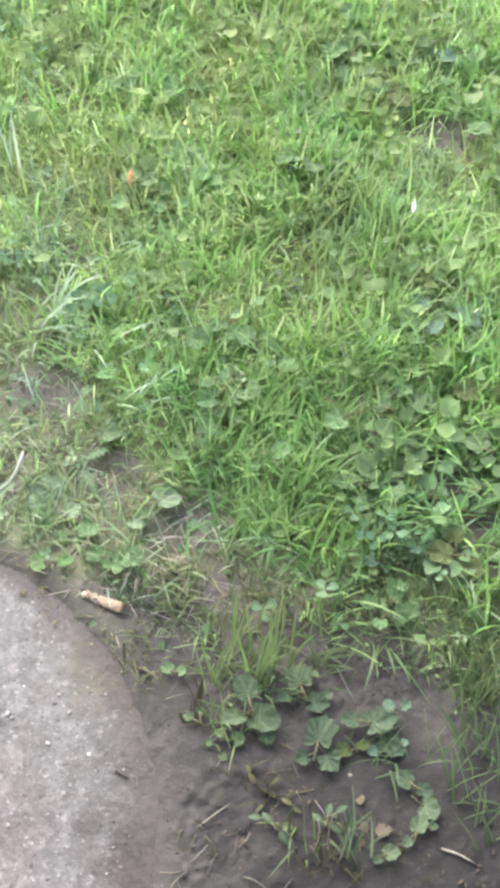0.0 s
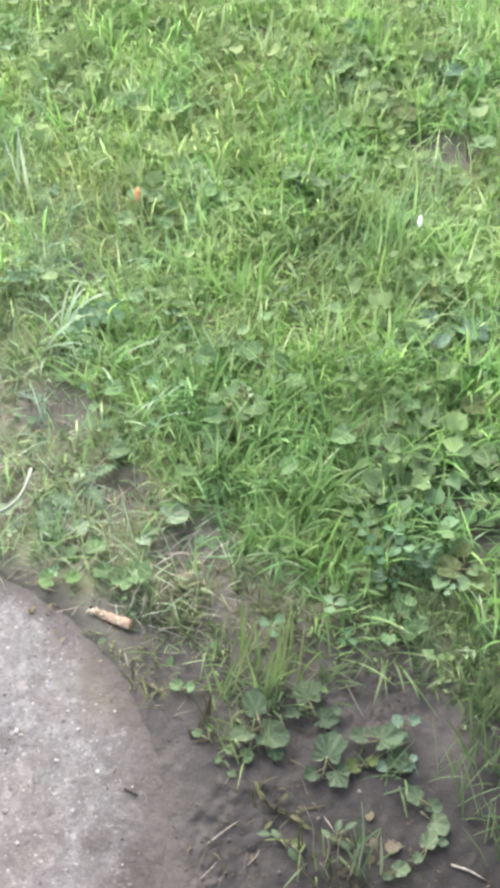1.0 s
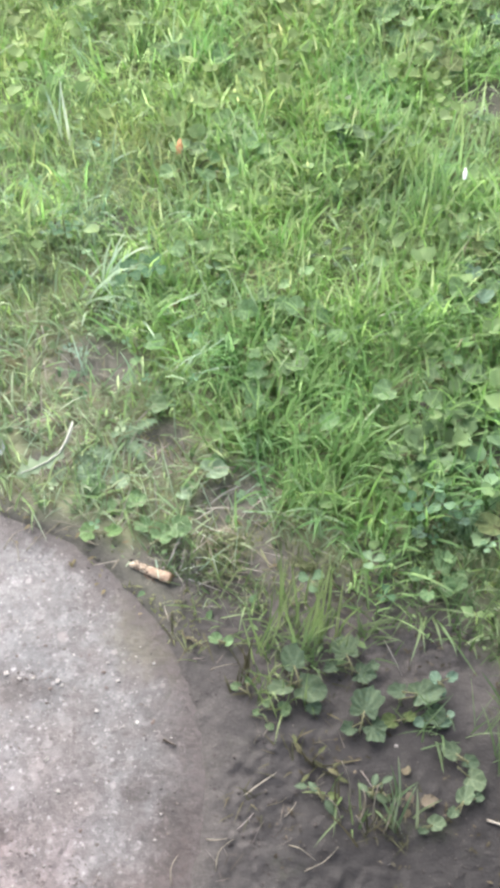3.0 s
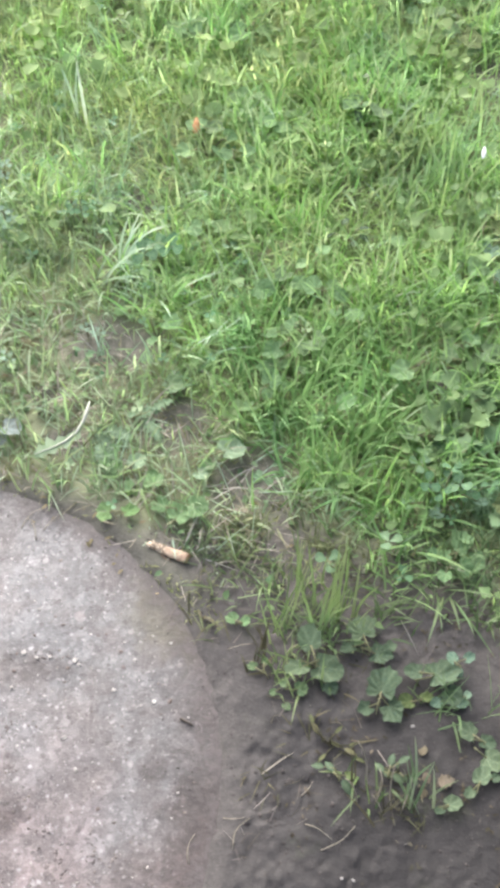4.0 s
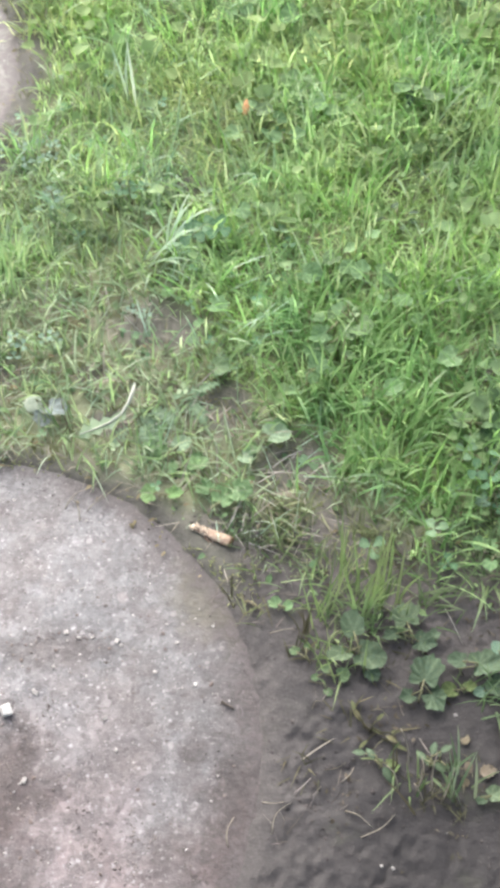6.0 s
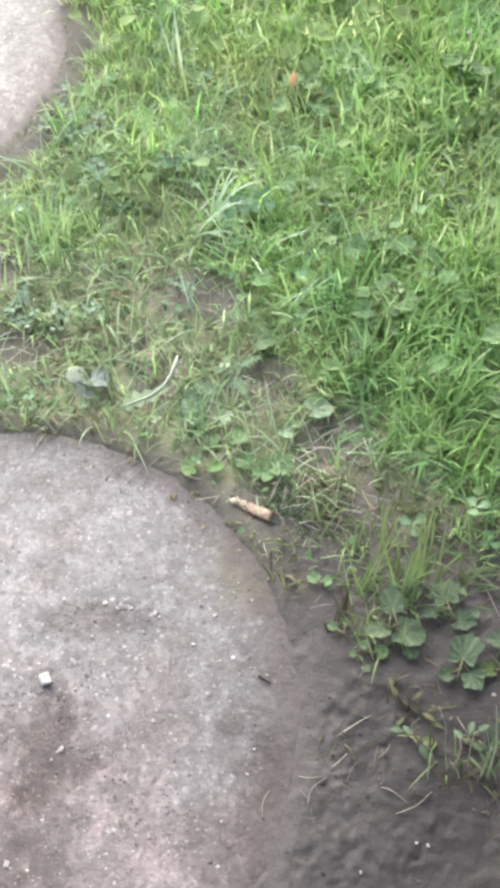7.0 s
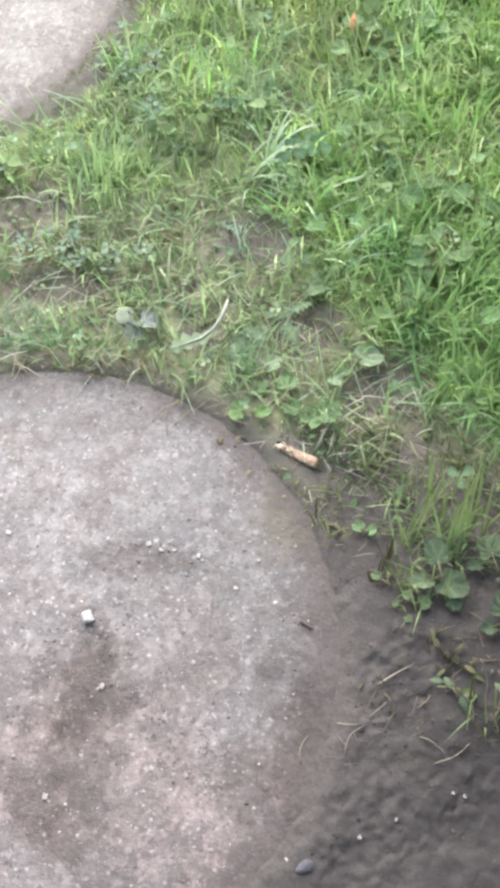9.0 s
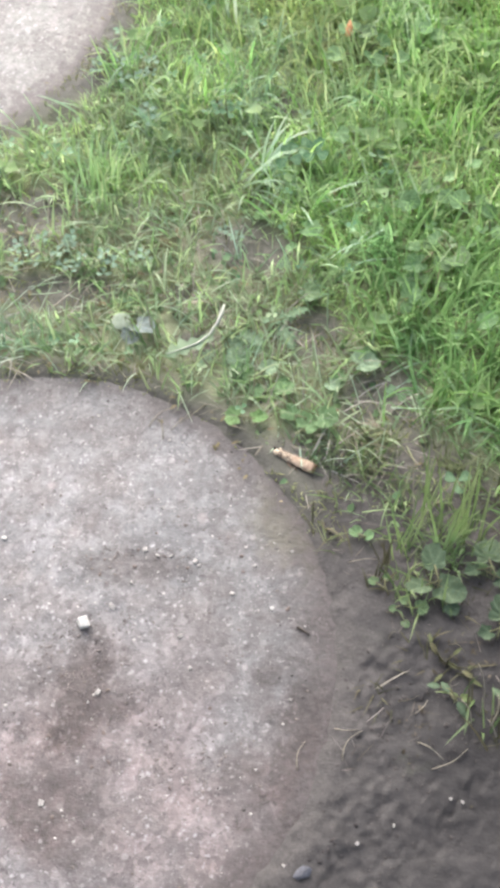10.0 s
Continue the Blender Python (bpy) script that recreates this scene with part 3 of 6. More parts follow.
def mesh_from(name, verts, faces, material, smooth=True):
    me = bpy.data.meshes.new(name)
    me.from_pydata([tuple(v) for v in verts], [], [tuple(int(i) for i in f) for f in faces])
    me.materials.append(material)
    me.polygons.foreach_set("use_smooth", [smooth] * len(me.polygons))
    me.update()
    return me


def mesh_arrays(name, verts, loops, starts, material, smooth=True):
    """A large mesh straight from arrays of corners and of face starts."""
    me = bpy.data.meshes.new(name)
    me.vertices.add(len(verts))
    me.vertices.foreach_set("co", np.asarray(verts, np.float32).ravel())
    me.loops.add(len(loops))
    me.loops.foreach_set("vertex_index", np.asarray(loops, np.int32))
    me.polygons.add(len(starts))
    me.polygons.foreach_set("loop_start", np.asarray(starts, np.int32))
    me.polygons.foreach_set("use_smooth", np.full(len(starts), smooth))
    me.materials.append(material)
    me.update(calc_edges=True)
    me.validate()
    return me


def ground():
    xs, ys = axis_lines(-0.72, 0.72, 0.0024, 400), axis_lines(0.08, 1.80, 0.0026, 400)
    gx, gy = np.meshgrid(xs, ys)
    gz = ground_z(gx, gy)
    far = np.hypot(gx, gy - 0.9)
    gz = np.where(far > 4, 0.02 * value_noise(gx, gy, 2.5, 7) - 0.004, gz)
    nx, ny = len(xs), len(ys)
    q = (np.arange(ny - 1)[:, None] * nx + np.arange(nx - 1)).ravel()
    loops = np.stack([q, q + 1, q + nx + 1, q + nx], 1).ravel()
    me = mesh_arrays("ground", np.stack([gx.ravel(), gy.ravel(), gz.ravel()], 1), loops, np.arange(len(q)) * 4, SOIL)
    outer = np.maximum(step(0.50, 0.66, np.abs(gx)), step(-0.10, -0.40, gy))
    thatch = turf(gx, gy) * (1 - 0.75 * step(0.12, 0.16, gx) * step(0.13, 0.02, gy - soil_edge(gx, gy))) * (1 - 0.6 * mossy_rim(gx, gy))
    thatch = np.maximum(thatch + 0.05 * trodden(gx, gy) + 0.06 * mossy_rim(gx, gy), outer * lawn(gx, gy))
    me.attributes.new("thatch", "FLOAT", "POINT").data.foreach_set("value", np.clip(thatch, 0, 1).ravel().astype(np.float32))
    gap = stone_gap(gx, gy) + 0.018 * value_noise(gx, gy, 0.05, 41) + 0.008 * value_noise(gx, gy, 0.02, 42)
    dust_haze = 0.38 * step(0.055, 0.0, gap) * np.maximum(step(0.70, 0.60, gy), step(0.95, 1.0, gy))
    # trodden strip and open patches: soil lightened in place of haze too
    dust_haze = np.maximum(dust_haze, 0.95 * trodden(gx, gy) + 0.5 * step(0.60, 0.64, gy) * step(0.95, 0.90, gy) * step(0.95, 0.85, gx + gy))
    dust_haze = np.maximum(dust_haze, (0.6 + 0.3 * step(0.70, 0.78, gy)) * bare(gx, gy))
    dust_haze = np.maximum(dust_haze, 0.9 * worn_corner(gx, gy))
    # a paler band across the near soil
    dust_haze = np.maximum(dust_haze, 0.55 * step(0.42, 0.48, gy + 0.03 * value_noise(gx, gy, 0.05, 43)) * step(0.0, 0.04, gx) * step(0.66, 0.60, gy))
    me.attributes.new("dust_haze", "FLOAT", "POINT").data.foreach_set("value", (dust_haze * (1 - outer)).ravel().astype(np.float32))
    return tagged(new("ground", me), "dark brown trodden soil with bare patches under a weedy lawn", "soil", kind="structure")


ground()


# ---------- helpers for things ----------
def part(name, me, parent, m=None, label=""):
    """Links a mesh, or a bmesh already turned to a mesh, as one part under a thing."""
    ob = new(name, me)
    ob.parent = parent
    if m is not None:
        ob.matrix_basis = m
    return tagged(ob, label)


def thing(name, label, category, m, group=""):
    ob = new(name)
    ob.empty_display_size = 0.02
    ob.matrix_basis = m
    return tagged(ob, label, category, group)


def rest(x, y, up=0.0):
    """The height of whatever lies open at a place: stone or soil."""
    top = float(ground_z(x, y))
    for n, (cx, cy, r) in enumerate(STONES):
        if math.hypot(x - cx, y - cy) < r + 0.01:
            top = max(top, float(stone_z(x - cx, y - cy, r, n)))
    return top + up


def stone_z(dx, dy, radius, seed):
    """The worn, slightly domed top of a stepping stone."""
    d = np.hypot(dx, dy) / radius
    bumps = 0.0016 * value_noise(dx, dy, 0.08, 20 + seed) + 0.0009 * value_noise(dx, dy, 0.025, 21 + seed) + 0.0005 * value_noise(dx, dy, 0.009, 22 + seed)
    return 0.0060 * (1 - d ** 2) + bumps * (1 - d ** 6) - 0.005 * step(0.985, 1.0, d)


def lump(name, size, material, seed, flat=0.6, sub=2, rough=0.35):
    """A broken, angular little stone."""
    bm = bmesh.new()
    bmesh.ops.create_icosphere(bm, subdivisions=sub, radius=1.0)
    r = random.Random(seed)
    off = Vector((r.uniform(0, 50), r.uniform(0, 50), r.uniform(0, 50)))
    cuts = [Vector((r.uniform(-1, 1), r.uniform(-1, 1), r.uniform(-0.6, 1))).normalized() for _ in range(7)]
    for v in bm.verts:
        k = 1 + rough * noise.noise(v.co * 1.1 + off) + 0.12 * noise.noise(v.co * 3 + off)
        for cut in cuts:
            k = min(k, 0.52 / max(0.2, v.co.normalized().dot(cut)))
        v.co = Vector((v.co.x * k, v.co.y * k * 0.8, v.co.z * k * flat)) * size
    me = bpy.data.meshes.new(name)
    bm.to_mesh(me)
    bm.free()
    me.materials.append(material)
    return me


def tube(points, radii, sides=6, close=True):
    """Corners and faces of a tapered tube along points."""
    verts, faces = [], []
    pts = [Vector(p) for p in points]
    for i, p in enumerate(pts):
        d = (pts[min(i + 1, len(pts) - 1)] - pts[max(i - 1, 0)]).normalized()
        a = d.orthogonal().normalized()
        if abs(d.z) < 0.9:
            a = d.cross(Vector((0, 0, 1))).normalized()
        b = d.cross(a)
        for k in range(sides):
            w = 2 * math.pi * k / sides
            verts.append(p + (a * math.cos(w) + b * math.sin(w)) * radii[i])
    for i in range(len(pts) - 1):
        for k in range(sides):
            n = (k + 1) % sides
            faces.append((i * sides + k, i * sides + n, (i + 1) * sides + n, (i + 1) * sides + k))
    if close:
        faces.append(tuple(range(sides))[::-1])
        faces.append(tuple((len(pts) - 1) * sides + k for k in range(sides)))
    return verts, faces


# ---------- stepping stones ----------
def stepping_stone(n, label):
    cx, cy, radius = STONES[n]
    base = thing("stepping_stone", label, "stepping stone", pose(cx, cy, 0), "round stepping stones")
    rings, spokes = 72, 168
    rr = radius * np.r_[np.linspace(0.012, 0.96, rings - 8), np.linspace(0.967, 1.0, 8)]
    aa = np.arange(spokes) * 2 * np.pi / spokes
    shape = 1 + 0.003 * value_noise(np.cos(aa) * 0.3, np.sin(aa) * 0.3, 0.16, 30 + n)
    px, py = np.outer(rr, np.cos(aa) * shape), np.outer(rr, np.sin(aa) * shape)
    pz = stone_z(np.outer(rr, np.cos(aa)), np.outer(rr, np.sin(aa)), radius, n)
    verts = [(0, 0, float(stone_z(0.0, 0.0, radius, n)))] + list(zip(px.ravel(), py.ravel(), pz.ravel()))
    verts += [(x, y, -0.045) for x, y in zip(px[-1], py[-1])]
    faces = [(0, 1 + k, 1 + (k + 1) % spokes) for k in range(spokes)]
    for i in range(rings):
        for k in range(spokes):
            a, b = 1 + i * spokes, 1 + (i + 1) * spokes
            faces.append((a + k, b + k, b + (k + 1) % spokes, a + (k + 1) % spokes))
    faces.append(tuple(1 + rings * spokes + k for k in range(spokes))[::-1])
    part("slab", mesh_from("slab", verts, faces, (CONCRETE, LIT_CONCRETE)[n]), base)
    # grit standing out of the worn face
    r = np.random.default_rng(40 + n)
    for name, count, size, material in (("pale_grit", 700, 0.0012, GRIT), ("dark_grit", 700, 0.0013, DARK_GRIT)):
        tv, tf = [(1, 0, 0), (0, 1, 0), (-1, 0, 0), (0, -1, 0), (0, 0, 0.7), (0, 0, -0.7)], [(0, 1, 4), (1, 2, 4), (2, 3, 4), (3, 0, 4), (1, 0, 5), (2, 1, 5), (3, 2, 5), (0, 3, 5)]
        verts, faces = [], []
        for i in range(count):
            d, w = radius * math.sqrt(r.random()) * 0.9, r.random() * 6.283
            x, y, s, turn = d * math.cos(w), d * math.sin(w), size * (0.35 + 1.5 * r.random() ** 3), r.random() * 3.1
            z = float(stone_z(x, y, radius, n)) - 0.0001
            faces += [tuple(len(verts) + j for j in f) for f in tf]
            jit = 0.6 + 0.8 * r.random(6)
            verts += [(x + s * k * (a * math.cos(turn) - b * math.sin(turn)), y + s * k * 0.8 * (a * math.sin(turn) + b * math.cos(turn)), z + 0.6 * s * c * k) for k, (a, b, c) in zip(jit, tv)]
        tagged(part(name, mesh_from(name, verts, faces, material, False), base), kind="stuff")
    return base


near_stone = stepping_stone(0, "round worn gritty grey concrete stepping stone with soil trodden in")
stepping_stone(1, "round brightened concrete stepping stone sunk beside the weedy lawn")


# ---------- grass ----------
def blades(name, x, y, length, width, lean, curl, heading, material, label, rows=5, kind="stuff", group=""):
    """Many blades as one sheet of geometry: each bends over from its root."""
    n = len(x)
    s = np.linspace(0, 1, rows + 1)
    ang = lean[:, None] + curl[:, None] * s[None, :] ** 1.3
    seg = length[:, None] / rows
    out = np.concatenate([np.zeros((n, 1)), np.cumsum(np.sin(ang[:, :-1]) * seg, 1)], 1)
    up = np.concatenate([np.zeros((n, 1)), np.cumsum(np.cos(ang[:, :-1]) * seg, 1)], 1)
    z0 = ground_z(x, y) - 0.003
    wide = width[:, None] * np.sin(np.pi * (0.28 + 0.72 * s[:-1]))[None, :] ** 0.8 / 2
    hx, hy = np.cos(heading), np.sin(heading)
    twist = heading + np.pi / 2 + rng.normal(0, 0.5, n)
    sx, sy = np.cos(twist), np.sin(twist)
    cx, cy, cz = x[:, None] + hx[:, None] * out, y[:, None] + hy[:, None] * out, np.maximum(z0[:, None] + up, z0[:, None] + 0.002 + 0.004 * s)
    per = rows * 2 + 1
    v = np.zeros((n, per, 3))
    for i in range(rows):
        for side, sign in ((0, -1), (1, 1)):
            v[:, 2 * i + side] = np.stack([cx[:, i] + sign * sx * wide[:, i], cy[:, i] + sign * sy * wide[:, i], cz[:, i]], 1)
    v[:, -1] = np.stack([cx[:, -1], cy[:, -1], cz[:, -1]], 1)
    one, starts, at = [], [], 0
    for i in range(rows - 1):
        one += [2 * i, 2 * i + 1, 2 * i + 3, 2 * i + 2]
        starts.append(at)
        at += 4
    one += [2 * rows - 2, 2 * rows - 1, 2 * rows]
    starts.append(at)
    at += 3
    loops = (np.arange(n)[:, None] * per + np.array(one)[None, :]).ravel()
    begin = (np.arange(n)[:, None] * at + np.array(starts)[None, :]).ravel()
    return tagged(new(name, mesh_arrays(name, v.reshape(-1, 3), loops, begin, material)), label, "grass", group, kind)


# small open places where single things lie: x, y, radius
CLEAR = [(-0.262, 0.778, 0.020), (-0.210, 0.736, 0.008), (-0.185, 0.744, 0.008), (-0.168, 0.754, 0.009), (-0.160, 0.775, 0.010), (-0.158, 0.793, 0.010),
         (-0.095, 0.620, 0.016), (-0.078, 0.608, 0.016), (-0.060, 0.600, 0.016)]


def sow(count, box, keep):
    """Places in a box, kept where keep(x, y) is larger than chance."""
    x, y = rng.uniform(box[0], box[1], count), rng.uniform(box[2], box[3], count)
    ok = rng.random(count) < keep(x, y)
    for cx, cy, r in CLEAR:
        ok &= np.hypot(x - cx, y - cy) > r
    return x[ok], y[ok]


def clumped(x, y, spread, each):
    """Turns single places into tufts."""
    k = rng.integers(each[0], each[1], len(x))
    return np.repeat(x, k) + rng.normal(0, spread, k.sum()), np.repeat(y, k) + rng.normal(0, spread, k.sum())


VIEW = (-0.70, 0.75, 0.05, 1.85)


def lushness(x, y):
    """Taller and brighter growth: a band across the lawn and single tufts."""
    band = step(0.75, 0.95, x + y) * step(0.55, 0.68, y) * step(0.75, 0.58, x) * step(1.85, 1.66, y) * np.maximum(step(-0.22, 0.04, x), 0.25)
    return np.clip(band * (0.55 + 0.45 * value_noise(x, y, 0.16, 8)), 0, 1)


def near_lawn(x, y):
    """Deeper green growth at the lawn's near edge."""
    return step(0.0, 0.10, x + 0.25 * (y - 0.6)) * step(1.02, 0.86, y + 0.05 * value_noise(x, y, 0.08, 73))


def broad(x, y):
    """Where broad-leaved weeds crowd the grass."""
    zone = 0.75 * step(1.15, 1.45, y + 0.35 * x) + 0.42 * step(0.10, 0.22, x) * step(0.58, 0.66, y) + 0.10
    return np.clip(zone, 0, 1) * np.clip(0.55 + 0.8 * value_noise(x, y, 0.09, 25), 0.05, 1)


def grass():
    r = rng
    # common short grass
    x, y = sow(26000, VIEW, lambda a, b: lawn(a, b) * (1 - 0.75 * mossy_rim(a, b)) * (1 - 0.55 * broad(a, b)) * (1 - 0.4 * step(1.0, 1.3, b)))
    x, y = clumped(x, y, 0.007, (2, 6))
    # towards the right more blades turn dark, which paints the shade there
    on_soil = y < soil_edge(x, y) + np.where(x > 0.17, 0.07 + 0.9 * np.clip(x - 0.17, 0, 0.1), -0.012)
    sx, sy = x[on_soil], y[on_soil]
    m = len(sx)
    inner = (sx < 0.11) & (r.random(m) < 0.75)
    for some, material, words in ((inner, STALK_GRASS, "thin yellow-green grass growing from trodden soil"), (~inner, GRASS_DARKENED, "darkened green grass growing from the edge of trodden soil")):
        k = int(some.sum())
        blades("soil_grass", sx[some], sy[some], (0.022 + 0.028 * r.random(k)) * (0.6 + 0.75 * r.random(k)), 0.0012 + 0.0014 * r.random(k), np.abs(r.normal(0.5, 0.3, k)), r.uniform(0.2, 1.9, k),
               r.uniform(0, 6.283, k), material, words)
    x, y = x[~on_soil], y[~on_soil]
    pale_side = 0.85 * step(0.02, -0.14, x) * step(1.34, 1.18, y) * step(0.75, 0.9, y)
    worn = np.maximum(trodden(x, y), pale_side) > 0.3 + 1.0 * r.random(len(x))
    sx, sy = x[worn], y[worn]
    m = len(sx)
    blades("worn_grass", sx, sy, (0.022 + 0.028 * r.random(m)) * (0.6 + 0.75 * r.random(m)), 0.0013 + 0.0016 * r.random(m), np.abs(r.normal(0.5, 0.3, m)), r.uniform(0.2, 1.9, m),
           r.uniform(0, 6.283, m), GRASS_DULL, "dull grey-green worn grass beside the stepping stones")
    on_soil = worn
    x, y = x[~on_soil], y[~on_soil]
    deep = near_lawn(x, y) > 0.15 + 0.85 * r.random(len(x))
    sx, sy = x[deep], y[deep]
    m = len(sx)
    blades("deep_green_grass", sx, sy, (0.034 + 0.034 * r.random(m)) * (0.6 + 0.75 * r.random(m)), 0.0016 + 0.0018 * r.random(m), np.abs(r.normal(0.5, 0.3, m)), r.uniform(0.2, 1.7, m),
           r.uniform(0, 6.283, m), GRASS_DEEP, "deep green thick grass of the lawn's near edge")
    x, y = x[~deep], y[~deep]
    n, lush = len(x), lushness(x, y)
    blades("grass", x, y, (0.024 + 0.030 * lush + 0.024 * r.random(n)) * (0.6 + 0.75 * r.random(n)), 0.0014 + 0.0017 * r.random(n) + 0.0005 * lush,
           np.abs(r.normal(0.45, 0.3, n)), r.uniform(0.1, 1.7, n), r.uniform(0, 6.283, n), GRASS, "short green lawn grass growing in uneven tufts on the soil")
    # fine low growth between the taller blades
    x, y = sow(150000, VIEW, lambda a, b: lawn(a, b) * np.clip(0.6 + 0.5 * value_noise(a, b, 0.05, 49), 0, 1) * (1 - 0.75 * step(0.0, -0.14, a) * step(1.36, 1.2, b)) * (1 - 0.92 * trodden(a, b)) * (1 - mossy_rim(a, b)) * step(-0.025, 0.02, b - soil_edge(a, b) - 0.04 * step(0.14, 0.20, a)) * (1 - 0.5 * worn_corner(a, b)) * (1 - 0.55 * near_lawn(a, b)) * (1 - 0.4 * step(0.22, 0.36, a)))
    n = len(x)
    blades("under_grass", x, y, 0.014 + 0.018 * r.random(n), 0.0013 + 0.0013 * r.random(n), np.abs(r.normal(0.5, 0.3, n)), r.uniform(0.0, 1.3, n),
           r.uniform(0, 6.283, n), GRASS_UNDER, "fine low green grass between the taller blades", rows=2)
    x, y = sow(30000, VIEW, lambda a, b: trodden(a, b) * (1 - 0.6 * mossy_rim(a, b)) * (1 - 0.8 * bare(a, b)) * np.clip(0.3 + 0.6 * value_noise(a, b, 0.05, 49), 0, 1))
    n = len(x)
    blades("trodden_fine_grass", x, y, 0.010 + 0.016 * r.random(n), 0.0012 + 0.0012 * r.random(n), np.abs(r.normal(0.7, 0.35, n)), r.uniform(0.0, 1.3, n),
           r.uniform(0, 6.283, n), GRASS_DULL, "fine dull grey-green grass of the trodden strip", rows=2)
    # lush upright tufts
    x, y = sow(10500, VIEW, lambda a, b: turf(a, b) * (1 - 0.5 * broad(a, b)) * lushness(a, b) * (0.4 + 0.6 * value_noise(a, b, 0.1, 9)))
    x, y = clumped(x, y, 0.012, (5, 12))
    n = len(x)
    blades("lush_grass", x, y, 0.034 + 0.046 * r.random(n), 0.0018 + 0.0018 * r.random(n), np.abs(r.normal(0.42, 0.3, n)), r.uniform(0.2, 1.9, n),
           r.uniform(0, 6.283, n), GRASS_LUSH, "taller bright green grass blades standing in lush tufts")
    # long pale strokes through the lush band
    x, y = sow(1700, VIEW, lambda a, b: turf(a, b) * lushness(a, b) * np.clip(0.5 + 0.7 * value_noise(a, b, 0.08, 28), 0, 1))
    n = len(x)
    blades("long_grass", x, y, 0.055 + 0.05 * r.random(n), 0.0016 + 0.0013 * r.random(n), np.abs(r.normal(0.4, 0.3, n)), r.uniform(0.1, 1.4, n),
           r.uniform(0, 6.283, n), GRASS_PALE, "long thin pale grass blades leaning over the lawn")
    # thin olive sprigs between the stone and the lawn
    x, y = sow(1800, (-0.09, 0.11, 0.50, 0.70), lambda a, b: step(-0.012, 0.012, stone_gap(a, b)) * step(0.05, 0.0, b - soil_edge(a, b)) * step(0.50, 0.56, b + 0.3 * a) * np.clip(0.45 + 0.9 * value_noise(a, b, 0.03, 75), 0, 1))
    x, y = clumped(x, y, 0.004, (1, 3))
    n = len(x)
    blades("olive_sprigs", x, y, 0.010 + 0.030 * r.random(n) ** 1.5, 0.0010 + 0.0014 * r.random(n), np.abs(r.normal(0.7, 0.35, n)), r.uniform(0.1, 1.6, n),
           r.uniform(0, 6.283, n), SPRIG, "thin olive-green grass sprigs and moss beside the stepping stone", rows=3)
    # bits of straw and root among them and on the dark soil
    x, y = sow(1100, (-0.09, 0.16, 0.30, 0.70), lambda a, b: step(-0.006, 0.010, stone_gap(a, b)) * step(0.05, 0.0, b - soil_edge(a, b)) * np.clip(0.03 + 0.5 * value_noise(a, b, 0.04, 78) + 0.45 * step(0.50, 0.58, b), 0, 1))
    n = len(x)
    blades("straw_bits", x, y, 0.010 + 0.030 * r.random(n) ** 1.5, 0.0006 + 0.0006 * r.random(n), r.uniform(0.9, 1.5, n), r.uniform(-1.2, 1.4, n),
           r.uniform(0, 6.283, n), SOIL_STRAW, "thin bits of straw and root lying on trodden soil", rows=4)
    # single stems and dry stalks criss-crossing the trodden strip
    for much, material, words in ((150, STRAW, "dry pale stalks lying across the trodden strip"), (150, TUFT_PALE, "long pale grass stems bent over the trodden strip")):
        x, y = sow(much * 6, (-0.42, 0.02, 0.60, 0.95), lambda a, b: trodden(a, b) * 0.35)
        n = len(x)
        blades("strip_stems", x, y, 0.025 + 0.040 * r.random(n), 0.0011 + 0.0008 * r.random(n), r.uniform(0.5, 1.35, n), r.uniform(-0.4, 1.9, n), r.uniform(0, 6.283, n), material, words)
    # pale bluish arching blades
    x, y = sow(3000, VIEW, lambda a, b: turf(a, b) * (1 - 0.75 * trodden(a, b)) * (0.28 + 0.6 * step(0.05, -0.10, a) * step(0.80, 0.95, b) * step(1.35, 1.15, b)))
    x, y = clumped(x, y, 0.008, (1, 5))
    n = len(x)
    blades("pale_grass", x, y, 0.035 + 0.04 * r.random(n), 0.0020 + 0.0015 * r.random(n), r.uniform(0.3, 1.0, n), r.uniform(0.6, 2.2, n),
           r.uniform(0, 6.283, n), GRASS_PALE, "pale grey-green arching grass blades among the lawn")
    # yellow-green growth in the farther lawn; its pale tone also carries brighter, hazy light
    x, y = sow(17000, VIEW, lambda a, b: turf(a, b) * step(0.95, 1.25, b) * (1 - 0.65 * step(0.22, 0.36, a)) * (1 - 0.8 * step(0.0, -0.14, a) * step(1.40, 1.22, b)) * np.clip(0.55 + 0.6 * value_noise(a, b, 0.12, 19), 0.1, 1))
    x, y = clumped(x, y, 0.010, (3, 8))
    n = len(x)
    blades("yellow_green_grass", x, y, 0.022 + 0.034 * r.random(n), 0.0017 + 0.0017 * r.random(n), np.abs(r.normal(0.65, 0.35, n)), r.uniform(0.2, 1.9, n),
           r.uniform(0, 6.283, n), GRASS_LIME, "yellow-green soft grass of the far lawn, lightened for brighter light")
    # moss and seedling grass along the stones and in the trodden strip
    x, y = sow(150000, VIEW, lambda a, b: np.clip(0.7 * trodden(a, b) + 1.6 * mossy_rim(a, b) * step(-0.016, -0.004, stone_gap(a, b)), 0, 1) * np.clip(0.55 + value_noise(a, b, 0.035, 23), 0.08, 1))
    n = len(x)
    blades("moss", x, y, 0.005 + 0.009 * r.random(n), 0.0009 + 0.0010 * r.random(n), np.abs(r.normal(0.6, 0.4, n)), r.uniform(0.0, 1.2, n),
           r.uniform(0, 6.283, n), MOSS, "low olive moss and seedlings along the stepping stone", rows=2)
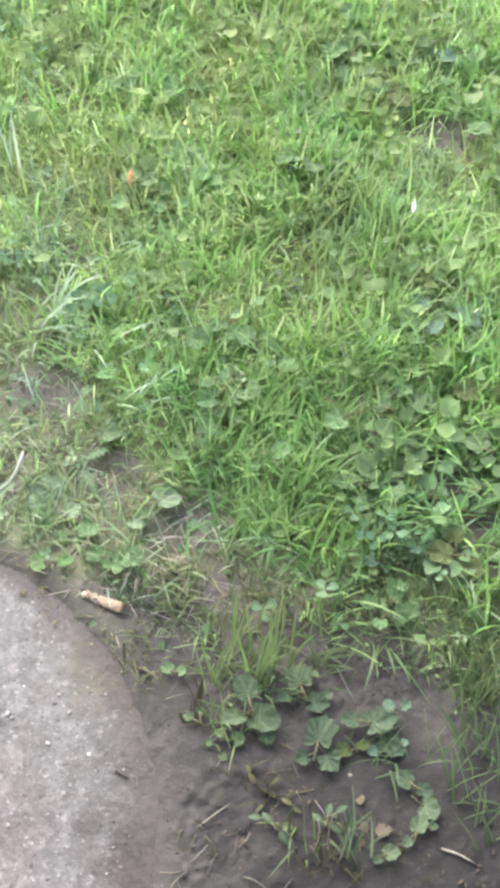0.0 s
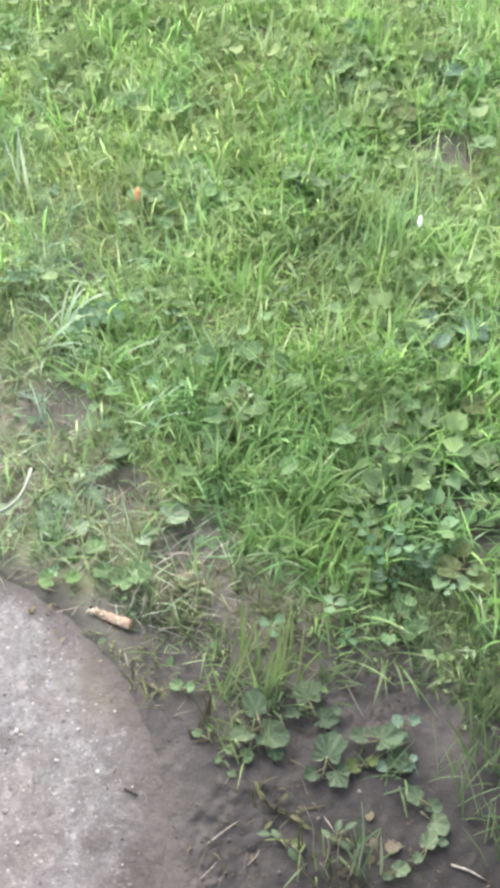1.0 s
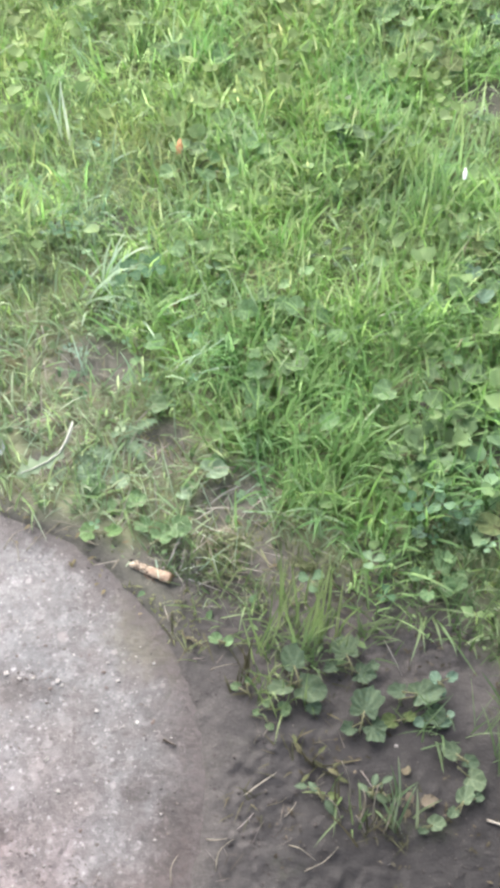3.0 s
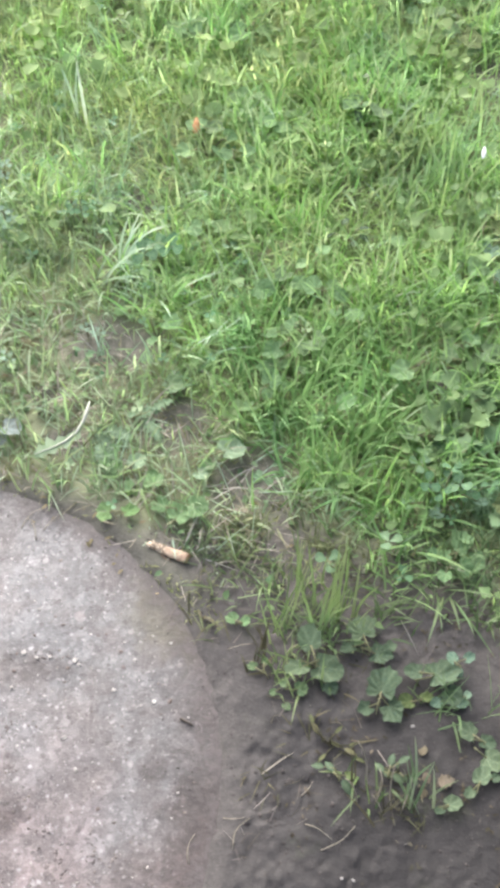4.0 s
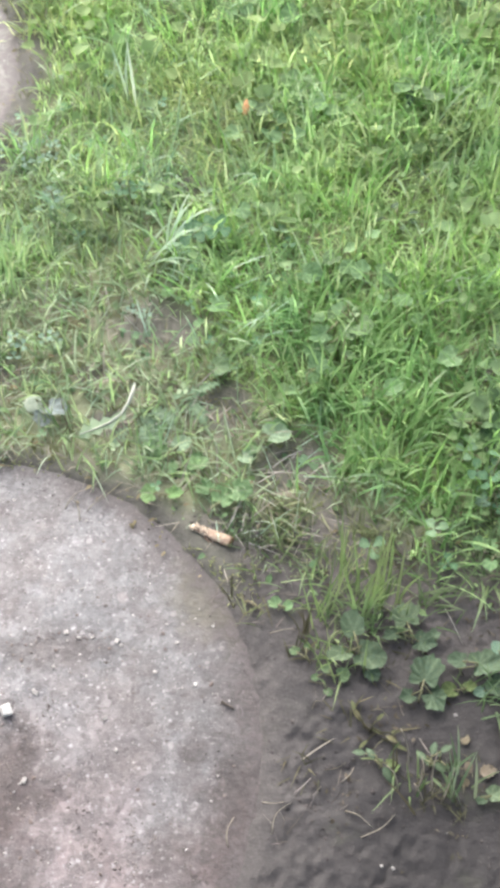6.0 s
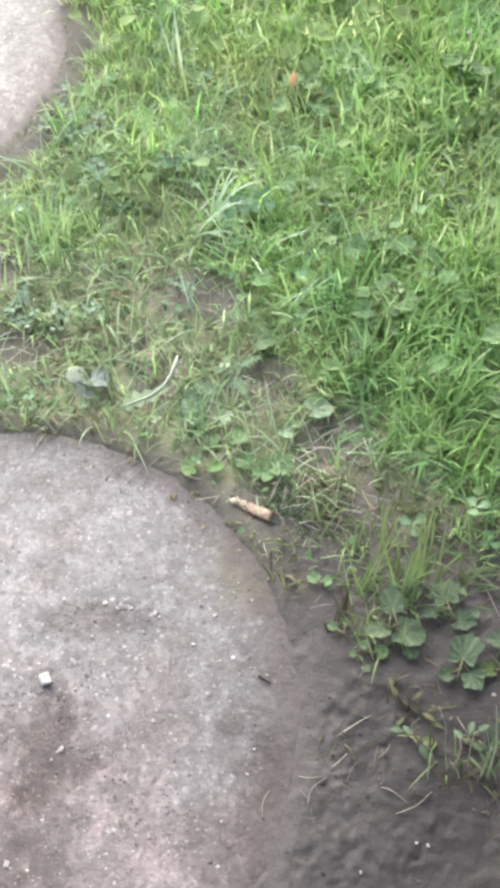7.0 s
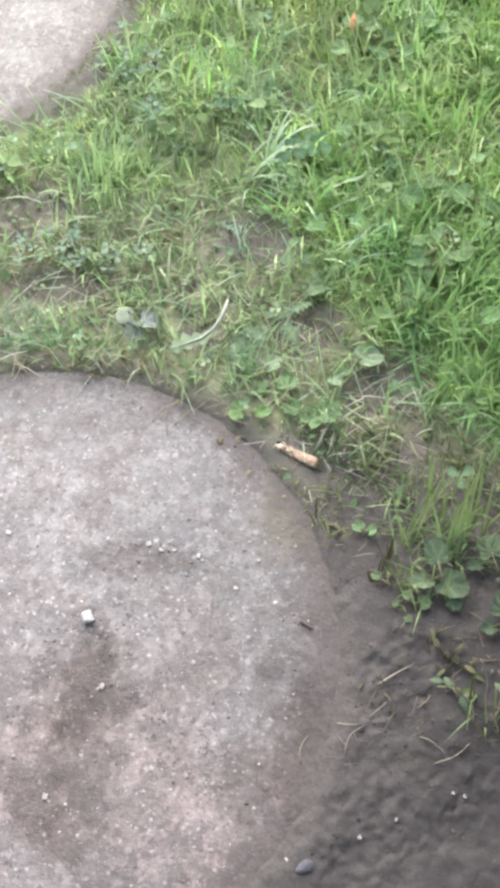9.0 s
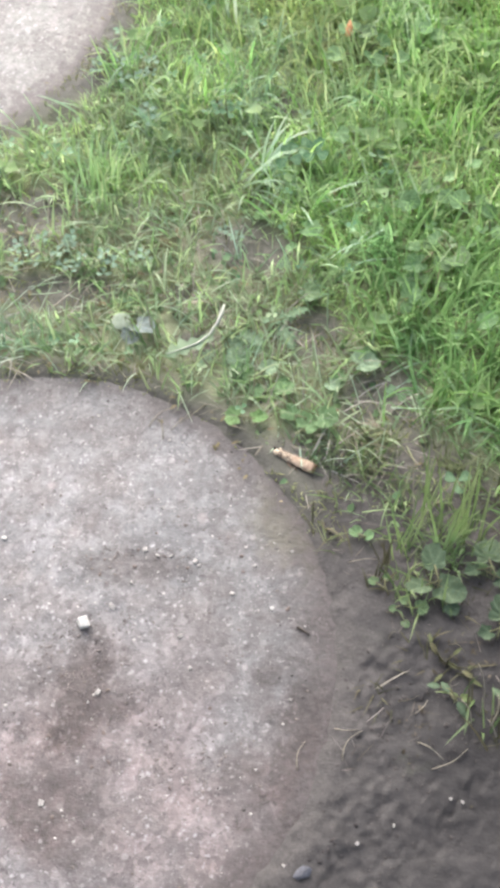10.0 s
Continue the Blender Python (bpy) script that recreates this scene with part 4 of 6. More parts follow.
    # dead blades lying about
    x, y = sow(13000, VIEW, lambda a, b: np.clip(0.01 + turf(a, b) * 0.25 + 0.75 * trodden(a, b), 0, 1) * step(-0.02, 0.02, stone_gap(a, b)) * step(0.40, 0.62, b + 0.3 * np.abs(value_noise(a, b, 0.05, 12))))
    n = len(x)
    blades("dead_grass", x, y, 0.02 + 0.035 * r.random(n), 0.0008 + 0.0008 * r.random(n), r.uniform(0.8, 1.5, n), r.uniform(-0.5, 0.9, n),
           r.uniform(0, 6.283, n), STRAW, "thin dry straw-coloured grass lying between the green blades")
    # thin dull seedling blades and fibres on the dark soil
    x, y = sow(16000, (-0.06, 0.36, 0.24, 0.60), lambda a, b: step(0.5, 0.2, lawn(a, b)) * step(0.03, 0.08, stone_gap(a, b)) * np.clip(value_noise(a, b, 0.06, 47) + 0.3 * value_noise(a, b, 0.02, 48), 0, 1) * step(-0.04, 0.05, a) * step(0.27, 0.34, b) * 0.6)
    n = len(x)
    blades("soil_seedling_grass", x, y, 0.008 + 0.022 * r.random(n) ** 2, 0.0008 + 0.0010 * r.random(n), r.uniform(0.4, 1.4, n), r.uniform(-0.4, 1.2, n),
           r.uniform(0, 6.283, n), OLIVE, "thin olive seedling grass and fibres on dark soil", rows=3)
    # lawn around
    def around(a, b):
        inside = (a > VIEW[0]) & (a < VIEW[1]) & (b > VIEW[2]) & (b < VIEW[3])
        return np.where(inside, 0, lawn(a, b)) * step(3.3, 1.3, np.hypot(a, b - 0.9))
    x, y = sow(120000, (-3.4, 3.4, -2.5, 4.3), around)
    x, y = clumped(x, y, 0.02, (2, 5))
    n = len(x)
    blades("surrounding_grass", x, y, 0.03 + 0.04 * r.random(n), 0.004 + 0.003 * r.random(n), np.abs(r.normal(0.45, 0.3, n)), r.uniform(0.2, 1.5, n),
           r.uniform(0, 6.283, n), GRASS, "uneven green grass of the lawn farther out", rows=3)


grass()


def tuft(x0, y0, count, length, spread, lean, heading, material, label, curl=(0.5, 1.7), wide=(0.0020, 0.0036)):
    """One tuft of grass that stands out."""
    r = np.random.default_rng(int(1000 * abs(x0) + 77 * y0))
    bx, by = x0 + r.normal(0, spread, count), y0 + r.normal(0, spread, count)
    az = r.uniform(0, 6.283, count) if heading is None else r.normal(heading, 0.7, count)
    blades("grass_tuft", bx, by, length * r.uniform(0.55, 1.1, count), r.uniform(*wide, count), np.abs(r.normal(lean, 0.2, count)), r.uniform(*curl, count),
           az, material, label, 7, "", "grass tufts that stand out")


tuft(-0.122, 1.004, 13, 0.088, 0.005, 0.25, 0.25, TUFT_PALE, "arching pale grass tuft bending over the thin lawn", (1.3, 2.2), (0.0028, 0.0044))
tuft(-0.146, 0.985, 14, 0.084, 0.007, 0.60, 0.1, TUFT_PALE, "arching pale grass tuft at the bare patch's edge", (1.2, 1.9), (0.0022, 0.0036))
tuft(-0.184, 1.264, 4, 0.105, 0.006, 0.12, 1.5, TUFT_PALE, "two tall pale grass blades standing in the lawn", (0.3, 0.9), (0.0026, 0.0038))
tuft(-0.042, 0.875, 5, 0.085, 0.010, 0.75, 0.4, TUFT_PALE, "long pale grass blades lying over the lawn", (0.3, 1.0), (0.0026, 0.0040))
tuft(-0.076, 0.950, 5, 0.085, 0.010, 0.75, -0.5, TUFT_PALE, "long pale grass blades drooping over the lawn", (0.3, 1.0), (0.0026, 0.0040))
tuft(-0.318, 0.970, 40, 0.072, 0.018, 0.25, 1.3, GRASS, "fresh green grass tuft between the stepping stones")
tuft(-0.330, 1.020, 22, 0.060, 0.018, 0.30, None, GRASS, "green grass tuft beside the far stepping stone")
tuft(-0.185, 1.330, 5, 0.085, 0.012, 0.25, 1.2, GRASS, "tall pale grass tuft standing in the lawn")
tuft(0.278, 1.150, 60, 0.080, 0.026, 0.22, 1.3, GRASS_UNDER, "tall bright green grass tuft standing in the lawn")
tuft(0.240, 1.090, 40, 0.070, 0.024, 0.25, 1.3, GRASS_UNDER, "bright green grass tuft standing in the lawn")
tuft(0.075, 0.690, 26, 0.070, 0.016, 0.30, 1.0, GRASS_DEEP, "long green grass tuft at the edge of bare soil")
tuft(0.128, 0.728, 34, 0.080, 0.018, 0.28, 0.9, GRASS_DEEP, "long green grass tuft beside the clover")
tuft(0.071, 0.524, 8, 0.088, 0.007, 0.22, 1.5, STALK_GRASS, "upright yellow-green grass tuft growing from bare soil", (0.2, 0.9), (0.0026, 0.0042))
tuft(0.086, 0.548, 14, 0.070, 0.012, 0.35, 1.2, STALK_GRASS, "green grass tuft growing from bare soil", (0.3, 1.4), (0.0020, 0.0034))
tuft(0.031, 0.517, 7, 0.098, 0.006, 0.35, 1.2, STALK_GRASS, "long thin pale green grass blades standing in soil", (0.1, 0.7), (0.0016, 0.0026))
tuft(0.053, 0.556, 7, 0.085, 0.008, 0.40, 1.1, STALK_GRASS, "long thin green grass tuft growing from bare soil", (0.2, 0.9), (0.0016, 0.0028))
tuft(0.014, 0.503, 7, 0.048, 0.005, 0.20, 1.8, OLIVE, "short yellowish half-dry grass blades at the stone", (0.2, 0.9), (0.0014, 0.0024))
tuft(0.199, 0.550, 6, 0.085, 0.006, 0.75, -1.2, GRASS_DARKENED, "long grass blades hanging over bare soil", (0.5, 1.1), (0.0018, 0.0028))
tuft(0.140, 0.534, 9, 0.060, 0.010, 0.70, 0.3, GRASS_DARKENED, "arching grass blades at the lawn's ragged edge", (0.5, 1.5), (0.0016, 0.0028))
tuft(0.283, 0.480, 16, 0.070, 0.012, 0.35, 1.6, GRASS_DARKENED, "green grass tuft at the soil's edge", (0.4, 1.5), (0.0020, 0.0034))
tuft(0.270, 0.436, 12, 0.070, 0.009, 0.30, 1.7, GRASS_DARKENED, "bright green grass tuft growing from dark soil", (0.3, 1.2), (0.0020, 0.0032))
tuft(0.246, 0.398, 8, 0.075, 0.009, 0.40, 1.3, GRASS_DARKENED, "thin dark green grass blades growing from damp soil", (0.4, 1.5), (0.0014, 0.0024))
tuft(0.292, 0.405, 14, 0.075, 0.012, 0.35, 1.8, GRASS_DARKENED, "dark green grass tuft growing from damp soil", (0.4, 1.5), (0.0016, 0.0028))
tuft(0.224, 0.432, 6, 0.060, 0.008, 0.55, 0.9, GRASS_DARKENED, "few thin grass blades bending over dark soil", (0.4, 1.6), (0.0012, 0.0022))
tuft(0.268, 0.345, 10, 0.060, 0.012, 0.45, 1.4, GRASS_DARKENED, "short dark green grass tuft on damp soil", (0.4, 1.6), (0.0014, 0.0024))
tuft(0.258, 0.364, 5, 0.090, 0.008, 0.40, 1.9, GRASS_DARKENED, "long green grass blades leaning over dark soil", (0.3, 1.3), (0.0016, 0.0026))
tuft(0.072, 0.406, 12, 0.030, 0.013, 0.80, None, OLIVE, "withered olive-brown grass tuft flattened on bare soil", (0.4, 1.9), (0.0012, 0.0026))
tuft(0.052, 0.416, 6, 0.026, 0.008, 0.70, 2.9, OLIVE, "small olive withered grass tuft on bare soil", (0.6, 1.6), (0.0012, 0.0022))
tuft(0.137, 0.349, 12, 0.055, 0.009, 0.30, 1.4, GRASS_DARK, "small sparse grass tuft on bare soil", (0.4, 1.6), (0.0018, 0.003))
tuft(0.106, 0.349, 7, 0.050, 0.012, 0.25, 1.6, OLIVE, "dry brownish grass stalks standing in bare soil", (0.3, 1.2), (0.0014, 0.0022))
tuft(-0.043, 0.548, 10, 0.042, 0.012, 0.55, None, OLIVE, "olive half-dry grass tuft at the stone", (0.5, 1.6), (0.0014, 0.0024))
tuft(0.002, 0.378, 13, 0.026, 0.010, 0.75, None, OLIVE, "grey-olive withered grass sprig on crumbled soil", (0.3, 1.4), (0.0008, 0.0016))
tuft(0.007, 0.484, 9, 0.035, 0.008, 0.55, None, OLIVE, "olive half-dry grass tuft on trodden soil", (0.5, 1.7), (0.0014, 0.0024))


# ---------- broad leaves ----------
def outline_leaf(n, radius_at, cup=0.18, wave=0.05, seed=0, fold=0.25):
    """A leaf spread about its stalk's end at the origin, out to about 1 along +x: corners and faces."""
    r = random.Random(seed)
    verts, faces = [(0.0, 0.0, 0.0)], []
    for ring in (0.52, 1.0):
        for k in range(n):
            a = -math.pi + (k + 0.5) * 2 * math.pi / n
            d = radius_at(a) * ring * (1 + (r.uniform(-0.09, 0.09) if ring == 1.0 else 0))
            x, y = d * math.cos(a) + 0.30 * ring, d * math.sin(a)
            z = cup * (x * x + y * y) * 0.6 - 0.10 * ring * math.cos(3 * a) * wave * 6 + r.uniform(-wave, wave) * ring + fold * abs(y) * ring - 0.22 * fold
            verts.append((x, y, z))
    for k in range(n):
        m = (k + 1) % n
        faces.append((0, 1 + k, 1 + m))
        faces.append((1 + k, 1 + n + k, 1 + n + m, 1 + m))
    return verts, faces


def round_shape(n, seed):
    scallop = random.Random(seed)
    ph = scallop.uniform(0, 6)
    return outline_leaf(n, lambda a: (0.76 + 0.05 * math.cos(7 * a + ph) + 0.06 * math.cos(2 * a + 2 * ph)) * (1 - 0.55 * math.exp(-((abs(a) - math.pi) / 0.35) ** 2)), 0.16, 0.05, seed)


def lobed_shape(n, seed):
    return outline_leaf(n, lambda a: (0.72 + 0.065 * math.cos(5 * a + 0.7 * math.sin(seed + a)) + 0.025 * math.cos(11 * a + seed) + 0.05 * math.cos(2 * a + seed)) * (1 - 0.5 * math.exp(-((abs(a) - math.pi) / 0.4) ** 2)), 0.14, 0.10, seed)


def oval_shape(rows, seed, teeth=0.0, width=0.36, tip=0.8):
    """A pointed leaf, 1.3 long, folded along its middle."""
    r = random.Random(seed)
    verts, faces = [], []
    for i in range(rows + 1):
        t = i / rows
        w = width * math.sin(math.pi * t ** tip) ** 0.75 * (1 + teeth * (1 if i % 2 else -1)) if 0 < i < rows else 0.02
        z = 0.25 * t - 0.42 * t * t + r.uniform(-0.02, 0.02)
        verts += [(1.3 * t, -w, z + 0.10 * w + r.uniform(-0.02, 0.02)), (1.3 * t + 0.02, 0, z - 0.03), (1.3 * t, w, z + 0.10 * w + r.uniform(-0.02, 0.02))]
    for i in range(rows):
        a, b = 3 * i, 3 * i + 3
        faces += [(a, b, b + 1, a + 1), (a + 1, b + 1, b + 2, a + 2)]
    return verts, faces


def clover_shape(seed):
    """Three broad leaflets round one point."""
    verts, faces = [(0.0, 0.0, 0.0)], []
    r = random.Random(seed)
    for j in range(3):
        turn, lift = j * 2.094 + r.uniform(-0.15, 0.15), r.uniform(0.05, 0.25)
        pts = [(0.30, -0.20), (0.62, -0.42), (0.92, -0.36), (1.02, -0.10), (0.95, 0.0), (1.02, 0.10), (0.92, 0.36), (0.62, 0.42), (0.30, 0.20)]
        at = len(verts)
        verts.append((0.58 * math.cos(turn), 0.58 * math.sin(turn), lift * 0.58 - 0.05))
        for x, y in pts:
            verts.append((x * math.cos(turn) - y * math.sin(turn), x * math.sin(turn) + y * math.cos(turn), lift * x + 0.12 * abs(y)))
        for k in range(len(pts) - 1):
            faces.append((at, at + 1 + k, at + 2 + k))
        faces += [(0, at + 1, at), (0, at, at + len(pts))]
    return verts, faces


def scatter(name, shape, x, y, up, size, tilt, material, label, category="weed", sunk=False):
    """Uncounted leaves of one shape as one object."""
    tv, tf = np.array(shape[0]), shape[1]
    n = len(x)
    az, tw, ta = rng.uniform(0, 6.283, n), rng.uniform(0, 6.283, n), np.abs(rng.normal(0, tilt, n))
    ca, sa = np.cos(az), np.sin(az)
    p = tv[None] * size[:, None, None] * np.stack([np.ones(n), rng.uniform(0.8, 1.1, n), rng.uniform(0.6, 1.5, n)], 1)[:, None, :]
    p = np.stack([p[..., 0] * ca[:, None] - p[..., 1] * sa[:, None], p[..., 0] * sa[:, None] + p[..., 1] * ca[:, None], p[..., 2]], -1)
    ux, uy = np.cos(tw)[:, None], np.sin(tw)[:, None]
    along = p[..., 0] * ux + p[..., 1] * uy
    lift = along * np.sin(ta)[:, None] + p[..., 2] * np.cos(ta)[:, None]
    drop = along * (np.cos(ta)[:, None] - 1) - p[..., 2] * np.sin(ta)[:, None]
    p = np.stack([p[..., 0] + ux * drop + x[:, None], p[..., 1] + uy * drop + y[:, None], lift], -1)
    z0 = ground_z(x, y) + (up if sunk else np.maximum(up, -lift.min(1) - 0.001))
    p[..., 2] += z0[:, None]
    one = [i for f in tf for i in f]
    sizes = np.array([len(f) for f in tf])
    starts = np.concatenate([[0], np.cumsum(sizes)[:-1]])
    loops = (np.arange(n)[:, None] * len(tv) + np.array(one)[None]).ravel()
    begin = (np.arange(n)[:, None] * len(one) + starts[None]).ravel()
    return tagged(new(name, mesh_arrays(name, p.reshape(-1, 3), loops, begin, material)), label, category, kind="stuff")


def weeds():
    r = rng
    leafy = lambda a, b: np.clip(0.30 + 0.75 * value_noise(a, b, 0.11, 14), 0.06, 1)
    meadow = lambda a, b: lawn(a, b) * step(-0.02, 0.02, b - soil_edge(a, b))
    topright = lambda a, b: step(1.05, 1.35, b + 0.4 * a)
    x, y = sow(2900, VIEW, lambda a, b: meadow(a, b) * leafy(a, b) * (1 - 0.93 * trodden(a, b)) * (0.3 + 0.7 * step(0.78, 0.86, a + b)))
    n = len(x)
    scatter("round_weed_leaves", round_shape(12, 3), x, y, 0.004 + 0.028 * r.random(n), (0.0055 + 0.0055 * r.random(n)) * (1 + 0.8 * topright(x, y)), 0.35, ROUND_LEAF,
            "small rounded green weed leaves creeping through the grass")
    x, y = sow(900, (0.15, 0.42, 0.60, 0.86), lambda a, b: meadow(a, b) * worn_corner(a, b))
    n = len(x)
    scatter("worn_weed_leaves", round_shape(14, 21), x, y, 0.006 + 0.022 * r.random(n), 0.007 + 0.010 * r.random(n), 0.5, TRODDEN_LEAF, "dull olive weed leaves in a worn spot of lawn")
    x, y = sow(8000, VIEW, lambda a, b: meadow(a, b) * broad(a, b) * (0.62 + 0.38 * step(1.1, 1.35, b)) * (1 - 0.8 * worn_corner(a, b)) * (1 - 0.97 * trodden(a, b)) * step(0.86, 0.93, a + b) * step(0.0, 0.08, b - soil_edge(a, b)))
    for k, shape in enumerate((round_shape(16, 8), round_shape(14, 12), lobed_shape(18, 3))):
        bx, by = x[k::3], y[k::3]
        # leaves far out take the lightened copy
        far_leaves = by + 0.2 * value_noise(bx, by, 0.12, 68) > 1.12
        for some, material, words in ((~far_leaves, ROUND_LEAF, "rounded green weed leaves standing level with the grass"), (far_leaves, BRIGHTENED_LEAF, "rounded yellow-green weed leaves of the far lawn, lightened in colour")):
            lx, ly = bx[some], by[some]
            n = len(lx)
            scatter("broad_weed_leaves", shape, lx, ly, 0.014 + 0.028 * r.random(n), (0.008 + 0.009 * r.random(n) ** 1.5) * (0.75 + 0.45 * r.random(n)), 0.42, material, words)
    x, y = sow(1700, VIEW, lambda a, b: meadow(a, b) * leafy(b, a) * (1 - 0.75 * trodden(a, b)))
    n = len(x)
    scatter("lobed_weed_leaves", lobed_shape(20, 5), x, y, 0.006 + 0.022 * r.random(n), 0.007 + 0.008 * r.random(n), 0.4, ROUND_LEAF,
            "lobed green weed leaves scattered among the grass")
    x, y = sow(2200, VIEW, lambda a, b: meadow(a, b) * np.clip(0.15 + value_noise(a, b, 0.13, 16), 0.04, 1))
    n = len(x)
    scatter("small_clover", clover_shape(2), x, y, 0.006 + 0.02 * r.random(n), 0.005 + 0.004 * r.random(n), 0.35, CLOVER_MANY, "low clover leaves spreading in the lawn", "clover")
    # flattened weeds and litter of the trodden strip
    for shape, much, size, material, name, words in ((lobed_shape(16, 9), 2600, 0.0050, TRODDEN_LEAF, "trodden_weed_leaves", "dull grey-green flattened weed leaves on trodden soil"),
                                                     (oval_shape(4, 9), 2600, 0.0055, TRODDEN_LEAF, "trodden_oval_leaves", "small dull flattened leaves on trodden soil"),
                                                     (oval_shape(4, 11, 0.1, 0.25), 4200, 0.0048, DEAD_MANY, "dead_leaf_litter", "small brown bits of dead leaf on the soil")):
        x, y = sow(much * 5, VIEW, lambda a, b: np.clip(trodden(a, b) + ((0.10 * lawn(a, b) + 0.7 * mossy_rim(a, b)) if material is DEAD_MANY else 0), 0, 1) * np.clip(0.45 + 0.8 * value_noise(a, b, 0.045, 29), 0, 1) * 0.6 * (1 - 0.85 * step(-0.12, -0.05, a) * step(0.74, 0.70, b)))
        n = len(x)
        scatter(name, shape, x, y, 0.001 + 0.008 * r.random(n), size * (0.6 + 1.0 * r.random(n)), 0.4, material, words)
    on_soil = lambda a, b: step(0.5, 0.2, lawn(a, b)) * step(0.03, 0.07, stone_gap(a, b)) * step(0.62, 0.57, b) * step(-0.05, 0.02, a) * step(0.36, 0.30, a)
    for shape, much, size, material, name, words in ((oval_shape(4, 13, 0.1, 0.3), 2000, 0.0036, DARK_LITTER, "soil_leaf_litter", "small brown bits of dead leaf trodden into dark soil"),):
        x, y = sow(much * 5, (-0.06, 0.38, 0.24, 0.62), lambda a, b: on_soil(a, b) * np.clip(value_noise(a, b, 0.05, 44 + much % 7) + 0.35 * value_noise(a, b, 0.015, 46), 0, 1) * 0.35)
        n = len(x)
        scatter(name, shape, x, y, 0.0005 + 0.003 * r.random(n), size * (0.5 + 1.0 * r.random(n)), 0.3, material, words)
    # low mat of tiny leaves near the soil
    x, y = sow(9000, VIEW, lambda a, b: np.clip(lawn(a, b) * 1.1, 0, 1) * np.clip(0.5 + value_noise(a, b, 0.05, 17), 0.1, 1))
    n = len(x)
    scatter("low_leaf_mat", oval_shape(3, 4), x, y, 0.001 + 0.010 * r.random(n), 0.004 + 0.006 * r.random(n), 0.5, ROUND_LEAF, "low mat of tiny green leaves covering the soil")
    x, y = sow(34000, (-3.2, 3.2, -2.3, 4.1), lambda a, b: np.where((a > VIEW[0]) & (a < VIEW[1]) & (b > VIEW[2]) & (b < VIEW[3]), 0, lawn(a, b)) * leafy(a, b))
    n = len(x)
    scatter("surrounding_weed_leaves", round_shape(8, 9), x, y, 0.004 + 0.03 * r.random(n), 0.011 + 0.008 * r.random(n), 0.4, ROUND_LEAF, "rounded weed leaves in the lawn farther out")


weeds()

# shared leaf meshes for the single plants
LEAVES = {
    "round": [mesh_from("round_leaf", *round_shape(18, k), LAWN_LEAF) for k in range(3)],
    "lobed": [mesh_from("lobed_leaf", *lobed_shape(30, k), PLANT_LEAF) for k in range(3)],
    "oval": [mesh_from("oval_leaf", *oval_shape(8, k, 0.08), PLANT_LEAF) for k in range(3)],
    "clover": [mesh_from("clover_leaf", *clover_shape(k), CLOVER_LEAF) for k in range(3)],
    "pale": [mesh_from("pale_leaf", *round_shape(18, 50 + k), PALE_LEAF) for k in range(3)],
    "blue": [mesh_from("bluish_leaf", *round_shape(18, 55 + k), BLUE_LEAF) for k in range(2)],
    "jagged": [mesh_from("jagged_leaf", *lobed_shape(30, 60 + k), LAWN_LEAF) for k in range(3)],
    "dull": [mesh_from("olive_leaf", *round_shape(18, 30 + k), OLIVE_LEAF) for k in range(2)],
    "dark": [mesh_from("dark_leaf", *round_shape(18, 34 + k), PLANT_LEAF) for k in range(2)],
    "tan": [mesh_from("dry_leaf", *oval_shape(8, 40 + k, 0.15, 0.5), TAN_LEAF) for k in range(2)],
    "notched": [mesh_from("notched_leaf", *oval_shape(11, 70 + k, 0.42, 0.30, 0.9), STRIP_LEAF) for k in range(3)],
    "silver": [mesh_from("silvery_clover_leaf", *clover_shape(20 + k), SILVER_LEAF) for k in range(3)],
    "grey": [mesh_from("grey_leaf", *round_shape(18, 95 + k), GREY_LEAF) for k in range(2)],
    "strip": [mesh_from("dull_leaf", *round_shape(18, 90 + k), STRIP_LEAF) for k in range(2)],
    "fresh": [mesh_from("fresh_leaf", *round_shape(18, 80 + k), FRESH_LEAF) for k in range(2)],
    "dead": [mesh_from("withered_leaf", *oval_shape(8, 20 + k, 0.12, 0.24), DEAD_LEAF) for k in range(3)],
}


def add_veins(me, kind):
    """Marks the corners that lie on a leaf's veins."""
    n = len(me.vertices)
    if kind in ("oval", "tan", "dead", "notched"):
        on = [1.0 if i % 3 == 1 else 0.0 for i in range(n)]
    elif kind in ("clover", "silver"):
        on = [1.0 if i == 0 or (i - 1) % 10 == 0 else 0.15 for i in range(n)]
    else:
        ring = (n - 1) // 2
        on = [1.0] + [1.0 if (i % ring - ring // 2) % 3 == 0 else 0.0 for i in range(2 * ring)]
    me.attributes.new("vein", "FLOAT", "POINT").data.foreach_set("value", on)


for kind_, meshes_ in LEAVES.items():
    for leaf_mesh in meshes_:
        add_veins(leaf_mesh, kind_)
STALK = mesh_from("stalk", *tube([(0, 0, -0.15), (0.25, 0, 0.35), (0.6, 0, 0.62), (1, 0, 0.7)], [0.05, 0.045, 0.04, 0.03], 5), STEM)


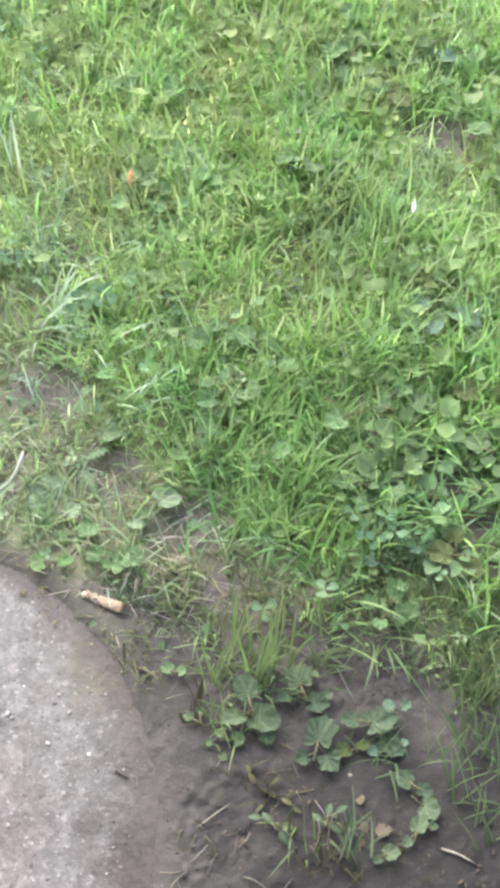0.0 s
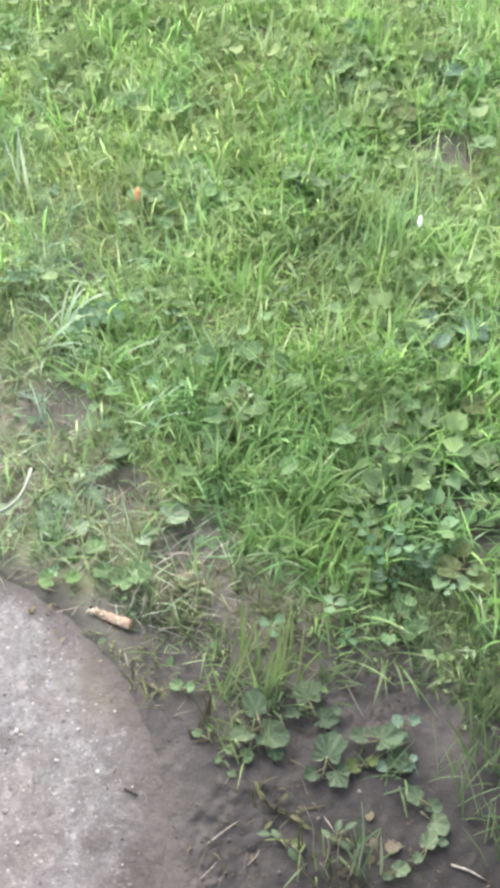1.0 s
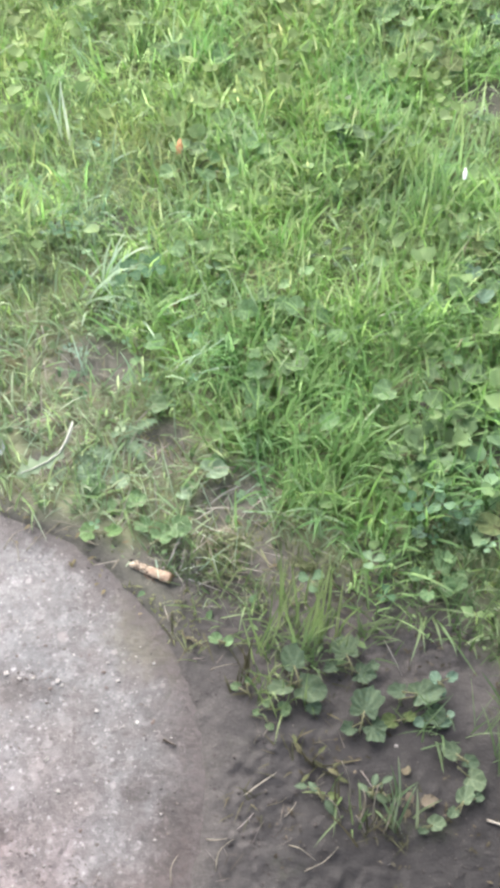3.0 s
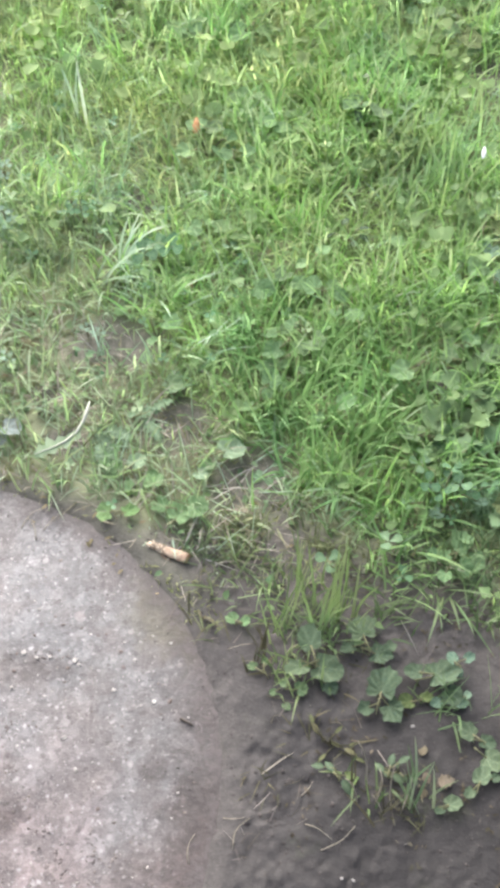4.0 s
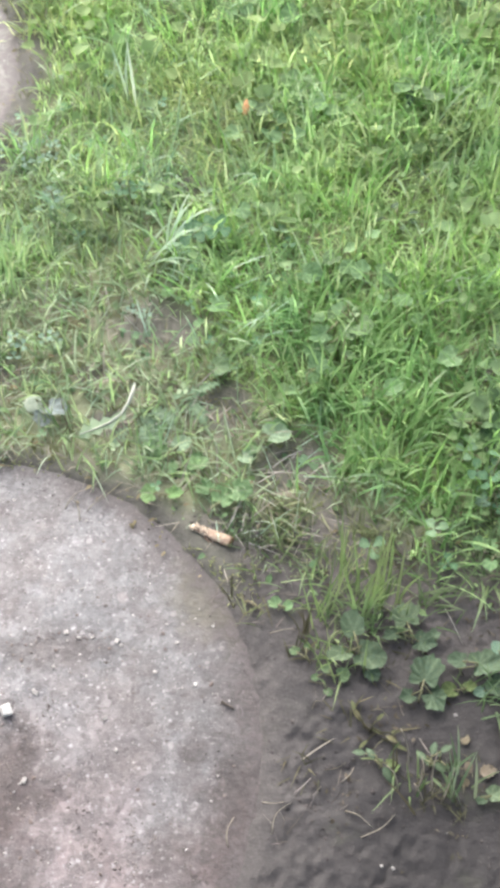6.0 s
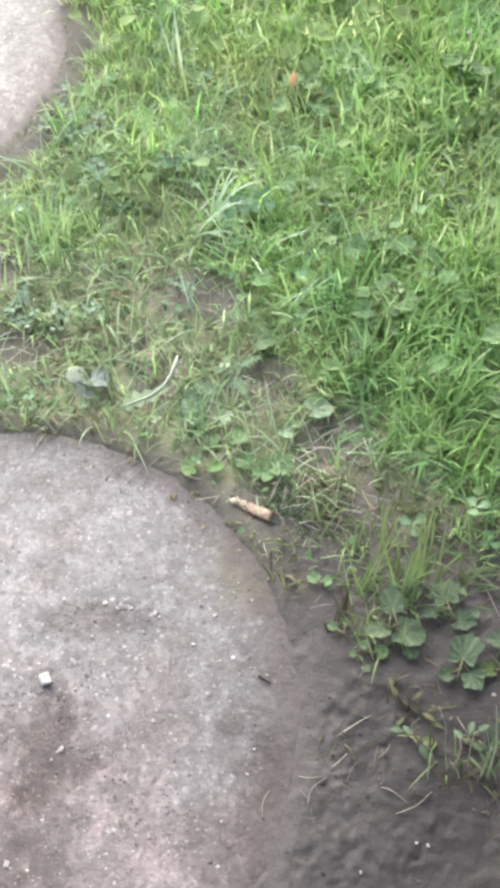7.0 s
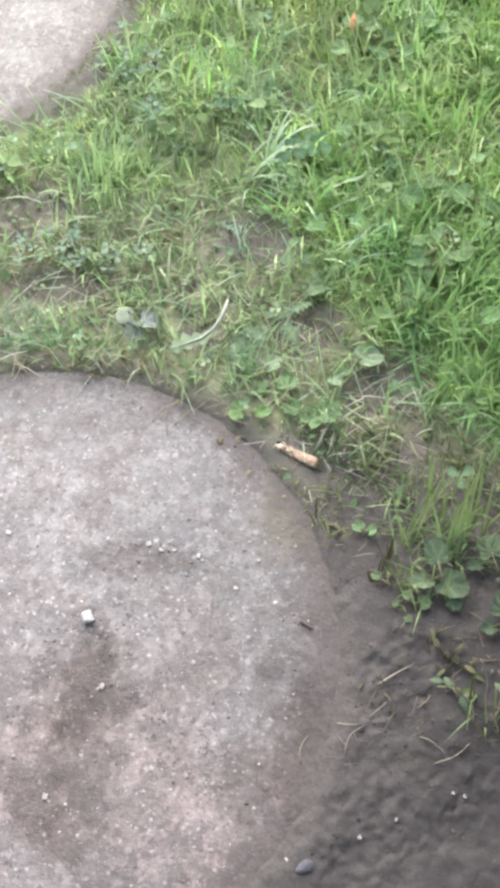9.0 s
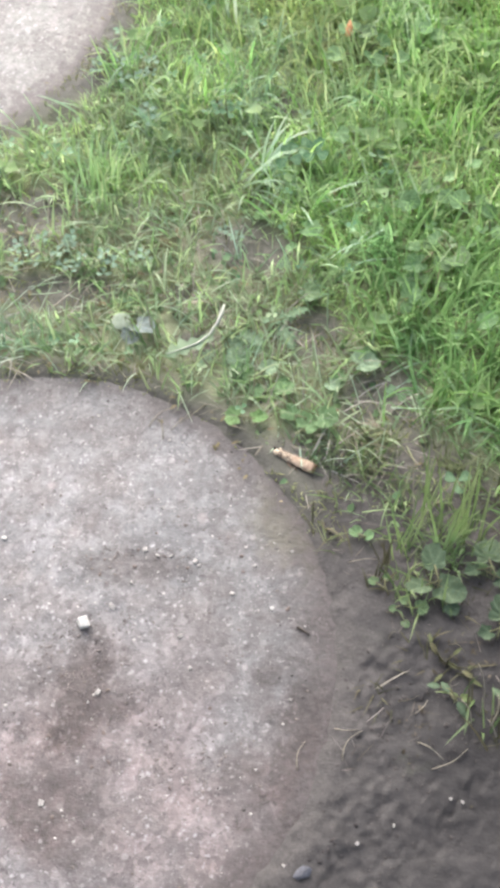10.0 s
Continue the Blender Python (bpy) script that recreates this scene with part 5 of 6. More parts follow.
def weed(kind, x, y, size, count, label, category, reach=1.2, seed=0):
    """A small plant: leaves on stalks that spread from one root."""
    r = random.Random(seed * 101 + 17)
    base = thing({"round": "round_leaved_weed", "lobed": "lobed_leaved_weed", "oval": "broad_leaved_weed", "clover": "clover_plant", "dead": "withered_weed"}[kind],
                 label, category, pose(x, y, rest(x, y)), "single plants in the lawn and soil")
    first = r.uniform(0, 360)
    deep = (0.034 if kind == "clover" else 0.020) * float(np.clip(lawn(x, y), 0, 1))
    size *= 1.5 if kind == "clover" and deep > 0.008 else 1.0
    for k in range(count):
        az = first + k * 360 / count + r.uniform(-25, 25)
        go = size * reach * r.uniform(0.4, 1.2)
        up = go * r.uniform(0.3, 0.8) + deep * r.uniform(0.6, 1.2)
        turn = Matrix.Rotation(radians(az), 4, "Z")
        part("stalk", STALK, base, turn @ Matrix.Diagonal((go, 0.02, up / 0.7, 1)))
        s = size * (r.uniform(0.65, 1.0) if kind == "clover" else r.uniform(0.45, 0.95))
        tip = turn @ Vector((go, 0, up))
        part("leaf", LEAVES[kind][k % len(LEAVES[kind])], base,
             Matrix.Translation(tip) @ turn @ pose(0, 0, 0, r.uniform(-28, 28), r.uniform(-12, 30), r.uniform(-40, 40)) @ Matrix.Diagonal((s, s, s, 1)))
    return base


# kind, x, y, leaf size, leaves
PLANTS = [
    ("lobed", 0.131, 0.377, 0.007, 3),
]
PLANTS += [("clover", 0.209, 0.657, 0.010, 4), ("clover", 0.239, 0.660, 0.010, 3),
           ("round", 0.200, 0.730, 0.017, 4), ("round", 0.208, 0.581, 0.016, 4)]
PLANTS += [("round", 0.284, 1.471, 0.024, 5), ("round", 0.432, 1.459, 0.024, 5), ("round", 0.348, 1.363, 0.020, 5), ("round", 0.330, 1.538, 0.026, 5),
           ("oval", 0.191, 1.257, 0.022, 4), ("round", 0.072, 0.964, 0.015, 4), ("round", 0.106, 0.947, 0.019, 4), ("round", 0.091, 0.866, 0.019, 4)]
PLANTS += [("round", 0.044, 0.817, 0.014, 4), ("round", 0.334, 1.033, 0.018, 4), ("round", 0.287, 0.962, 0.019, 4), ("round", 0.356, 0.969, 0.020, 4),
           ("oval", 0.149, 1.025, 0.016, 5), ("round", -0.013, 1.192, 0.021, 4), ("clover", -0.074, 1.006, 0.011, 4)]
PLANTS += [("clover", -0.172, 1.080, 0.0082, 4),
           ("round", -0.017, 0.728, 0.019, 2)]
WORDS = {"round": ("green creeping weed with rounded scalloped leaves in the lawn", "weed"), "lobed": ("low green weed with lobed jagged leaves on the soil", "weed"),
         "oval": ("small green weed with pointed oval leaves", "weed"), "clover": ("blue-green clover with three-part leaves on thin stalks", "clover")}
for i, (kind, px_, py_, size_, count_) in enumerate(PLANTS):
    weed(kind, px_, py_, size_, count_, *WORDS[kind], seed=i)


def leafy_plant(name, label, leaves, category="weed", seed=0):
    """A plant whose leaves stand where they grow: kind, x, y, height, leaf size, heading in degrees."""
    r = random.Random(seed + 900)
    rx, ry = sum(l[1] for l in leaves) / len(leaves), sum(l[2] for l in leaves) / len(leaves)
    base = thing(name, label, category, pose(rx, ry, rest(rx, ry)), "single plants in the lawn and soil")
    for kind, lx, ly, up, size, turn in leaves:
        at = Vector((lx - rx, ly - ry, rest(lx, ly) - rest(rx, ry) + up))
        foot = at - Vector((math.cos(radians(turn)), math.sin(radians(turn)), 0)) * size * 1.1
        way = Vector((foot.x * 0.3 - at.x, foot.y * 0.3 - at.y, 0))
        pts = [Vector((foot.x * 0.5, foot.y * 0.5, -0.003)), foot.lerp(Vector((0, 0, 0)), 0.25) + Vector((0, 0, up * 0.55)), at]
        if kind != "tan":
            part("stalk", mesh_from("stalk", *tube(pts, [0.0010, 0.0008, 0.0006], 5), OLIVE if kind == "dead" else STEM), base)
        part("leaf", LEAVES[kind][r.randrange(len(LEAVES[kind]))], base,
             Matrix.Translation(at) @ pose(0, 0, 0, r.uniform(-16, 16), r.uniform(-10, 14), turn) @ Matrix.Diagonal((size, size * r.uniform(0.85, 1.05), size, 1)))
    return base


leafy_plant("round_leaved_weed", "small pale green rounded weed at the stone's edge", [("round", -0.012, 0.534, 0.006, 0.009, 150), ("round", -0.004, 0.531, 0.006, 0.008, 20)], "weed", 200)
leafy_plant("broad_leaved_weed", "dull grey-green weed with large drooping leaves in thin grass", [("dark", 0.060, 0.498, 0.020, 0.0193, 100), ("dark", 0.067, 0.479, 0.012, 0.0210, -20), ("dark", 0.051, 0.480, 0.012, 0.0160, 200), ("dark", 0.072, 0.463, 0.008, 0.0109, -30)], "weed", 201)
leafy_plant("round_leaved_weed", "tiny pale green weed leaves at the soil's edge", [("pale", 0.005, 0.484, 0.004, 0.0067, 150), ("pale", 0.014, 0.488, 0.005, 0.0050, 40), ("pale", 0.045, 0.459, 0.006, 0.0092, 10), ("pale", 0.034, 0.464, 0.005, 0.0059, 160), ("pale", 0.032, 0.446, 0.003, 0.0059, -60), ("pale", 0.023, 0.459, 0.003, 0.0050, 190)], "weed", 202)
leafy_plant("lobed_leaved_weed", "green lobed weed leaves growing among thin grass", [("lobed", 0.112, 0.510, 0.014, 0.0193, 100), ("lobed", 0.122, 0.491, 0.010, 0.0151, -20), ("lobed", 0.100, 0.499, 0.010, 0.0109, 190), ("lobed", 0.135, 0.497, 0.008, 0.0084, 20)], "weed", 203)
leafy_plant("lobed_leaved_weed", "low green weed with one broad pale-edged leaf on bare soil", [("lobed", 0.123, 0.451, 0.013, 0.0235, 70), ("lobed", 0.129, 0.438, 0.008, 0.0176, -60), ("lobed", 0.110, 0.438, 0.006, 0.0109, 200)], "weed", 204)
leafy_plant("broad_leaved_weed", "low dull green weed with a pale stalk and wide leaf", [("lobed", 0.175, 0.463, 0.012, 0.0235, 10), ("dark", 0.161, 0.469, 0.010, 0.0126, 170), ("dark", 0.187, 0.449, 0.008, 0.0143, -60)], "weed", 205)
leafy_plant("round_leaved_weed", "small yellow-green weed leaves flat on bare soil", [("dull", 0.150, 0.443, 0.005, 0.0109, 180), ("dull", 0.163, 0.445, 0.005, 0.0092, 20)], "weed", 206)
leafy_plant("clover_plant", "small round bluish leaves lying low on dark soil", [("blue", 0.178, 0.441, 0.005, 0.0084, 200), ("blue", 0.194, 0.438, 0.005, 0.0092, -10), ("blue", 0.203, 0.444, 0.006, 0.0059, 30)], "clover", 207)
leafy_plant("round_leaved_weed", "bluish-green weed leaves below long grass blades", [("blue", 0.196, 0.478, 0.010, 0.0092, 120), ("blue", 0.208, 0.479, 0.010, 0.0084, 20), ("blue", 0.199, 0.470, 0.007, 0.0067, -70)], "weed", 208)
leafy_plant("broad_leaved_weed", "bluish-green broad-leaved weed lying low on dark soil", [("dark", 0.203, 0.406, 0.008, 0.0134, 140), ("dark", 0.212, 0.399, 0.006, 0.0109, -20), ("dark", 0.213, 0.383, 0.004, 0.0143, -40)], "weed", 209)
leafy_plant("broad_leaved_weed", "bluish-green weed with soft rounded leaves on soil", [("dark", 0.203, 0.361, 0.008, 0.0134, 60), ("dark", 0.195, 0.354, 0.006, 0.0084, 220), ("dark", 0.215, 0.363, 0.006, 0.0067, 10)], "weed", 210)
leafy_plant("broad_leaved_weed", "bright green weed sprig with narrow leaves on soil", [("oval", 0.123, 0.379, 0.012, 0.0109, 70), ("oval", 0.131, 0.381, 0.012, 0.0101, 30), ("oval", 0.117, 0.375, 0.010, 0.0092, 130), ("oval", 0.125, 0.372, 0.008, 0.0092, -40)], "weed", 211)
leafy_plant("withered_weed", "pinkish tan dry leaf curled on bare soil", [("tan", 0.155, 0.390, 0.003, 0.0092, 80), ("tan", 0.155, 0.374, 0.003, 0.0084, -80), ("tan", 0.165, 0.363, 0.003, 0.0126, 10), ("tan", 0.155, 0.357, 0.002, 0.0076, 200)], "weed", 212)
leafy_plant("withered_weed", "olive-brown withered weed flattened on bare soil", [("dead", 0.061, 0.415, 0.006, 0.0105, 120), ("dead", 0.071, 0.406, 0.006, 0.0090, -20), ("dead", 0.083, 0.399, 0.006, 0.0105, -30), ("dead", 0.056, 0.424, 0.008, 0.0080, 100), ("dead", 0.091, 0.391, 0.004, 0.0095, -20), ("dead", 0.076, 0.414, 0.008, 0.0075, 40), ("dead", 0.066, 0.396, 0.003, 0.0085, 220), ("dead", 0.088, 0.402, 0.006, 0.0065, 10)], "weed", 213)
leafy_plant("broad_leaved_weed", "small olive weed with narrow leaves on crumbled soil", [("oval", 0.078, 0.369, 0.008, 0.0126, -60), ("oval", 0.071, 0.377, 0.008, 0.0101, 120), ("oval", 0.063, 0.383, 0.006, 0.0092, 170), ("dull", 0.083, 0.373, 0.006, 0.0067, 0)], "weed", 214)
leafy_plant("round_leaved_weed", "dull green weed leaf close to dark soil", [("dark", 0.172, 0.342, 0.006, 0.0109, 10), ("dark", 0.166, 0.339, 0.004, 0.0067, 200)], "weed", 215)
leafy_plant("lobed_leaved_weed", "green weed leaves at the lawn's ragged edge", [("jagged", 0.218, 0.597, 0.016, 0.019, 60), ("jagged", 0.227, 0.582, 0.012, 0.015, -30), ("jagged", 0.206, 0.589, 0.012, 0.011, 190)], "weed", 216)
leafy_plant("round_leaved_weed", "olive-green rounded weed leaves beside the trodden soil", [("dull", 0.278, 0.634, 0.024, 0.019, 160), ("dull", 0.291, 0.622, 0.022, 0.021, -30), ("dull", 0.291, 0.655, 0.020, 0.013, 80)], "weed", 217)
leafy_plant("round_leaved_weed", "dry greyish weed leaves in a worn spot of lawn", [("dull", 0.289, 0.716, 0.012, 0.019, 170), ("tan", 0.309, 0.690, 0.006, 0.015, 20), ("dull", 0.317, 0.718, 0.012, 0.013, 20), ("pale", 0.333, 0.769, 0.018, 0.014, 80), ("dull", 0.264, 0.725, 0.020, 0.015, 90)], "weed", 218)
leafy_plant("lobed_leaved_weed", "whitish-green scalloped weed leaf above the clover", [("pale", 0.191, 0.727, 0.024, 0.019, 150), ("pale", 0.209, 0.734, 0.022, 0.015, 40)], "weed", 219)
leafy_plant("round_leaved_weed", "green rounded weed leaves beside a bare spot", [("round", 0.275, 0.774, 0.022, 0.016, 20), ("jagged", 0.260, 0.783, 0.020, 0.013, 160), ("round", 0.231, 0.702, 0.018, 0.013, 100)], "weed", 220)
leafy_plant("clover_plant", "turquoise-green clover in a shaded hollow of the lawn", [("blue", 0.209, 0.666, 0.022, 0.011, 20), ("blue", 0.200, 0.664, 0.020, 0.009, 190), ("clover", 0.220, 0.641, 0.016, 0.007, -60), ("blue", 0.234, 0.655, 0.022, 0.011, 60), ("blue", 0.243, 0.645, 0.020, 0.010, -30), ("blue", 0.203, 0.636, 0.016, 0.010, 190), ("clover", 0.214, 0.629, 0.014, 0.007, -90), ("clover", 0.189, 0.691, 0.024, 0.012, 150), ("clover", 0.172, 0.648, 0.018, 0.008, 150)], "clover", 221)
leafy_plant("clover_plant", "fresh blue-green clover on thin stalks in lush grass", [("clover", 0.147, 0.604, 0.022, 0.014, 0), ("clover", 0.085, 0.592, 0.014, 0.014, 40), ("clover", 0.157, 0.569, 0.014, 0.012, 90)], "clover", 8)
leafy_plant("broad_leaved_weed", "dull grey weed leaf beside the small mushroom", [("grey", -0.250, 0.776, 0.016, 0.019, -30), ("grey", -0.257, 0.766, 0.013, 0.013, -100)], "weed", 12)
leafy_plant("round_leaved_weed", "two pale green rounded leaves beside the stepping stone", [("fresh", -0.136, 0.664, 0.008, 0.013, 170), ("fresh", -0.118, 0.662, 0.008, 0.0125, 20)], "weed", 13)
leafy_plant("lobed_leaved_weed", "green lobed weed spreading over thin trodden grass", [("jagged", -0.128, 0.716, 0.010, 0.015, 130), ("strip", -0.110, 0.722, 0.012, 0.014, 40), ("jagged", -0.120, 0.702, 0.008, 0.012, -80), ("jagged", -0.098, 0.708, 0.010, 0.013, -20)], "weed", 18)
leafy_plant("round_leaved_weed", "dull rounded weed leaf on the trodden strip", [("strip", -0.070, 0.824, 0.010, 0.018, 30), ("strip", -0.096, 0.860, 0.010, 0.010, 100)], "weed", 14)
leafy_plant("dandelion_plant", "grey-green dandelion with notched leaves beside bare soil", [("notched", -0.118, 0.788, 0.010, 0.030, 10), ("notched", -0.098, 0.782, 0.009, 0.026, -60), ("notched", -0.092, 0.792, 0.011, 0.024, 30)], "weed", 15)
leafy_plant("dandelion_plant", "pale grey-green dandelion with notched leaves on trodden soil", [("notched", -0.160, 0.776, 0.010, 0.034, -50), ("notched", -0.150, 0.752, 0.009, 0.028, -70), ("notched", -0.140, 0.770, 0.010, 0.024, -20), ("notched", -0.165, 0.750, 0.008, 0.022, 230)], "weed", 16)
leafy_plant("lobed_leaved_weed", "bushy green weed beside the cigarette end", [("round", -0.066, 0.653, 0.012, 0.020, 60), ("round", -0.052, 0.665, 0.014, 0.018, -20), ("jagged", -0.078, 0.667, 0.012, 0.015, 150), ("round", -0.090, 0.694, 0.012, 0.016, 80)], "weed", 17)

leafy_plant("round_leaved_weed", "pale green rounded weed leaf among the grass", [("pale", 0.090, 0.862, 0.030, 0.019, -59), ("pale", 0.068, 0.885, 0.024, 0.013, -147)], "weed", 40)
leafy_plant("round_leaved_weed", "green rounded weed leaf level with the grass", [("round", 0.100, 0.937, 0.030, 0.017, 130)], "weed", 41)
leafy_plant("round_leaved_weed", "green rounded weed leaf level with the grass", [("round", 0.113, 0.990, 0.030, 0.013, 60), ("round", 0.091, 0.982, 0.020, 0.010, 96)], "weed", 42)
leafy_plant("round_leaved_weed", "green rounded weed leaf level with the grass", [("round", 0.142, 0.885, 0.030, 0.015, 101), ("round", 0.121, 0.901, 0.027, 0.009, -103), ("round", 0.160, 0.866, 0.023, 0.011, 163)], "weed", 43)
leafy_plant("round_leaved_weed", "green rounded weed leaf level with the grass", [("round", 0.297, 0.959, 0.030, 0.020, -148), ("round", 0.299, 0.925, 0.024, 0.012, -165)], "weed", 44)
leafy_plant("round_leaved_weed", "bluish-green broad weed leaf among the grass", [("blue", 0.350, 0.961, 0.030, 0.027, -43), ("blue", 0.312, 0.936, 0.028, 0.017, 38), ("blue", 0.314, 0.989, 0.026, 0.017, -112)], "weed", 45)
leafy_plant("round_leaved_weed", "olive-yellow rounded weed leaf in the lawn", [("dull", 0.320, 1.012, 0.030, 0.019, 7)], "weed", 46)
leafy_plant("round_leaved_weed", "pale green rounded weed leaf among the grass", [("pale", 0.357, 0.914, 0.030, 0.019, -162), ("pale", 0.324, 0.915, 0.021, 0.014, 140)], "weed", 47)
leafy_plant("round_leaved_weed", "pale green rounded weed leaf among the grass", [("pale", 0.277, 0.828, 0.030, 0.021, -26), ("pale", 0.242, 0.826, 0.022, 0.013, 119), ("pale", 0.248, 0.847, 0.020, 0.012, -166)], "weed", 48)
leafy_plant("round_leaved_weed", "pale green rounded weed leaf among the grass", [("pale", 0.338, 0.762, 0.030, 0.018, 129)], "weed", 54)
leafy_plant("round_leaved_weed", "green rounded weed leaf level with the grass", [("round", 0.114, 0.771, 0.030, 0.016, 13), ("round", 0.088, 0.762, 0.028, 0.009, -60)], "weed", 55)
leafy_plant("round_leaved_weed", "green rounded weed leaf level with the grass", [("round", 0.190, 0.807, 0.030, 0.019, -162), ("round", 0.222, 0.808, 0.019, 0.012, -79)], "weed", 56)
leafy_plant("round_leaved_weed", "green rounded weed leaf among the grass", [("round", 0.264, 1.466, 0.030, 0.024, 28), ("round", 0.232, 1.440, 0.020, 0.012, -7)], "weed", 57)
leafy_plant("round_leaved_weed", "green rounded weed leaf level with the grass", [("round", 0.269, 1.413, 0.030, 0.018, -20), ("round", 0.299, 1.405, 0.027, 0.011, 55)], "weed", 58)
leafy_plant("round_leaved_weed", "pale green rounded weed leaf among the grass", [("pale", 0.306, 1.410, 0.030, 0.016, 86), ("pale", 0.289, 1.389, 0.024, 0.011, 137), ("pale", 0.333, 1.405, 0.027, 0.009, 144)], "weed", 59)
leafy_plant("round_leaved_weed", "olive-yellow rounded weed leaf in the lawn", [("dull", 0.337, 1.363, 0.030, 0.026, -59), ("dull", 0.296, 1.380, 0.021, 0.015, -7)], "weed", 60)
leafy_plant("round_leaved_weed", "pale green rounded weed leaf among the grass", [("pale", 0.402, 1.467, 0.030, 0.021, -175), ("pale", 0.439, 1.464, 0.021, 0.013, 121), ("pale", 0.378, 1.440, 0.019, 0.015, 58)], "weed", 61)
leafy_plant("round_leaved_weed", "bluish-green broad weed leaf among the grass", [("blue", 0.417, 1.438, 0.030, 0.021, 0), ("blue", 0.388, 1.415, 0.021, 0.014, 121)], "weed", 62)
leafy_plant("round_leaved_weed", "green rounded weed leaf level with the grass", [("round", 0.186, 1.244, 0.030, 0.027, -149)], "weed", 63)
leafy_plant("round_leaved_weed", "green rounded weed leaf level with the grass", [("round", 0.262, 1.199, 0.030, 0.016, 9), ("round", 0.243, 1.180, 0.021, 0.011, -90)], "weed", 64)
leafy_plant("round_leaved_weed", "pale green rounded weed leaf among the grass", [("pale", -0.012, 1.210, 0.030, 0.017, 6), ("pale", -0.023, 1.238, 0.022, 0.012, -27)], "weed", 65)
leafy_plant("round_leaved_weed", "green rounded weed leaf level with the grass", [("round", 0.029, 1.164, 0.030, 0.016, 13)], "weed", 66)
leafy_plant("round_leaved_weed", "green rounded weed leaf among the grass", [("round", 0.042, 1.406, 0.030, 0.021, -167), ("round", 0.029, 1.439, 0.020, 0.015, -58)], "weed", 67)
leafy_plant("round_leaved_weed", "green rounded weed leaf level with the grass", [("round", -0.073, 0.900, 0.030, 0.017, -13), ("round", -0.086, 0.874, 0.025, 0.009, 127)], "weed", 68)
leafy_plant("lobed_leaved_weed", "green weed leaf with scalloped edge among grass", [("jagged", 0.032, 0.943, 0.030, 0.021, -16), ("jagged", 0.015, 0.910, 0.020, 0.016, -94)], "weed", 69)
leafy_plant("round_leaved_weed", "pale green rounded weed leaf among the grass", [("pale", 0.069, 0.964, 0.030, 0.014, -140), ("pale", 0.068, 0.940, 0.020, 0.009, -42)], "weed", 70)
leafy_plant("round_leaved_weed", "green rounded weed leaf level with the grass", [("round", -0.040, 1.043, 0.030, 0.017, -65)], "weed", 71)
leafy_plant("lobed_leaved_weed", "green weed leaf with scalloped edge among grass", [("jagged", 0.053, 0.850, 0.030, 0.018, -163), ("jagged", 0.041, 0.878, 0.027, 0.012, -38)], "weed", 72)
leafy_plant("round_leaved_weed", "pale green rounded weed leaf among the grass", [("pale", -0.070, 0.814, 0.030, 0.014, -6)], "weed", 73)
leafy_plant("round_leaved_weed", "grey-green broad weed leaf beside bare soil", [("strip", -0.012, 0.730, 0.016, 0.020, 20), ("strip", -0.043, 0.708, 0.012, 0.012, -42)], "weed", 74)
leafy_plant("lobed_leaved_weed", "green weed leaf with scalloped edge among grass", [("jagged", 0.039, 0.805, 0.030, 0.017, 57), ("jagged", 0.019, 0.783, 0.021, 0.012, -162)], "weed", 75)
leafy_plant("round_leaved_weed", "pale green rounded weed leaf among the grass", [("pale", 0.075, 0.846, 0.030, 0.015, 81), ("pale", 0.052, 0.837, 0.028, 0.011, -164), ("pale", 0.075, 0.821, 0.027, 0.010, 85)], "weed", 77)
leafy_plant("round_leaved_weed", "green rounded weed leaf level with the grass", [("round", 0.425, 1.281, 0.030, 0.025, -33), ("round", 0.458, 1.253, 0.027, 0.019, -34)], "weed", 78)
leafy_plant("round_leaved_weed", "pale green rounded weed leaf among the grass", [("pale", 0.210, 1.226, 0.030, 0.018, -119), ("pale", 0.239, 1.234, 0.027, 0.013, -79)], "weed", 79)
leafy_plant("lobed_leaved_weed", "green weed leaf with scalloped edge among grass", [("jagged", 0.227, 0.692, 0.022, 0.016, 40)], "weed", 80)
leafy_plant("round_leaved_weed", "olive-yellow rounded weed leaf in the lawn", [("dull", 0.343, 0.842, 0.030, 0.019, -174), ("dull", 0.342, 0.809, 0.020, 0.011, 159), ("dull", 0.375, 0.846, 0.024, 0.010, 133)], "weed", 81)
leafy_plant("lobed_leaved_weed", "green weed leaf with scalloped edge among grass", [("jagged", 0.267, 0.851, 0.030, 0.017, -122), ("jagged", 0.288, 0.872, 0.028, 0.012, -149)], "weed", 82)
clovers = random.Random(77)
for cx_, cy_, reach_, leaves_ in ((-0.387, 0.870, 0.020, 6), (-0.352, 0.884, 0.020, 7), (-0.334, 0.862, 0.014, 4), (-0.285, 0.858, 0.016, 5), (-0.252, 0.873, 0.012, 3),
                                  (-0.262, 1.080, 0.020, 5), (-0.185, 1.088, 0.016, 4), (-0.318, 1.172, 0.028, 7), (-0.280, 1.165, 0.018, 4), (-0.438, 1.000, 0.014, 4), (-0.160, 0.905, 0.012, 3)):
    leafy_plant("clover_plant", "silvery blue-green clover in thin grass between the stones",
                [("silver", cx_ + clovers.uniform(-reach_, reach_), cy_ + clovers.uniform(-reach_, reach_) * 0.8, clovers.uniform(0.010, 0.024), clovers.uniform(0.0065, 0.0095), clovers.randrange(360))
                 for _ in range(leaves_)], "clover", int(1000 * -cx_))
leafy_plant("clover_plant", "pale clover leaf at the lawn's edge", [("clover", 0.007, 1.009, 0.025, 0.012, -47), ("clover", 0.017, 0.992, 0.020, 0.009, -29)], "clover", 90)
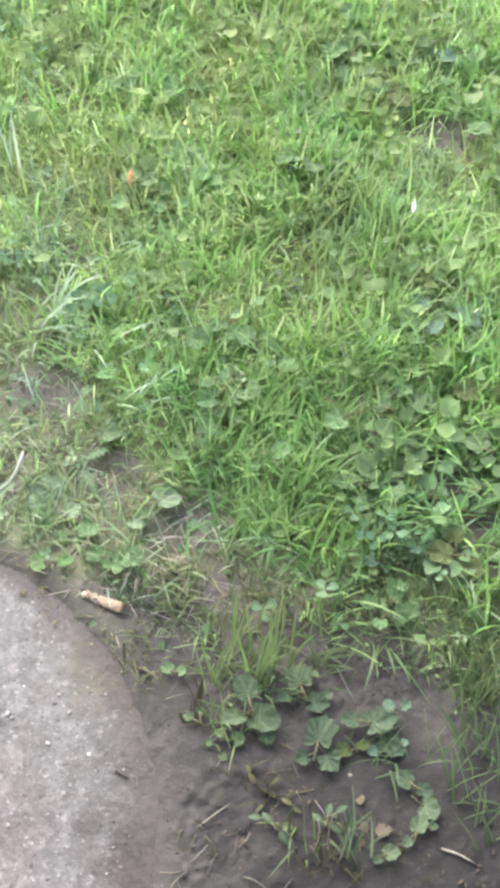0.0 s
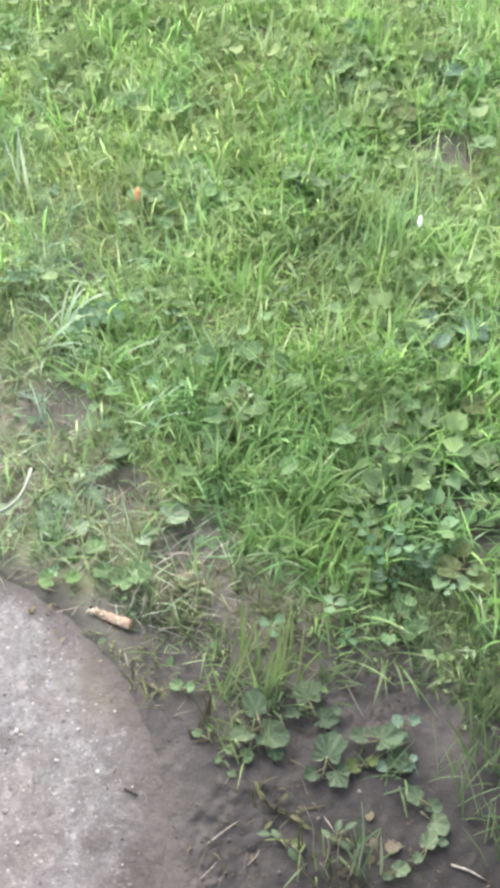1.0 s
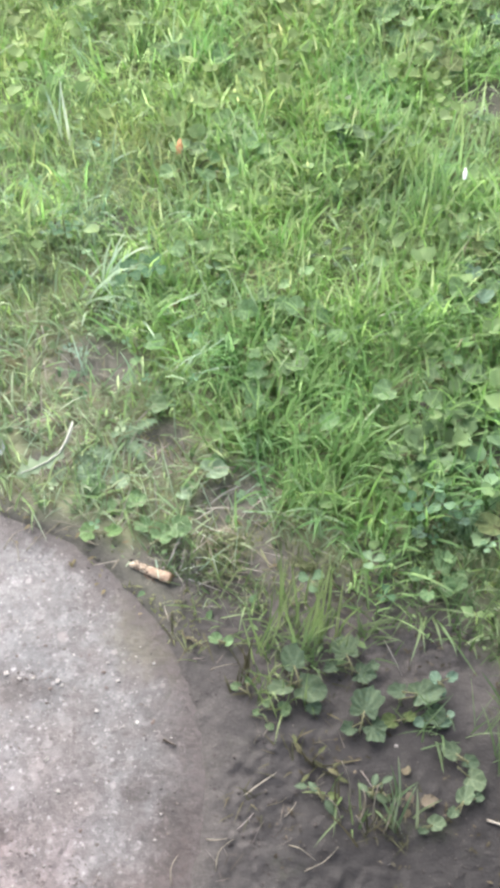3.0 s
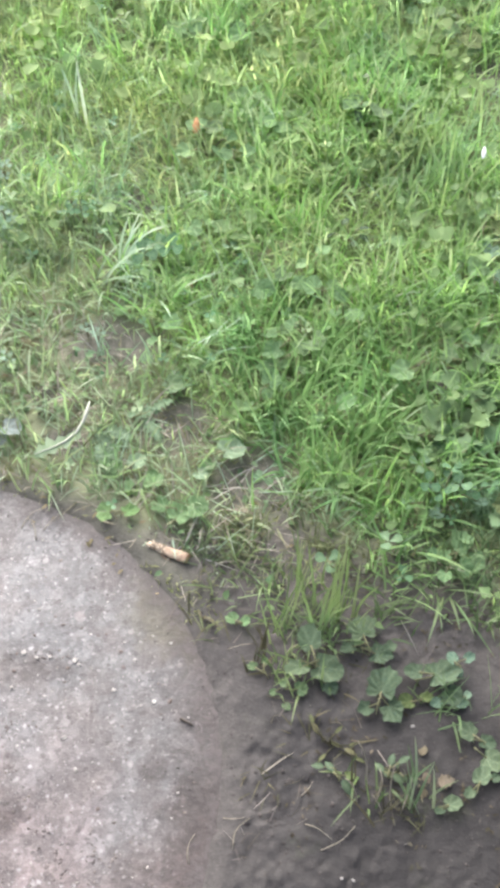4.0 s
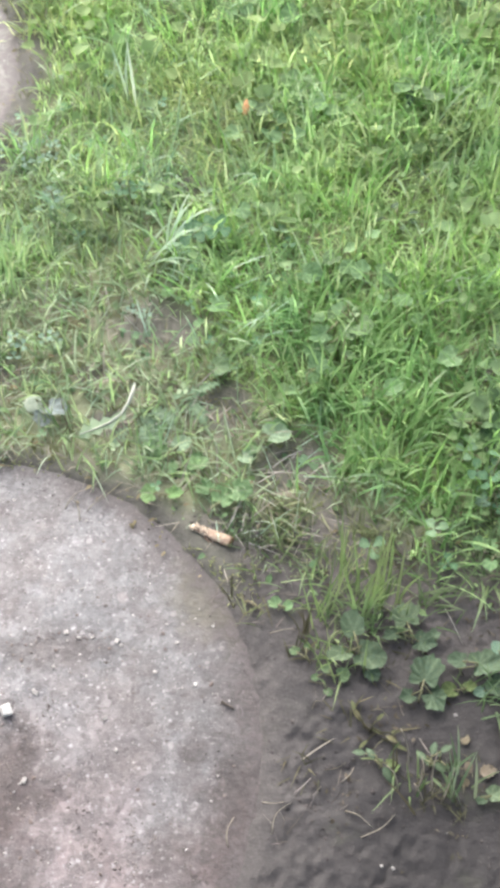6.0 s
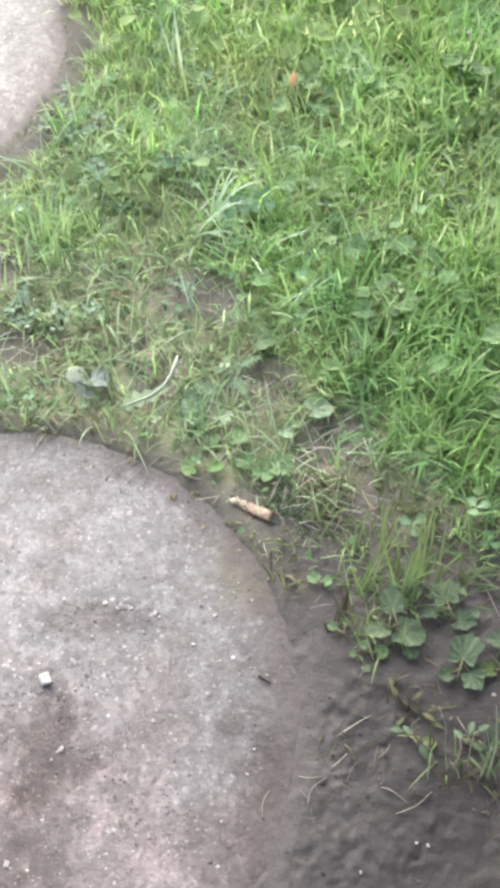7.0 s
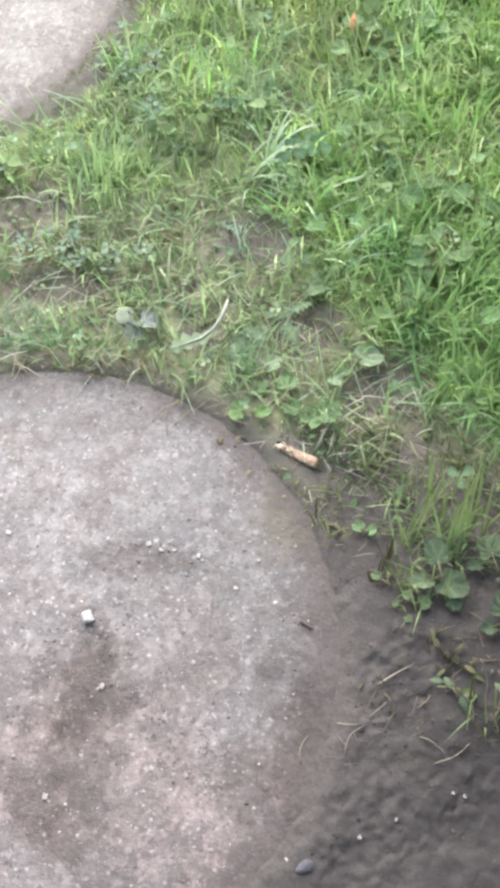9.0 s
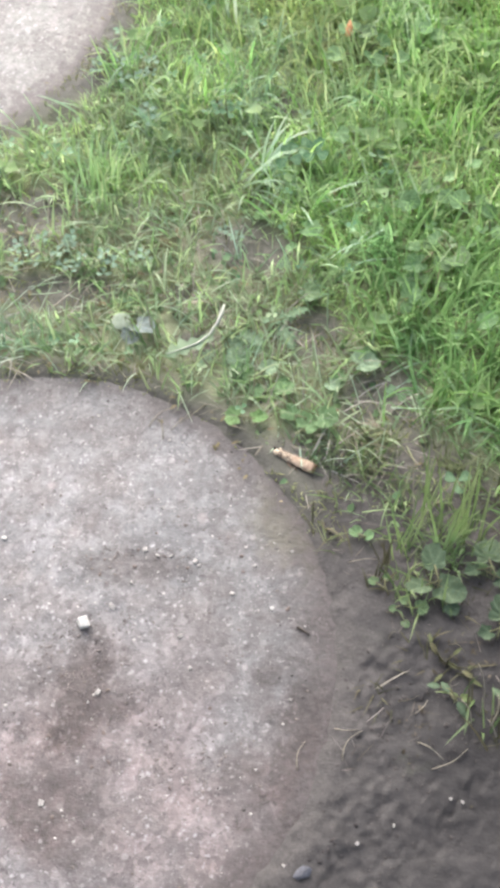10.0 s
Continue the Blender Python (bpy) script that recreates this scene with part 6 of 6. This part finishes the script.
weed("dead", -0.230, 0.893, 0.010, 3, "yellowed withered weed in thin trodden grass", "weed", 0.8, 62)


# ---------- straws, stems and twigs ----------
def straw(x0, y0, x1, y1, thick, label, name="straw", material=STRAW, arch=0.004, rise=0.0, seed=0):
    """A thin dry stem lying from one place to another, a little bowed."""
    r = random.Random(seed)
    dx, dy = x1 - x0, y1 - y0
    bow = r.uniform(-0.18, 0.18)
    pts = []
    for i in range(8):
        t = i / 7
        k = math.sin(math.pi * t)
        x, y = x0 + dx * t - dy * bow * k, y0 + dy * t + dx * bow * k
        pts.append((x - x0, y - y0, rest(x, y) - rest(x0, y0) + thick * 0.8 + arch * k + rise * t))
    me = mesh_from(name, *tube(pts, [thick * (1 - 0.5 * i / 7) for i in range(8)], 6), material)
    ob = new(name, me)
    ob.matrix_basis = pose(x0, y0, rest(x0, y0))
    return tagged(ob, label, "straw" if name == "straw" else name.replace("_", " "), "dry stems lying about")


STRAWS = [(-0.063, 0.304, -0.057, 0.330), (-0.031, 0.342, -0.012, 0.341), (-0.024, 0.313, -0.006, 0.340), (0.040, 0.358, 0.052, 0.372),
          (0.054, 0.309, 0.086, 0.328), (0.042, 0.332, 0.064, 0.318), (-0.228, 0.655, -0.203, 0.680), (-0.205, 0.652, -0.186, 0.676),
          (-0.212, 0.640, -0.222, 0.668), (-0.020, 0.505, 0.006, 0.510), (0.010, 0.600, 0.060, 0.596), (0.150, 0.530, 0.165, 0.490)]
for i, ends in enumerate(STRAWS):
    straw(*ends, 0.0006, "thin pale dry straw lying on the trodden soil", seed=i)
pick = random.Random(5)
for i in range(32):
    zone = pick.choice([(-0.02, 0.25, 0.28, 0.52), (-0.30, 0.0, 0.72, 0.92), (-0.05, 0.10, 0.56, 0.72)])
    ax, ay = pick.uniform(zone[0], zone[1]), pick.uniform(zone[2], zone[3])
    way, long = pick.uniform(0, 6.28), pick.uniform(0.010, 0.034)
    if stone_gap(ax, ay) > 0.01:
        straw(ax, ay, ax + long * math.cos(way), ay + long * math.sin(way), pick.uniform(0.00025, 0.00045), "thin dull dry straw lying on the trodden soil", material=DULL_STRAW, seed=100 + i)
for i, (ax, ay, bx, by, h) in enumerate([(0.099, 0.361, 0.092, 0.385, 0.062), (0.107, 0.350, 0.112, 0.372, 0.025), (0.120, 0.345, 0.124, 0.368, 0.045),
                                         (0.090, 0.350, 0.080, 0.366, 0.020), (0.128, 0.338, 0.140, 0.362, 0.022), (0.112, 0.338, 0.103, 0.350, 0.018)]):
    straw(ax, ay, bx, by, 0.0009, "pale withered stem standing out of bare soil", "dry_stem", STRAW, 0.004, h, 200 + i)
straw(0.222, 0.344, 0.252, 0.327, 0.0015, "short dark twig with pale lichen spots on soil", "twig", TWIG, 0.001, 0.0, 300)
straw(-0.067, 0.438, -0.056, 0.431, 0.0014, "tiny dark twig lying on the stepping stone", "twig", DARK_TWIG, 0.001, 0.0, 301)


# ---------- cigarette end ----------
def cigarette_end(x, y, turn):
    base = thing("cigarette_butt", "crushed cigarette end with cork-coloured tip at the stone's edge", "cigarette end", pose(x, y, rest(x, y) + 0.0035, 0, 2, turn))

    def crushed(name, a, b, ra, rb, material, crease, seed, label="", bend=0.0):
        r = random.Random(seed)
        rows = 12
        shift = 0.0030 if name == "ash_tip" else 0.0
        pts = [(a + (b - a) * i / rows, shift + r.uniform(-1, 1) * crease * 0.5 + bend * (1 - i / rows) ** 1.5, 0.25 * bend * (1 - i / rows)) for i in range(rows + 1)]
        v, f = tube(pts, [(ra + (rb - ra) * i / rows) * (1 + crease * 55 * r.uniform(-1, 1)) for i in range(rows + 1)], 18)
        v = [(p.x, p.y * (1.05 + crease * 60 * math.sin(p.x * 900 + seed)), p.z * 0.62 + crease * (math.sin(p.x * 1400 + p.y * 700) + 0.8 * math.sin(p.x * 640 - p.y * 900 + 2 * seed))) for p in v]
        return part(name, mesh_from(name, v, f, material), base, None, label)

    crushed("filter", 0.000, 0.024, 0.0049, 0.0057, CORK_PAPER, 0.0006, 1, "cork-coloured filter paper")
    crushed("paper", -0.0165, 0.0005, 0.0036, 0.0050, STAINED_PAPER, 0.0010, 2, "crumpled cream paper", 0.0016)
    crushed("paper_tip", -0.0200, -0.0160, 0.0024, 0.0035, WHITE_PAPER, 0.0006, 6, "torn white paper end", 0.0012)
    crushed("ash_tip", -0.0225, -0.0190, 0.0016, 0.0026, ASH, 0.0004, 3, "charred black tip", 0.0010)
    flap = [(-0.002 + 0.0022 * i, -0.0042 - 0.0011 * i * (1 - 0.08 * i) - 0.0018 * j, -0.0012 - 0.0004 * i - 0.0004 * j) for i in range(5) for j in range(2)]
    part("paper_flap", mesh_from("paper_flap", flap, [(2 * i, 2 * i + 2, 2 * i + 3, 2 * i + 1) for i in range(4)], CORK_PAPER), base, None, "torn flap of cork-coloured paper")
    crushed("filter_end", 0.0245, 0.0262, 0.0054, 0.0049, TOBACCO, 0.0001, 4, "stained brown end")
    for k, (a, b) in enumerate(((0.004, -0.007), (-0.004, -0.006), (-0.012, 0.005))):
        part("tobacco_shred", mesh_from("tobacco_shred", *tube([(a, b * 0.4, -0.001), (a + 0.003, b, -0.002), (a + 0.008, b * 1.3, -0.0028)], [0.0006, 0.0005, 0.0003], 5), TOBACCO), base)
    return base


cigarette_end(-0.079, 0.6175, -25)


# ---------- single things in the grass ----------
def curled_leaf():
    """A pale dandelion leaf, curled up at its tip."""
    base = thing("dandelion_leaf", "pale curled dandelion leaf with notched edge lying on weeds", "leaf", pose(-0.215, 0.737, rest(-0.215, 0.737) + 0.014))
    path = [(0, 0, 0), (0.016, 0.004, 0.003), (0.032, 0.011, 0.004), (0.044, 0.021, 0.005), (0.052, 0.034, 0.008), (0.057, 0.046, 0.012), (0.059, 0.055, 0.014)]
    verts, faces, rows = [], [], 44
    for i in range(rows + 1):
        t = i / rows * (len(path) - 1)
        k = min(int(t), len(path) - 2)
        a, b = Vector(path[k]), Vector(path[k + 1])
        p, d = a.lerp(b, t - k), (b - a).normalized()
        side = d.cross(Vector((0, 0, 1))).normalized()
        u = i / rows
        w = 0.0018 + 0.0118 * math.sin(math.pi * min(1, u * 1.5 + 0.08)) * (0.2 + 0.8 * ((u * 7.5) % 1.0)) * (1 - 0.82 * step(0.50, 0.72, u)) * (1 - 0.5 * step(0.9, 1.0, u))
        verts += [p - side * w * (1 + 0.3 * math.sin(9 * u)) - d * w * 0.5 + Vector((0, 0, 0.0015)), p, p + side * w * (1 - 0.3 * math.sin(7 * u)) - d * w * 0.5 + Vector((0, 0, 0.003 * u - 0.001))]
    for i in range(rows):
        a, b = 3 * i, 3 * i + 3
        faces += [(a, b, b + 1, a + 1), (a + 1, b + 1, b + 2, a + 2)]
    part("blade", mesh_from("blade", verts, faces, DANDELION), base)
    part("midrib", mesh_from("midrib", *tube([Vector(p) + Vector((0, 0, 0.0012)) for p in path], [0.0005, 0.0008, 0.0011, 0.0013, 0.0019, 0.0021, 0.0007], 8), PALE_RIB), base, None, "whitish thick midrib")
    return base


curled_leaf()


def round_cap(x, y):
    base = thing("small_mushroom", "small pale greenish-white rounded mushroom cap among weeds", "mushroom", pose(x, y, rest(x, y) + 0.003, 18, -6, 0))
    prof = [(0.0, 0.0106), (0.003, 0.0108), (0.006, 0.0109), (0.0092, 0.0105), (0.0106, 0.0099), (0.0102, 0.0093), (0.006, 0.0092), (0.003, 0.0094)]
    n = 24
    verts = [(r * math.cos(6.2832 * k / n) * (1 + 0.04 * math.sin(3 * k)), r * math.sin(6.2832 * k / n), z) for r, z in prof[1:] for k in range(n)] + [(0, 0, prof[0][1])]
    faces = [(i * n + k, (i + 1) * n + k, (i + 1) * n + (k + 1) % n, i * n + (k + 1) % n) for i in range(len(prof) - 2) for k in range(n)]
    faces += [(len(verts) - 1, k, (k + 1) % n) for k in range(n)]
    part("cap", mesh_from("cap", verts, faces, CAP_SKIN), base)
    part("stem", mesh_from("stem", *tube([(0, 0, -0.006), (0.0005, 0, 0.004), (0, 0, 0.0098)], [0.0032, 0.003, 0.0034], 10), CAP_SKIN), base)
    return base


round_cap(-0.268, 0.786)


def fallen(name, x, y, up, size, material, label, category, tilt, shape):
    ob = new(name, mesh_from(name, [tuple(c * size for c in v) for v in shape[0]], shape[1], material))
    solid = ob.modifiers.new("thickness", "SOLIDIFY")
    solid.thickness = 0.0005
    ob.matrix_basis = pose(x, y, rest(x, y) + up, *tilt)
    return tagged(ob, label, category)


fallen("fallen_leaf", -0.031, 1.196, 0.040, 0.019, ORANGE_PETAL, "small orange fallen leaf caught in the grass", "leaf", (35, -20, 75), oval_shape(8, 2, 0.15, 0.24))
fallen("petal", 0.319, 1.112, 0.048, 0.013, WHITE_PETAL, "small white petal caught upright in grass blades", "petal", (0, -30, 75), oval_shape(8, 3, 0.0, 0.2))
fallen("yellow_leaf", -0.232, 0.884, 0.008, 0.013, DEAD_LEAF, "small yellowed fallen leaf lying in thin grass", "leaf", (10, -12, 70), lobed_shape(24, 6))

# ---------- loose stone chips ----------
CHIPS = [(-0.268, 0.433, 0.0150), (-0.092, 0.456, 0.0040), (-0.165, 0.394, 0.0036), (-0.359, 0.523, 0.0050), (-0.164, 0.499, 0.0038), (-0.286, 0.266, 0.0055),
         (0.080, 0.282, 0.0030), (0.070, 0.284, 0.0026), (-0.010, 0.243, 0.0036), (0.021, 0.259, 0.0030), (-0.072, 0.222, 0.0030), (0.150, 0.420, 0.0032),
         (-0.245, 0.455, 0.0036), (-0.205, 0.640, 0.0030), (-0.282, 0.668, 0.0034), (-0.120, 0.520, 0.0030), (-0.205, 0.560, 0.0032), (-0.218, 0.514, 0.0052), (-0.205, 0.508, 0.0040), (-0.192, 0.508, 0.0036), (-0.168, 0.503, 0.0050), (-0.152, 0.494, 0.0036),
         (-0.243, 0.452, 0.0052), (-0.176, 0.425, 0.0046), (-0.247, 0.368, 0.0060), (-0.228, 0.478, 0.0036), (-0.130, 0.470, 0.0034), (-0.110, 0.500, 0.0036)]
def shard(name, w, d, h, material, seed):
    """A broken block of stone with chipped, uneven faces."""
    r = random.Random(seed)
    bm = bmesh.new()
    bmesh.ops.create_cube(bm, size=1.0)
    for v in bm.verts:
        v.co = Vector((v.co.x * w * r.uniform(0.7, 1.15), v.co.y * d * r.uniform(0.7, 1.15), v.co.z * h * r.uniform(0.75, 1.15)))
    bmesh.ops.bevel(bm, geom=list(bm.edges), offset=0.12 * min(w, d, h), segments=1, affect="EDGES")
    me = bpy.data.meshes.new(name)
    bm.to_mesh(me)
    bm.free()
    me.materials.append(material)
    return me


for i, (cx_, cy_, size_) in enumerate(CHIPS):
    chip = new("stone_chip", shard("stone_chip", 0.0105, 0.0115, 0.0085, WHITE_CHIP, 4) if i == 0 else
               shard("stone_chip", size_ * (0.95 + 0.1 * (i % 4)), size_ * (0.7 + 0.08 * (i % 3)), size_ * 0.42, WHITE_CHIP if i in (1, 3) else CHIP, i))
    chip.matrix_basis = pose(cx_, cy_, rest(cx_, cy_) + size_ * (0.25 if i == 0 else 0.12), 8, 5, 47 * i + 22)
    tagged(chip, "small pale angular stone chip lying loose on the ground", "stone", "loose stone chips")
blue = new("stone_chip", lump("bluish_chip", 0.0105, BLUE_CHIP, 90, 0.25))
blue.matrix_basis = pose(-0.055, 0.218, rest(-0.055, 0.218) - 0.0004, 0, 0, 30)
tagged(blue, "small bluish grey stone chip pressed into the soil", "stone", "loose stone chips")
scattered = random.Random(31)
for i in range(44):
    ox, oy, spread = ((-0.229, 0.505, 0.026), (-0.250, 0.365, 0.034), (-0.150, 0.480, 0.060), (-0.260, 0.300, 0.060))[i % 4]
    cx_, cy_, size_ = ox + scattered.gauss(0, spread), oy + scattered.gauss(0, spread * 0.5), scattered.uniform(0.0011, 0.0032)
    clod = new("soil_clod", lump("soil_clod", size_, CLOD if i % 3 else CHIP, 120 + i, 0.4))
    clod.matrix_basis = pose(cx_, cy_, rest(cx_, cy_) + size_ * 0.1, 0, 0, 61 * i)
    tagged(clod, "small pale reddish clod on the stepping stone" if i % 3 == 0 else "small brown crumb of soil on the stepping stone", "soil clod", "soil crumbs on the stone")


# ---------- crumbs of soil ----------
def crumbs():
    ico = [(0, 0, 1), (0.894, 0, 0.447), (0.276, 0.851, 0.447), (-0.724, 0.526, 0.447), (-0.724, -0.526, 0.447), (0.276, -0.851, 0.447)]
    ico += [(0.724, 0.526, -0.447), (-0.276, 0.851, -0.447), (-0.894, 0, -0.447), (-0.276, -0.851, -0.447), (0.724, -0.526, -0.447), (0, 0, -1)]
    tri = [(0, 1, 2), (0, 2, 3), (0, 3, 4), (0, 4, 5), (0, 5, 1), (1, 6, 2), (2, 7, 3), (3, 8, 4), (4, 9, 5), (5, 10, 1),
           (2, 6, 7), (3, 7, 8), (4, 8, 9), (5, 9, 10), (1, 10, 6), (6, 11, 7), (7, 11, 8), (8, 11, 9), (9, 11, 10), (10, 11, 6)]
    ico = [tuple(c * (0.65 + 0.7 * rng.random()) for c in v) for v in ico]
    ico = [(v[0], v[1] * 0.8, v[2] * 0.35) for v in ico]
    x, y = sow(26000, (-0.55, 0.45, 0.08, 1.0), lambda a, b: (1 - np.clip(lawn(a, b), 0, 1)) * (step(-0.035, 0.0, stone_gap(a, b)) + 0.5 * step(-0.09, -0.03, stone_gap(a, b)) * step(0.01, -0.02, stone_gap(a, b))) * np.clip(0.1 + 1.3 * value_noise(a, b, 0.05, 18), 0.03, 1))
    n = len(x)
    lift = np.zeros(n)
    for k, (cx, cy, radius) in enumerate(STONES):
        inside = np.hypot(x - cx, y - cy) < radius * 0.99
        lift = np.where(inside, np.maximum(lift, stone_z(x - cx, y - cy, radius, k) - ground_z(x, y)), lift)
    cx_, cy_ = sow(15000, (-0.09, 0.22, 0.14, 0.50), lambda a, b: step(-0.008, 0.004, stone_gap(a, b)) * step(0.16, 0.020, stone_gap(a, b)) * np.clip(0.05 + 1.5 * value_noise(a, b, 0.05, 71) + 0.5 * value_noise(a, b, 0.016, 72), 0, 1) * step(0.50, 0.34, b))
    m = len(cx_)
    scatter("soil_clods", (ico, tri), cx_, cy_, np.full(m, -0.0009), 0.0006 + 0.0026 * rng.random(m) ** 3, 0.5, CRUMB, "dark crumbly clods of trodden soil beside the stone", "soil", True)
    # soil trodden onto the stone: ridge, heel mark and smears
    zones = ((-0.232, 0.503, 0.060, 0.014), (-0.255, 0.372, 0.050, 0.062), (-0.167, 0.315, 0.050, 0.024), (-0.209, 0.335, 0.042, 0.020))
    near = lambda a, b: np.min([np.hypot((a - zx) / za, (b - zy) / zb) for zx, zy, za, zb in zones], axis=0)
    sx, sy = sow(60000, (-0.36, -0.08, 0.25, 0.55), lambda a, b: step(1.5, 0.3, near(a, b) + 0.5 * value_noise(a, b, 0.03, 91)) * np.clip(0.1 + 1.1 * value_noise(a, b, 0.014, 92), 0, 1) * 0.45)
    m = len(sx)
    up = stone_z(sx - STONES[0][0], sy - STONES[0][1], STONES[0][2], 0) - ground_z(sx, sy) - 0.0002
    scatter("stone_soil_crumbs", (ico, tri), sx, sy, up, 0.0004 + 0.0015 * rng.random(m) ** 3, 0.6, PATCH_SOIL, "reddish brown crumbs of soil trodden onto the stepping stone", "soil", True)
    scatter("soil_crumbs", (ico, tri), x, y, lift, 0.0004 + 0.0014 * rng.random(n) ** 3, 0.6, CRUMB, "loose dark crumbs of soil on trodden earth", "soil", True)


crumbs()
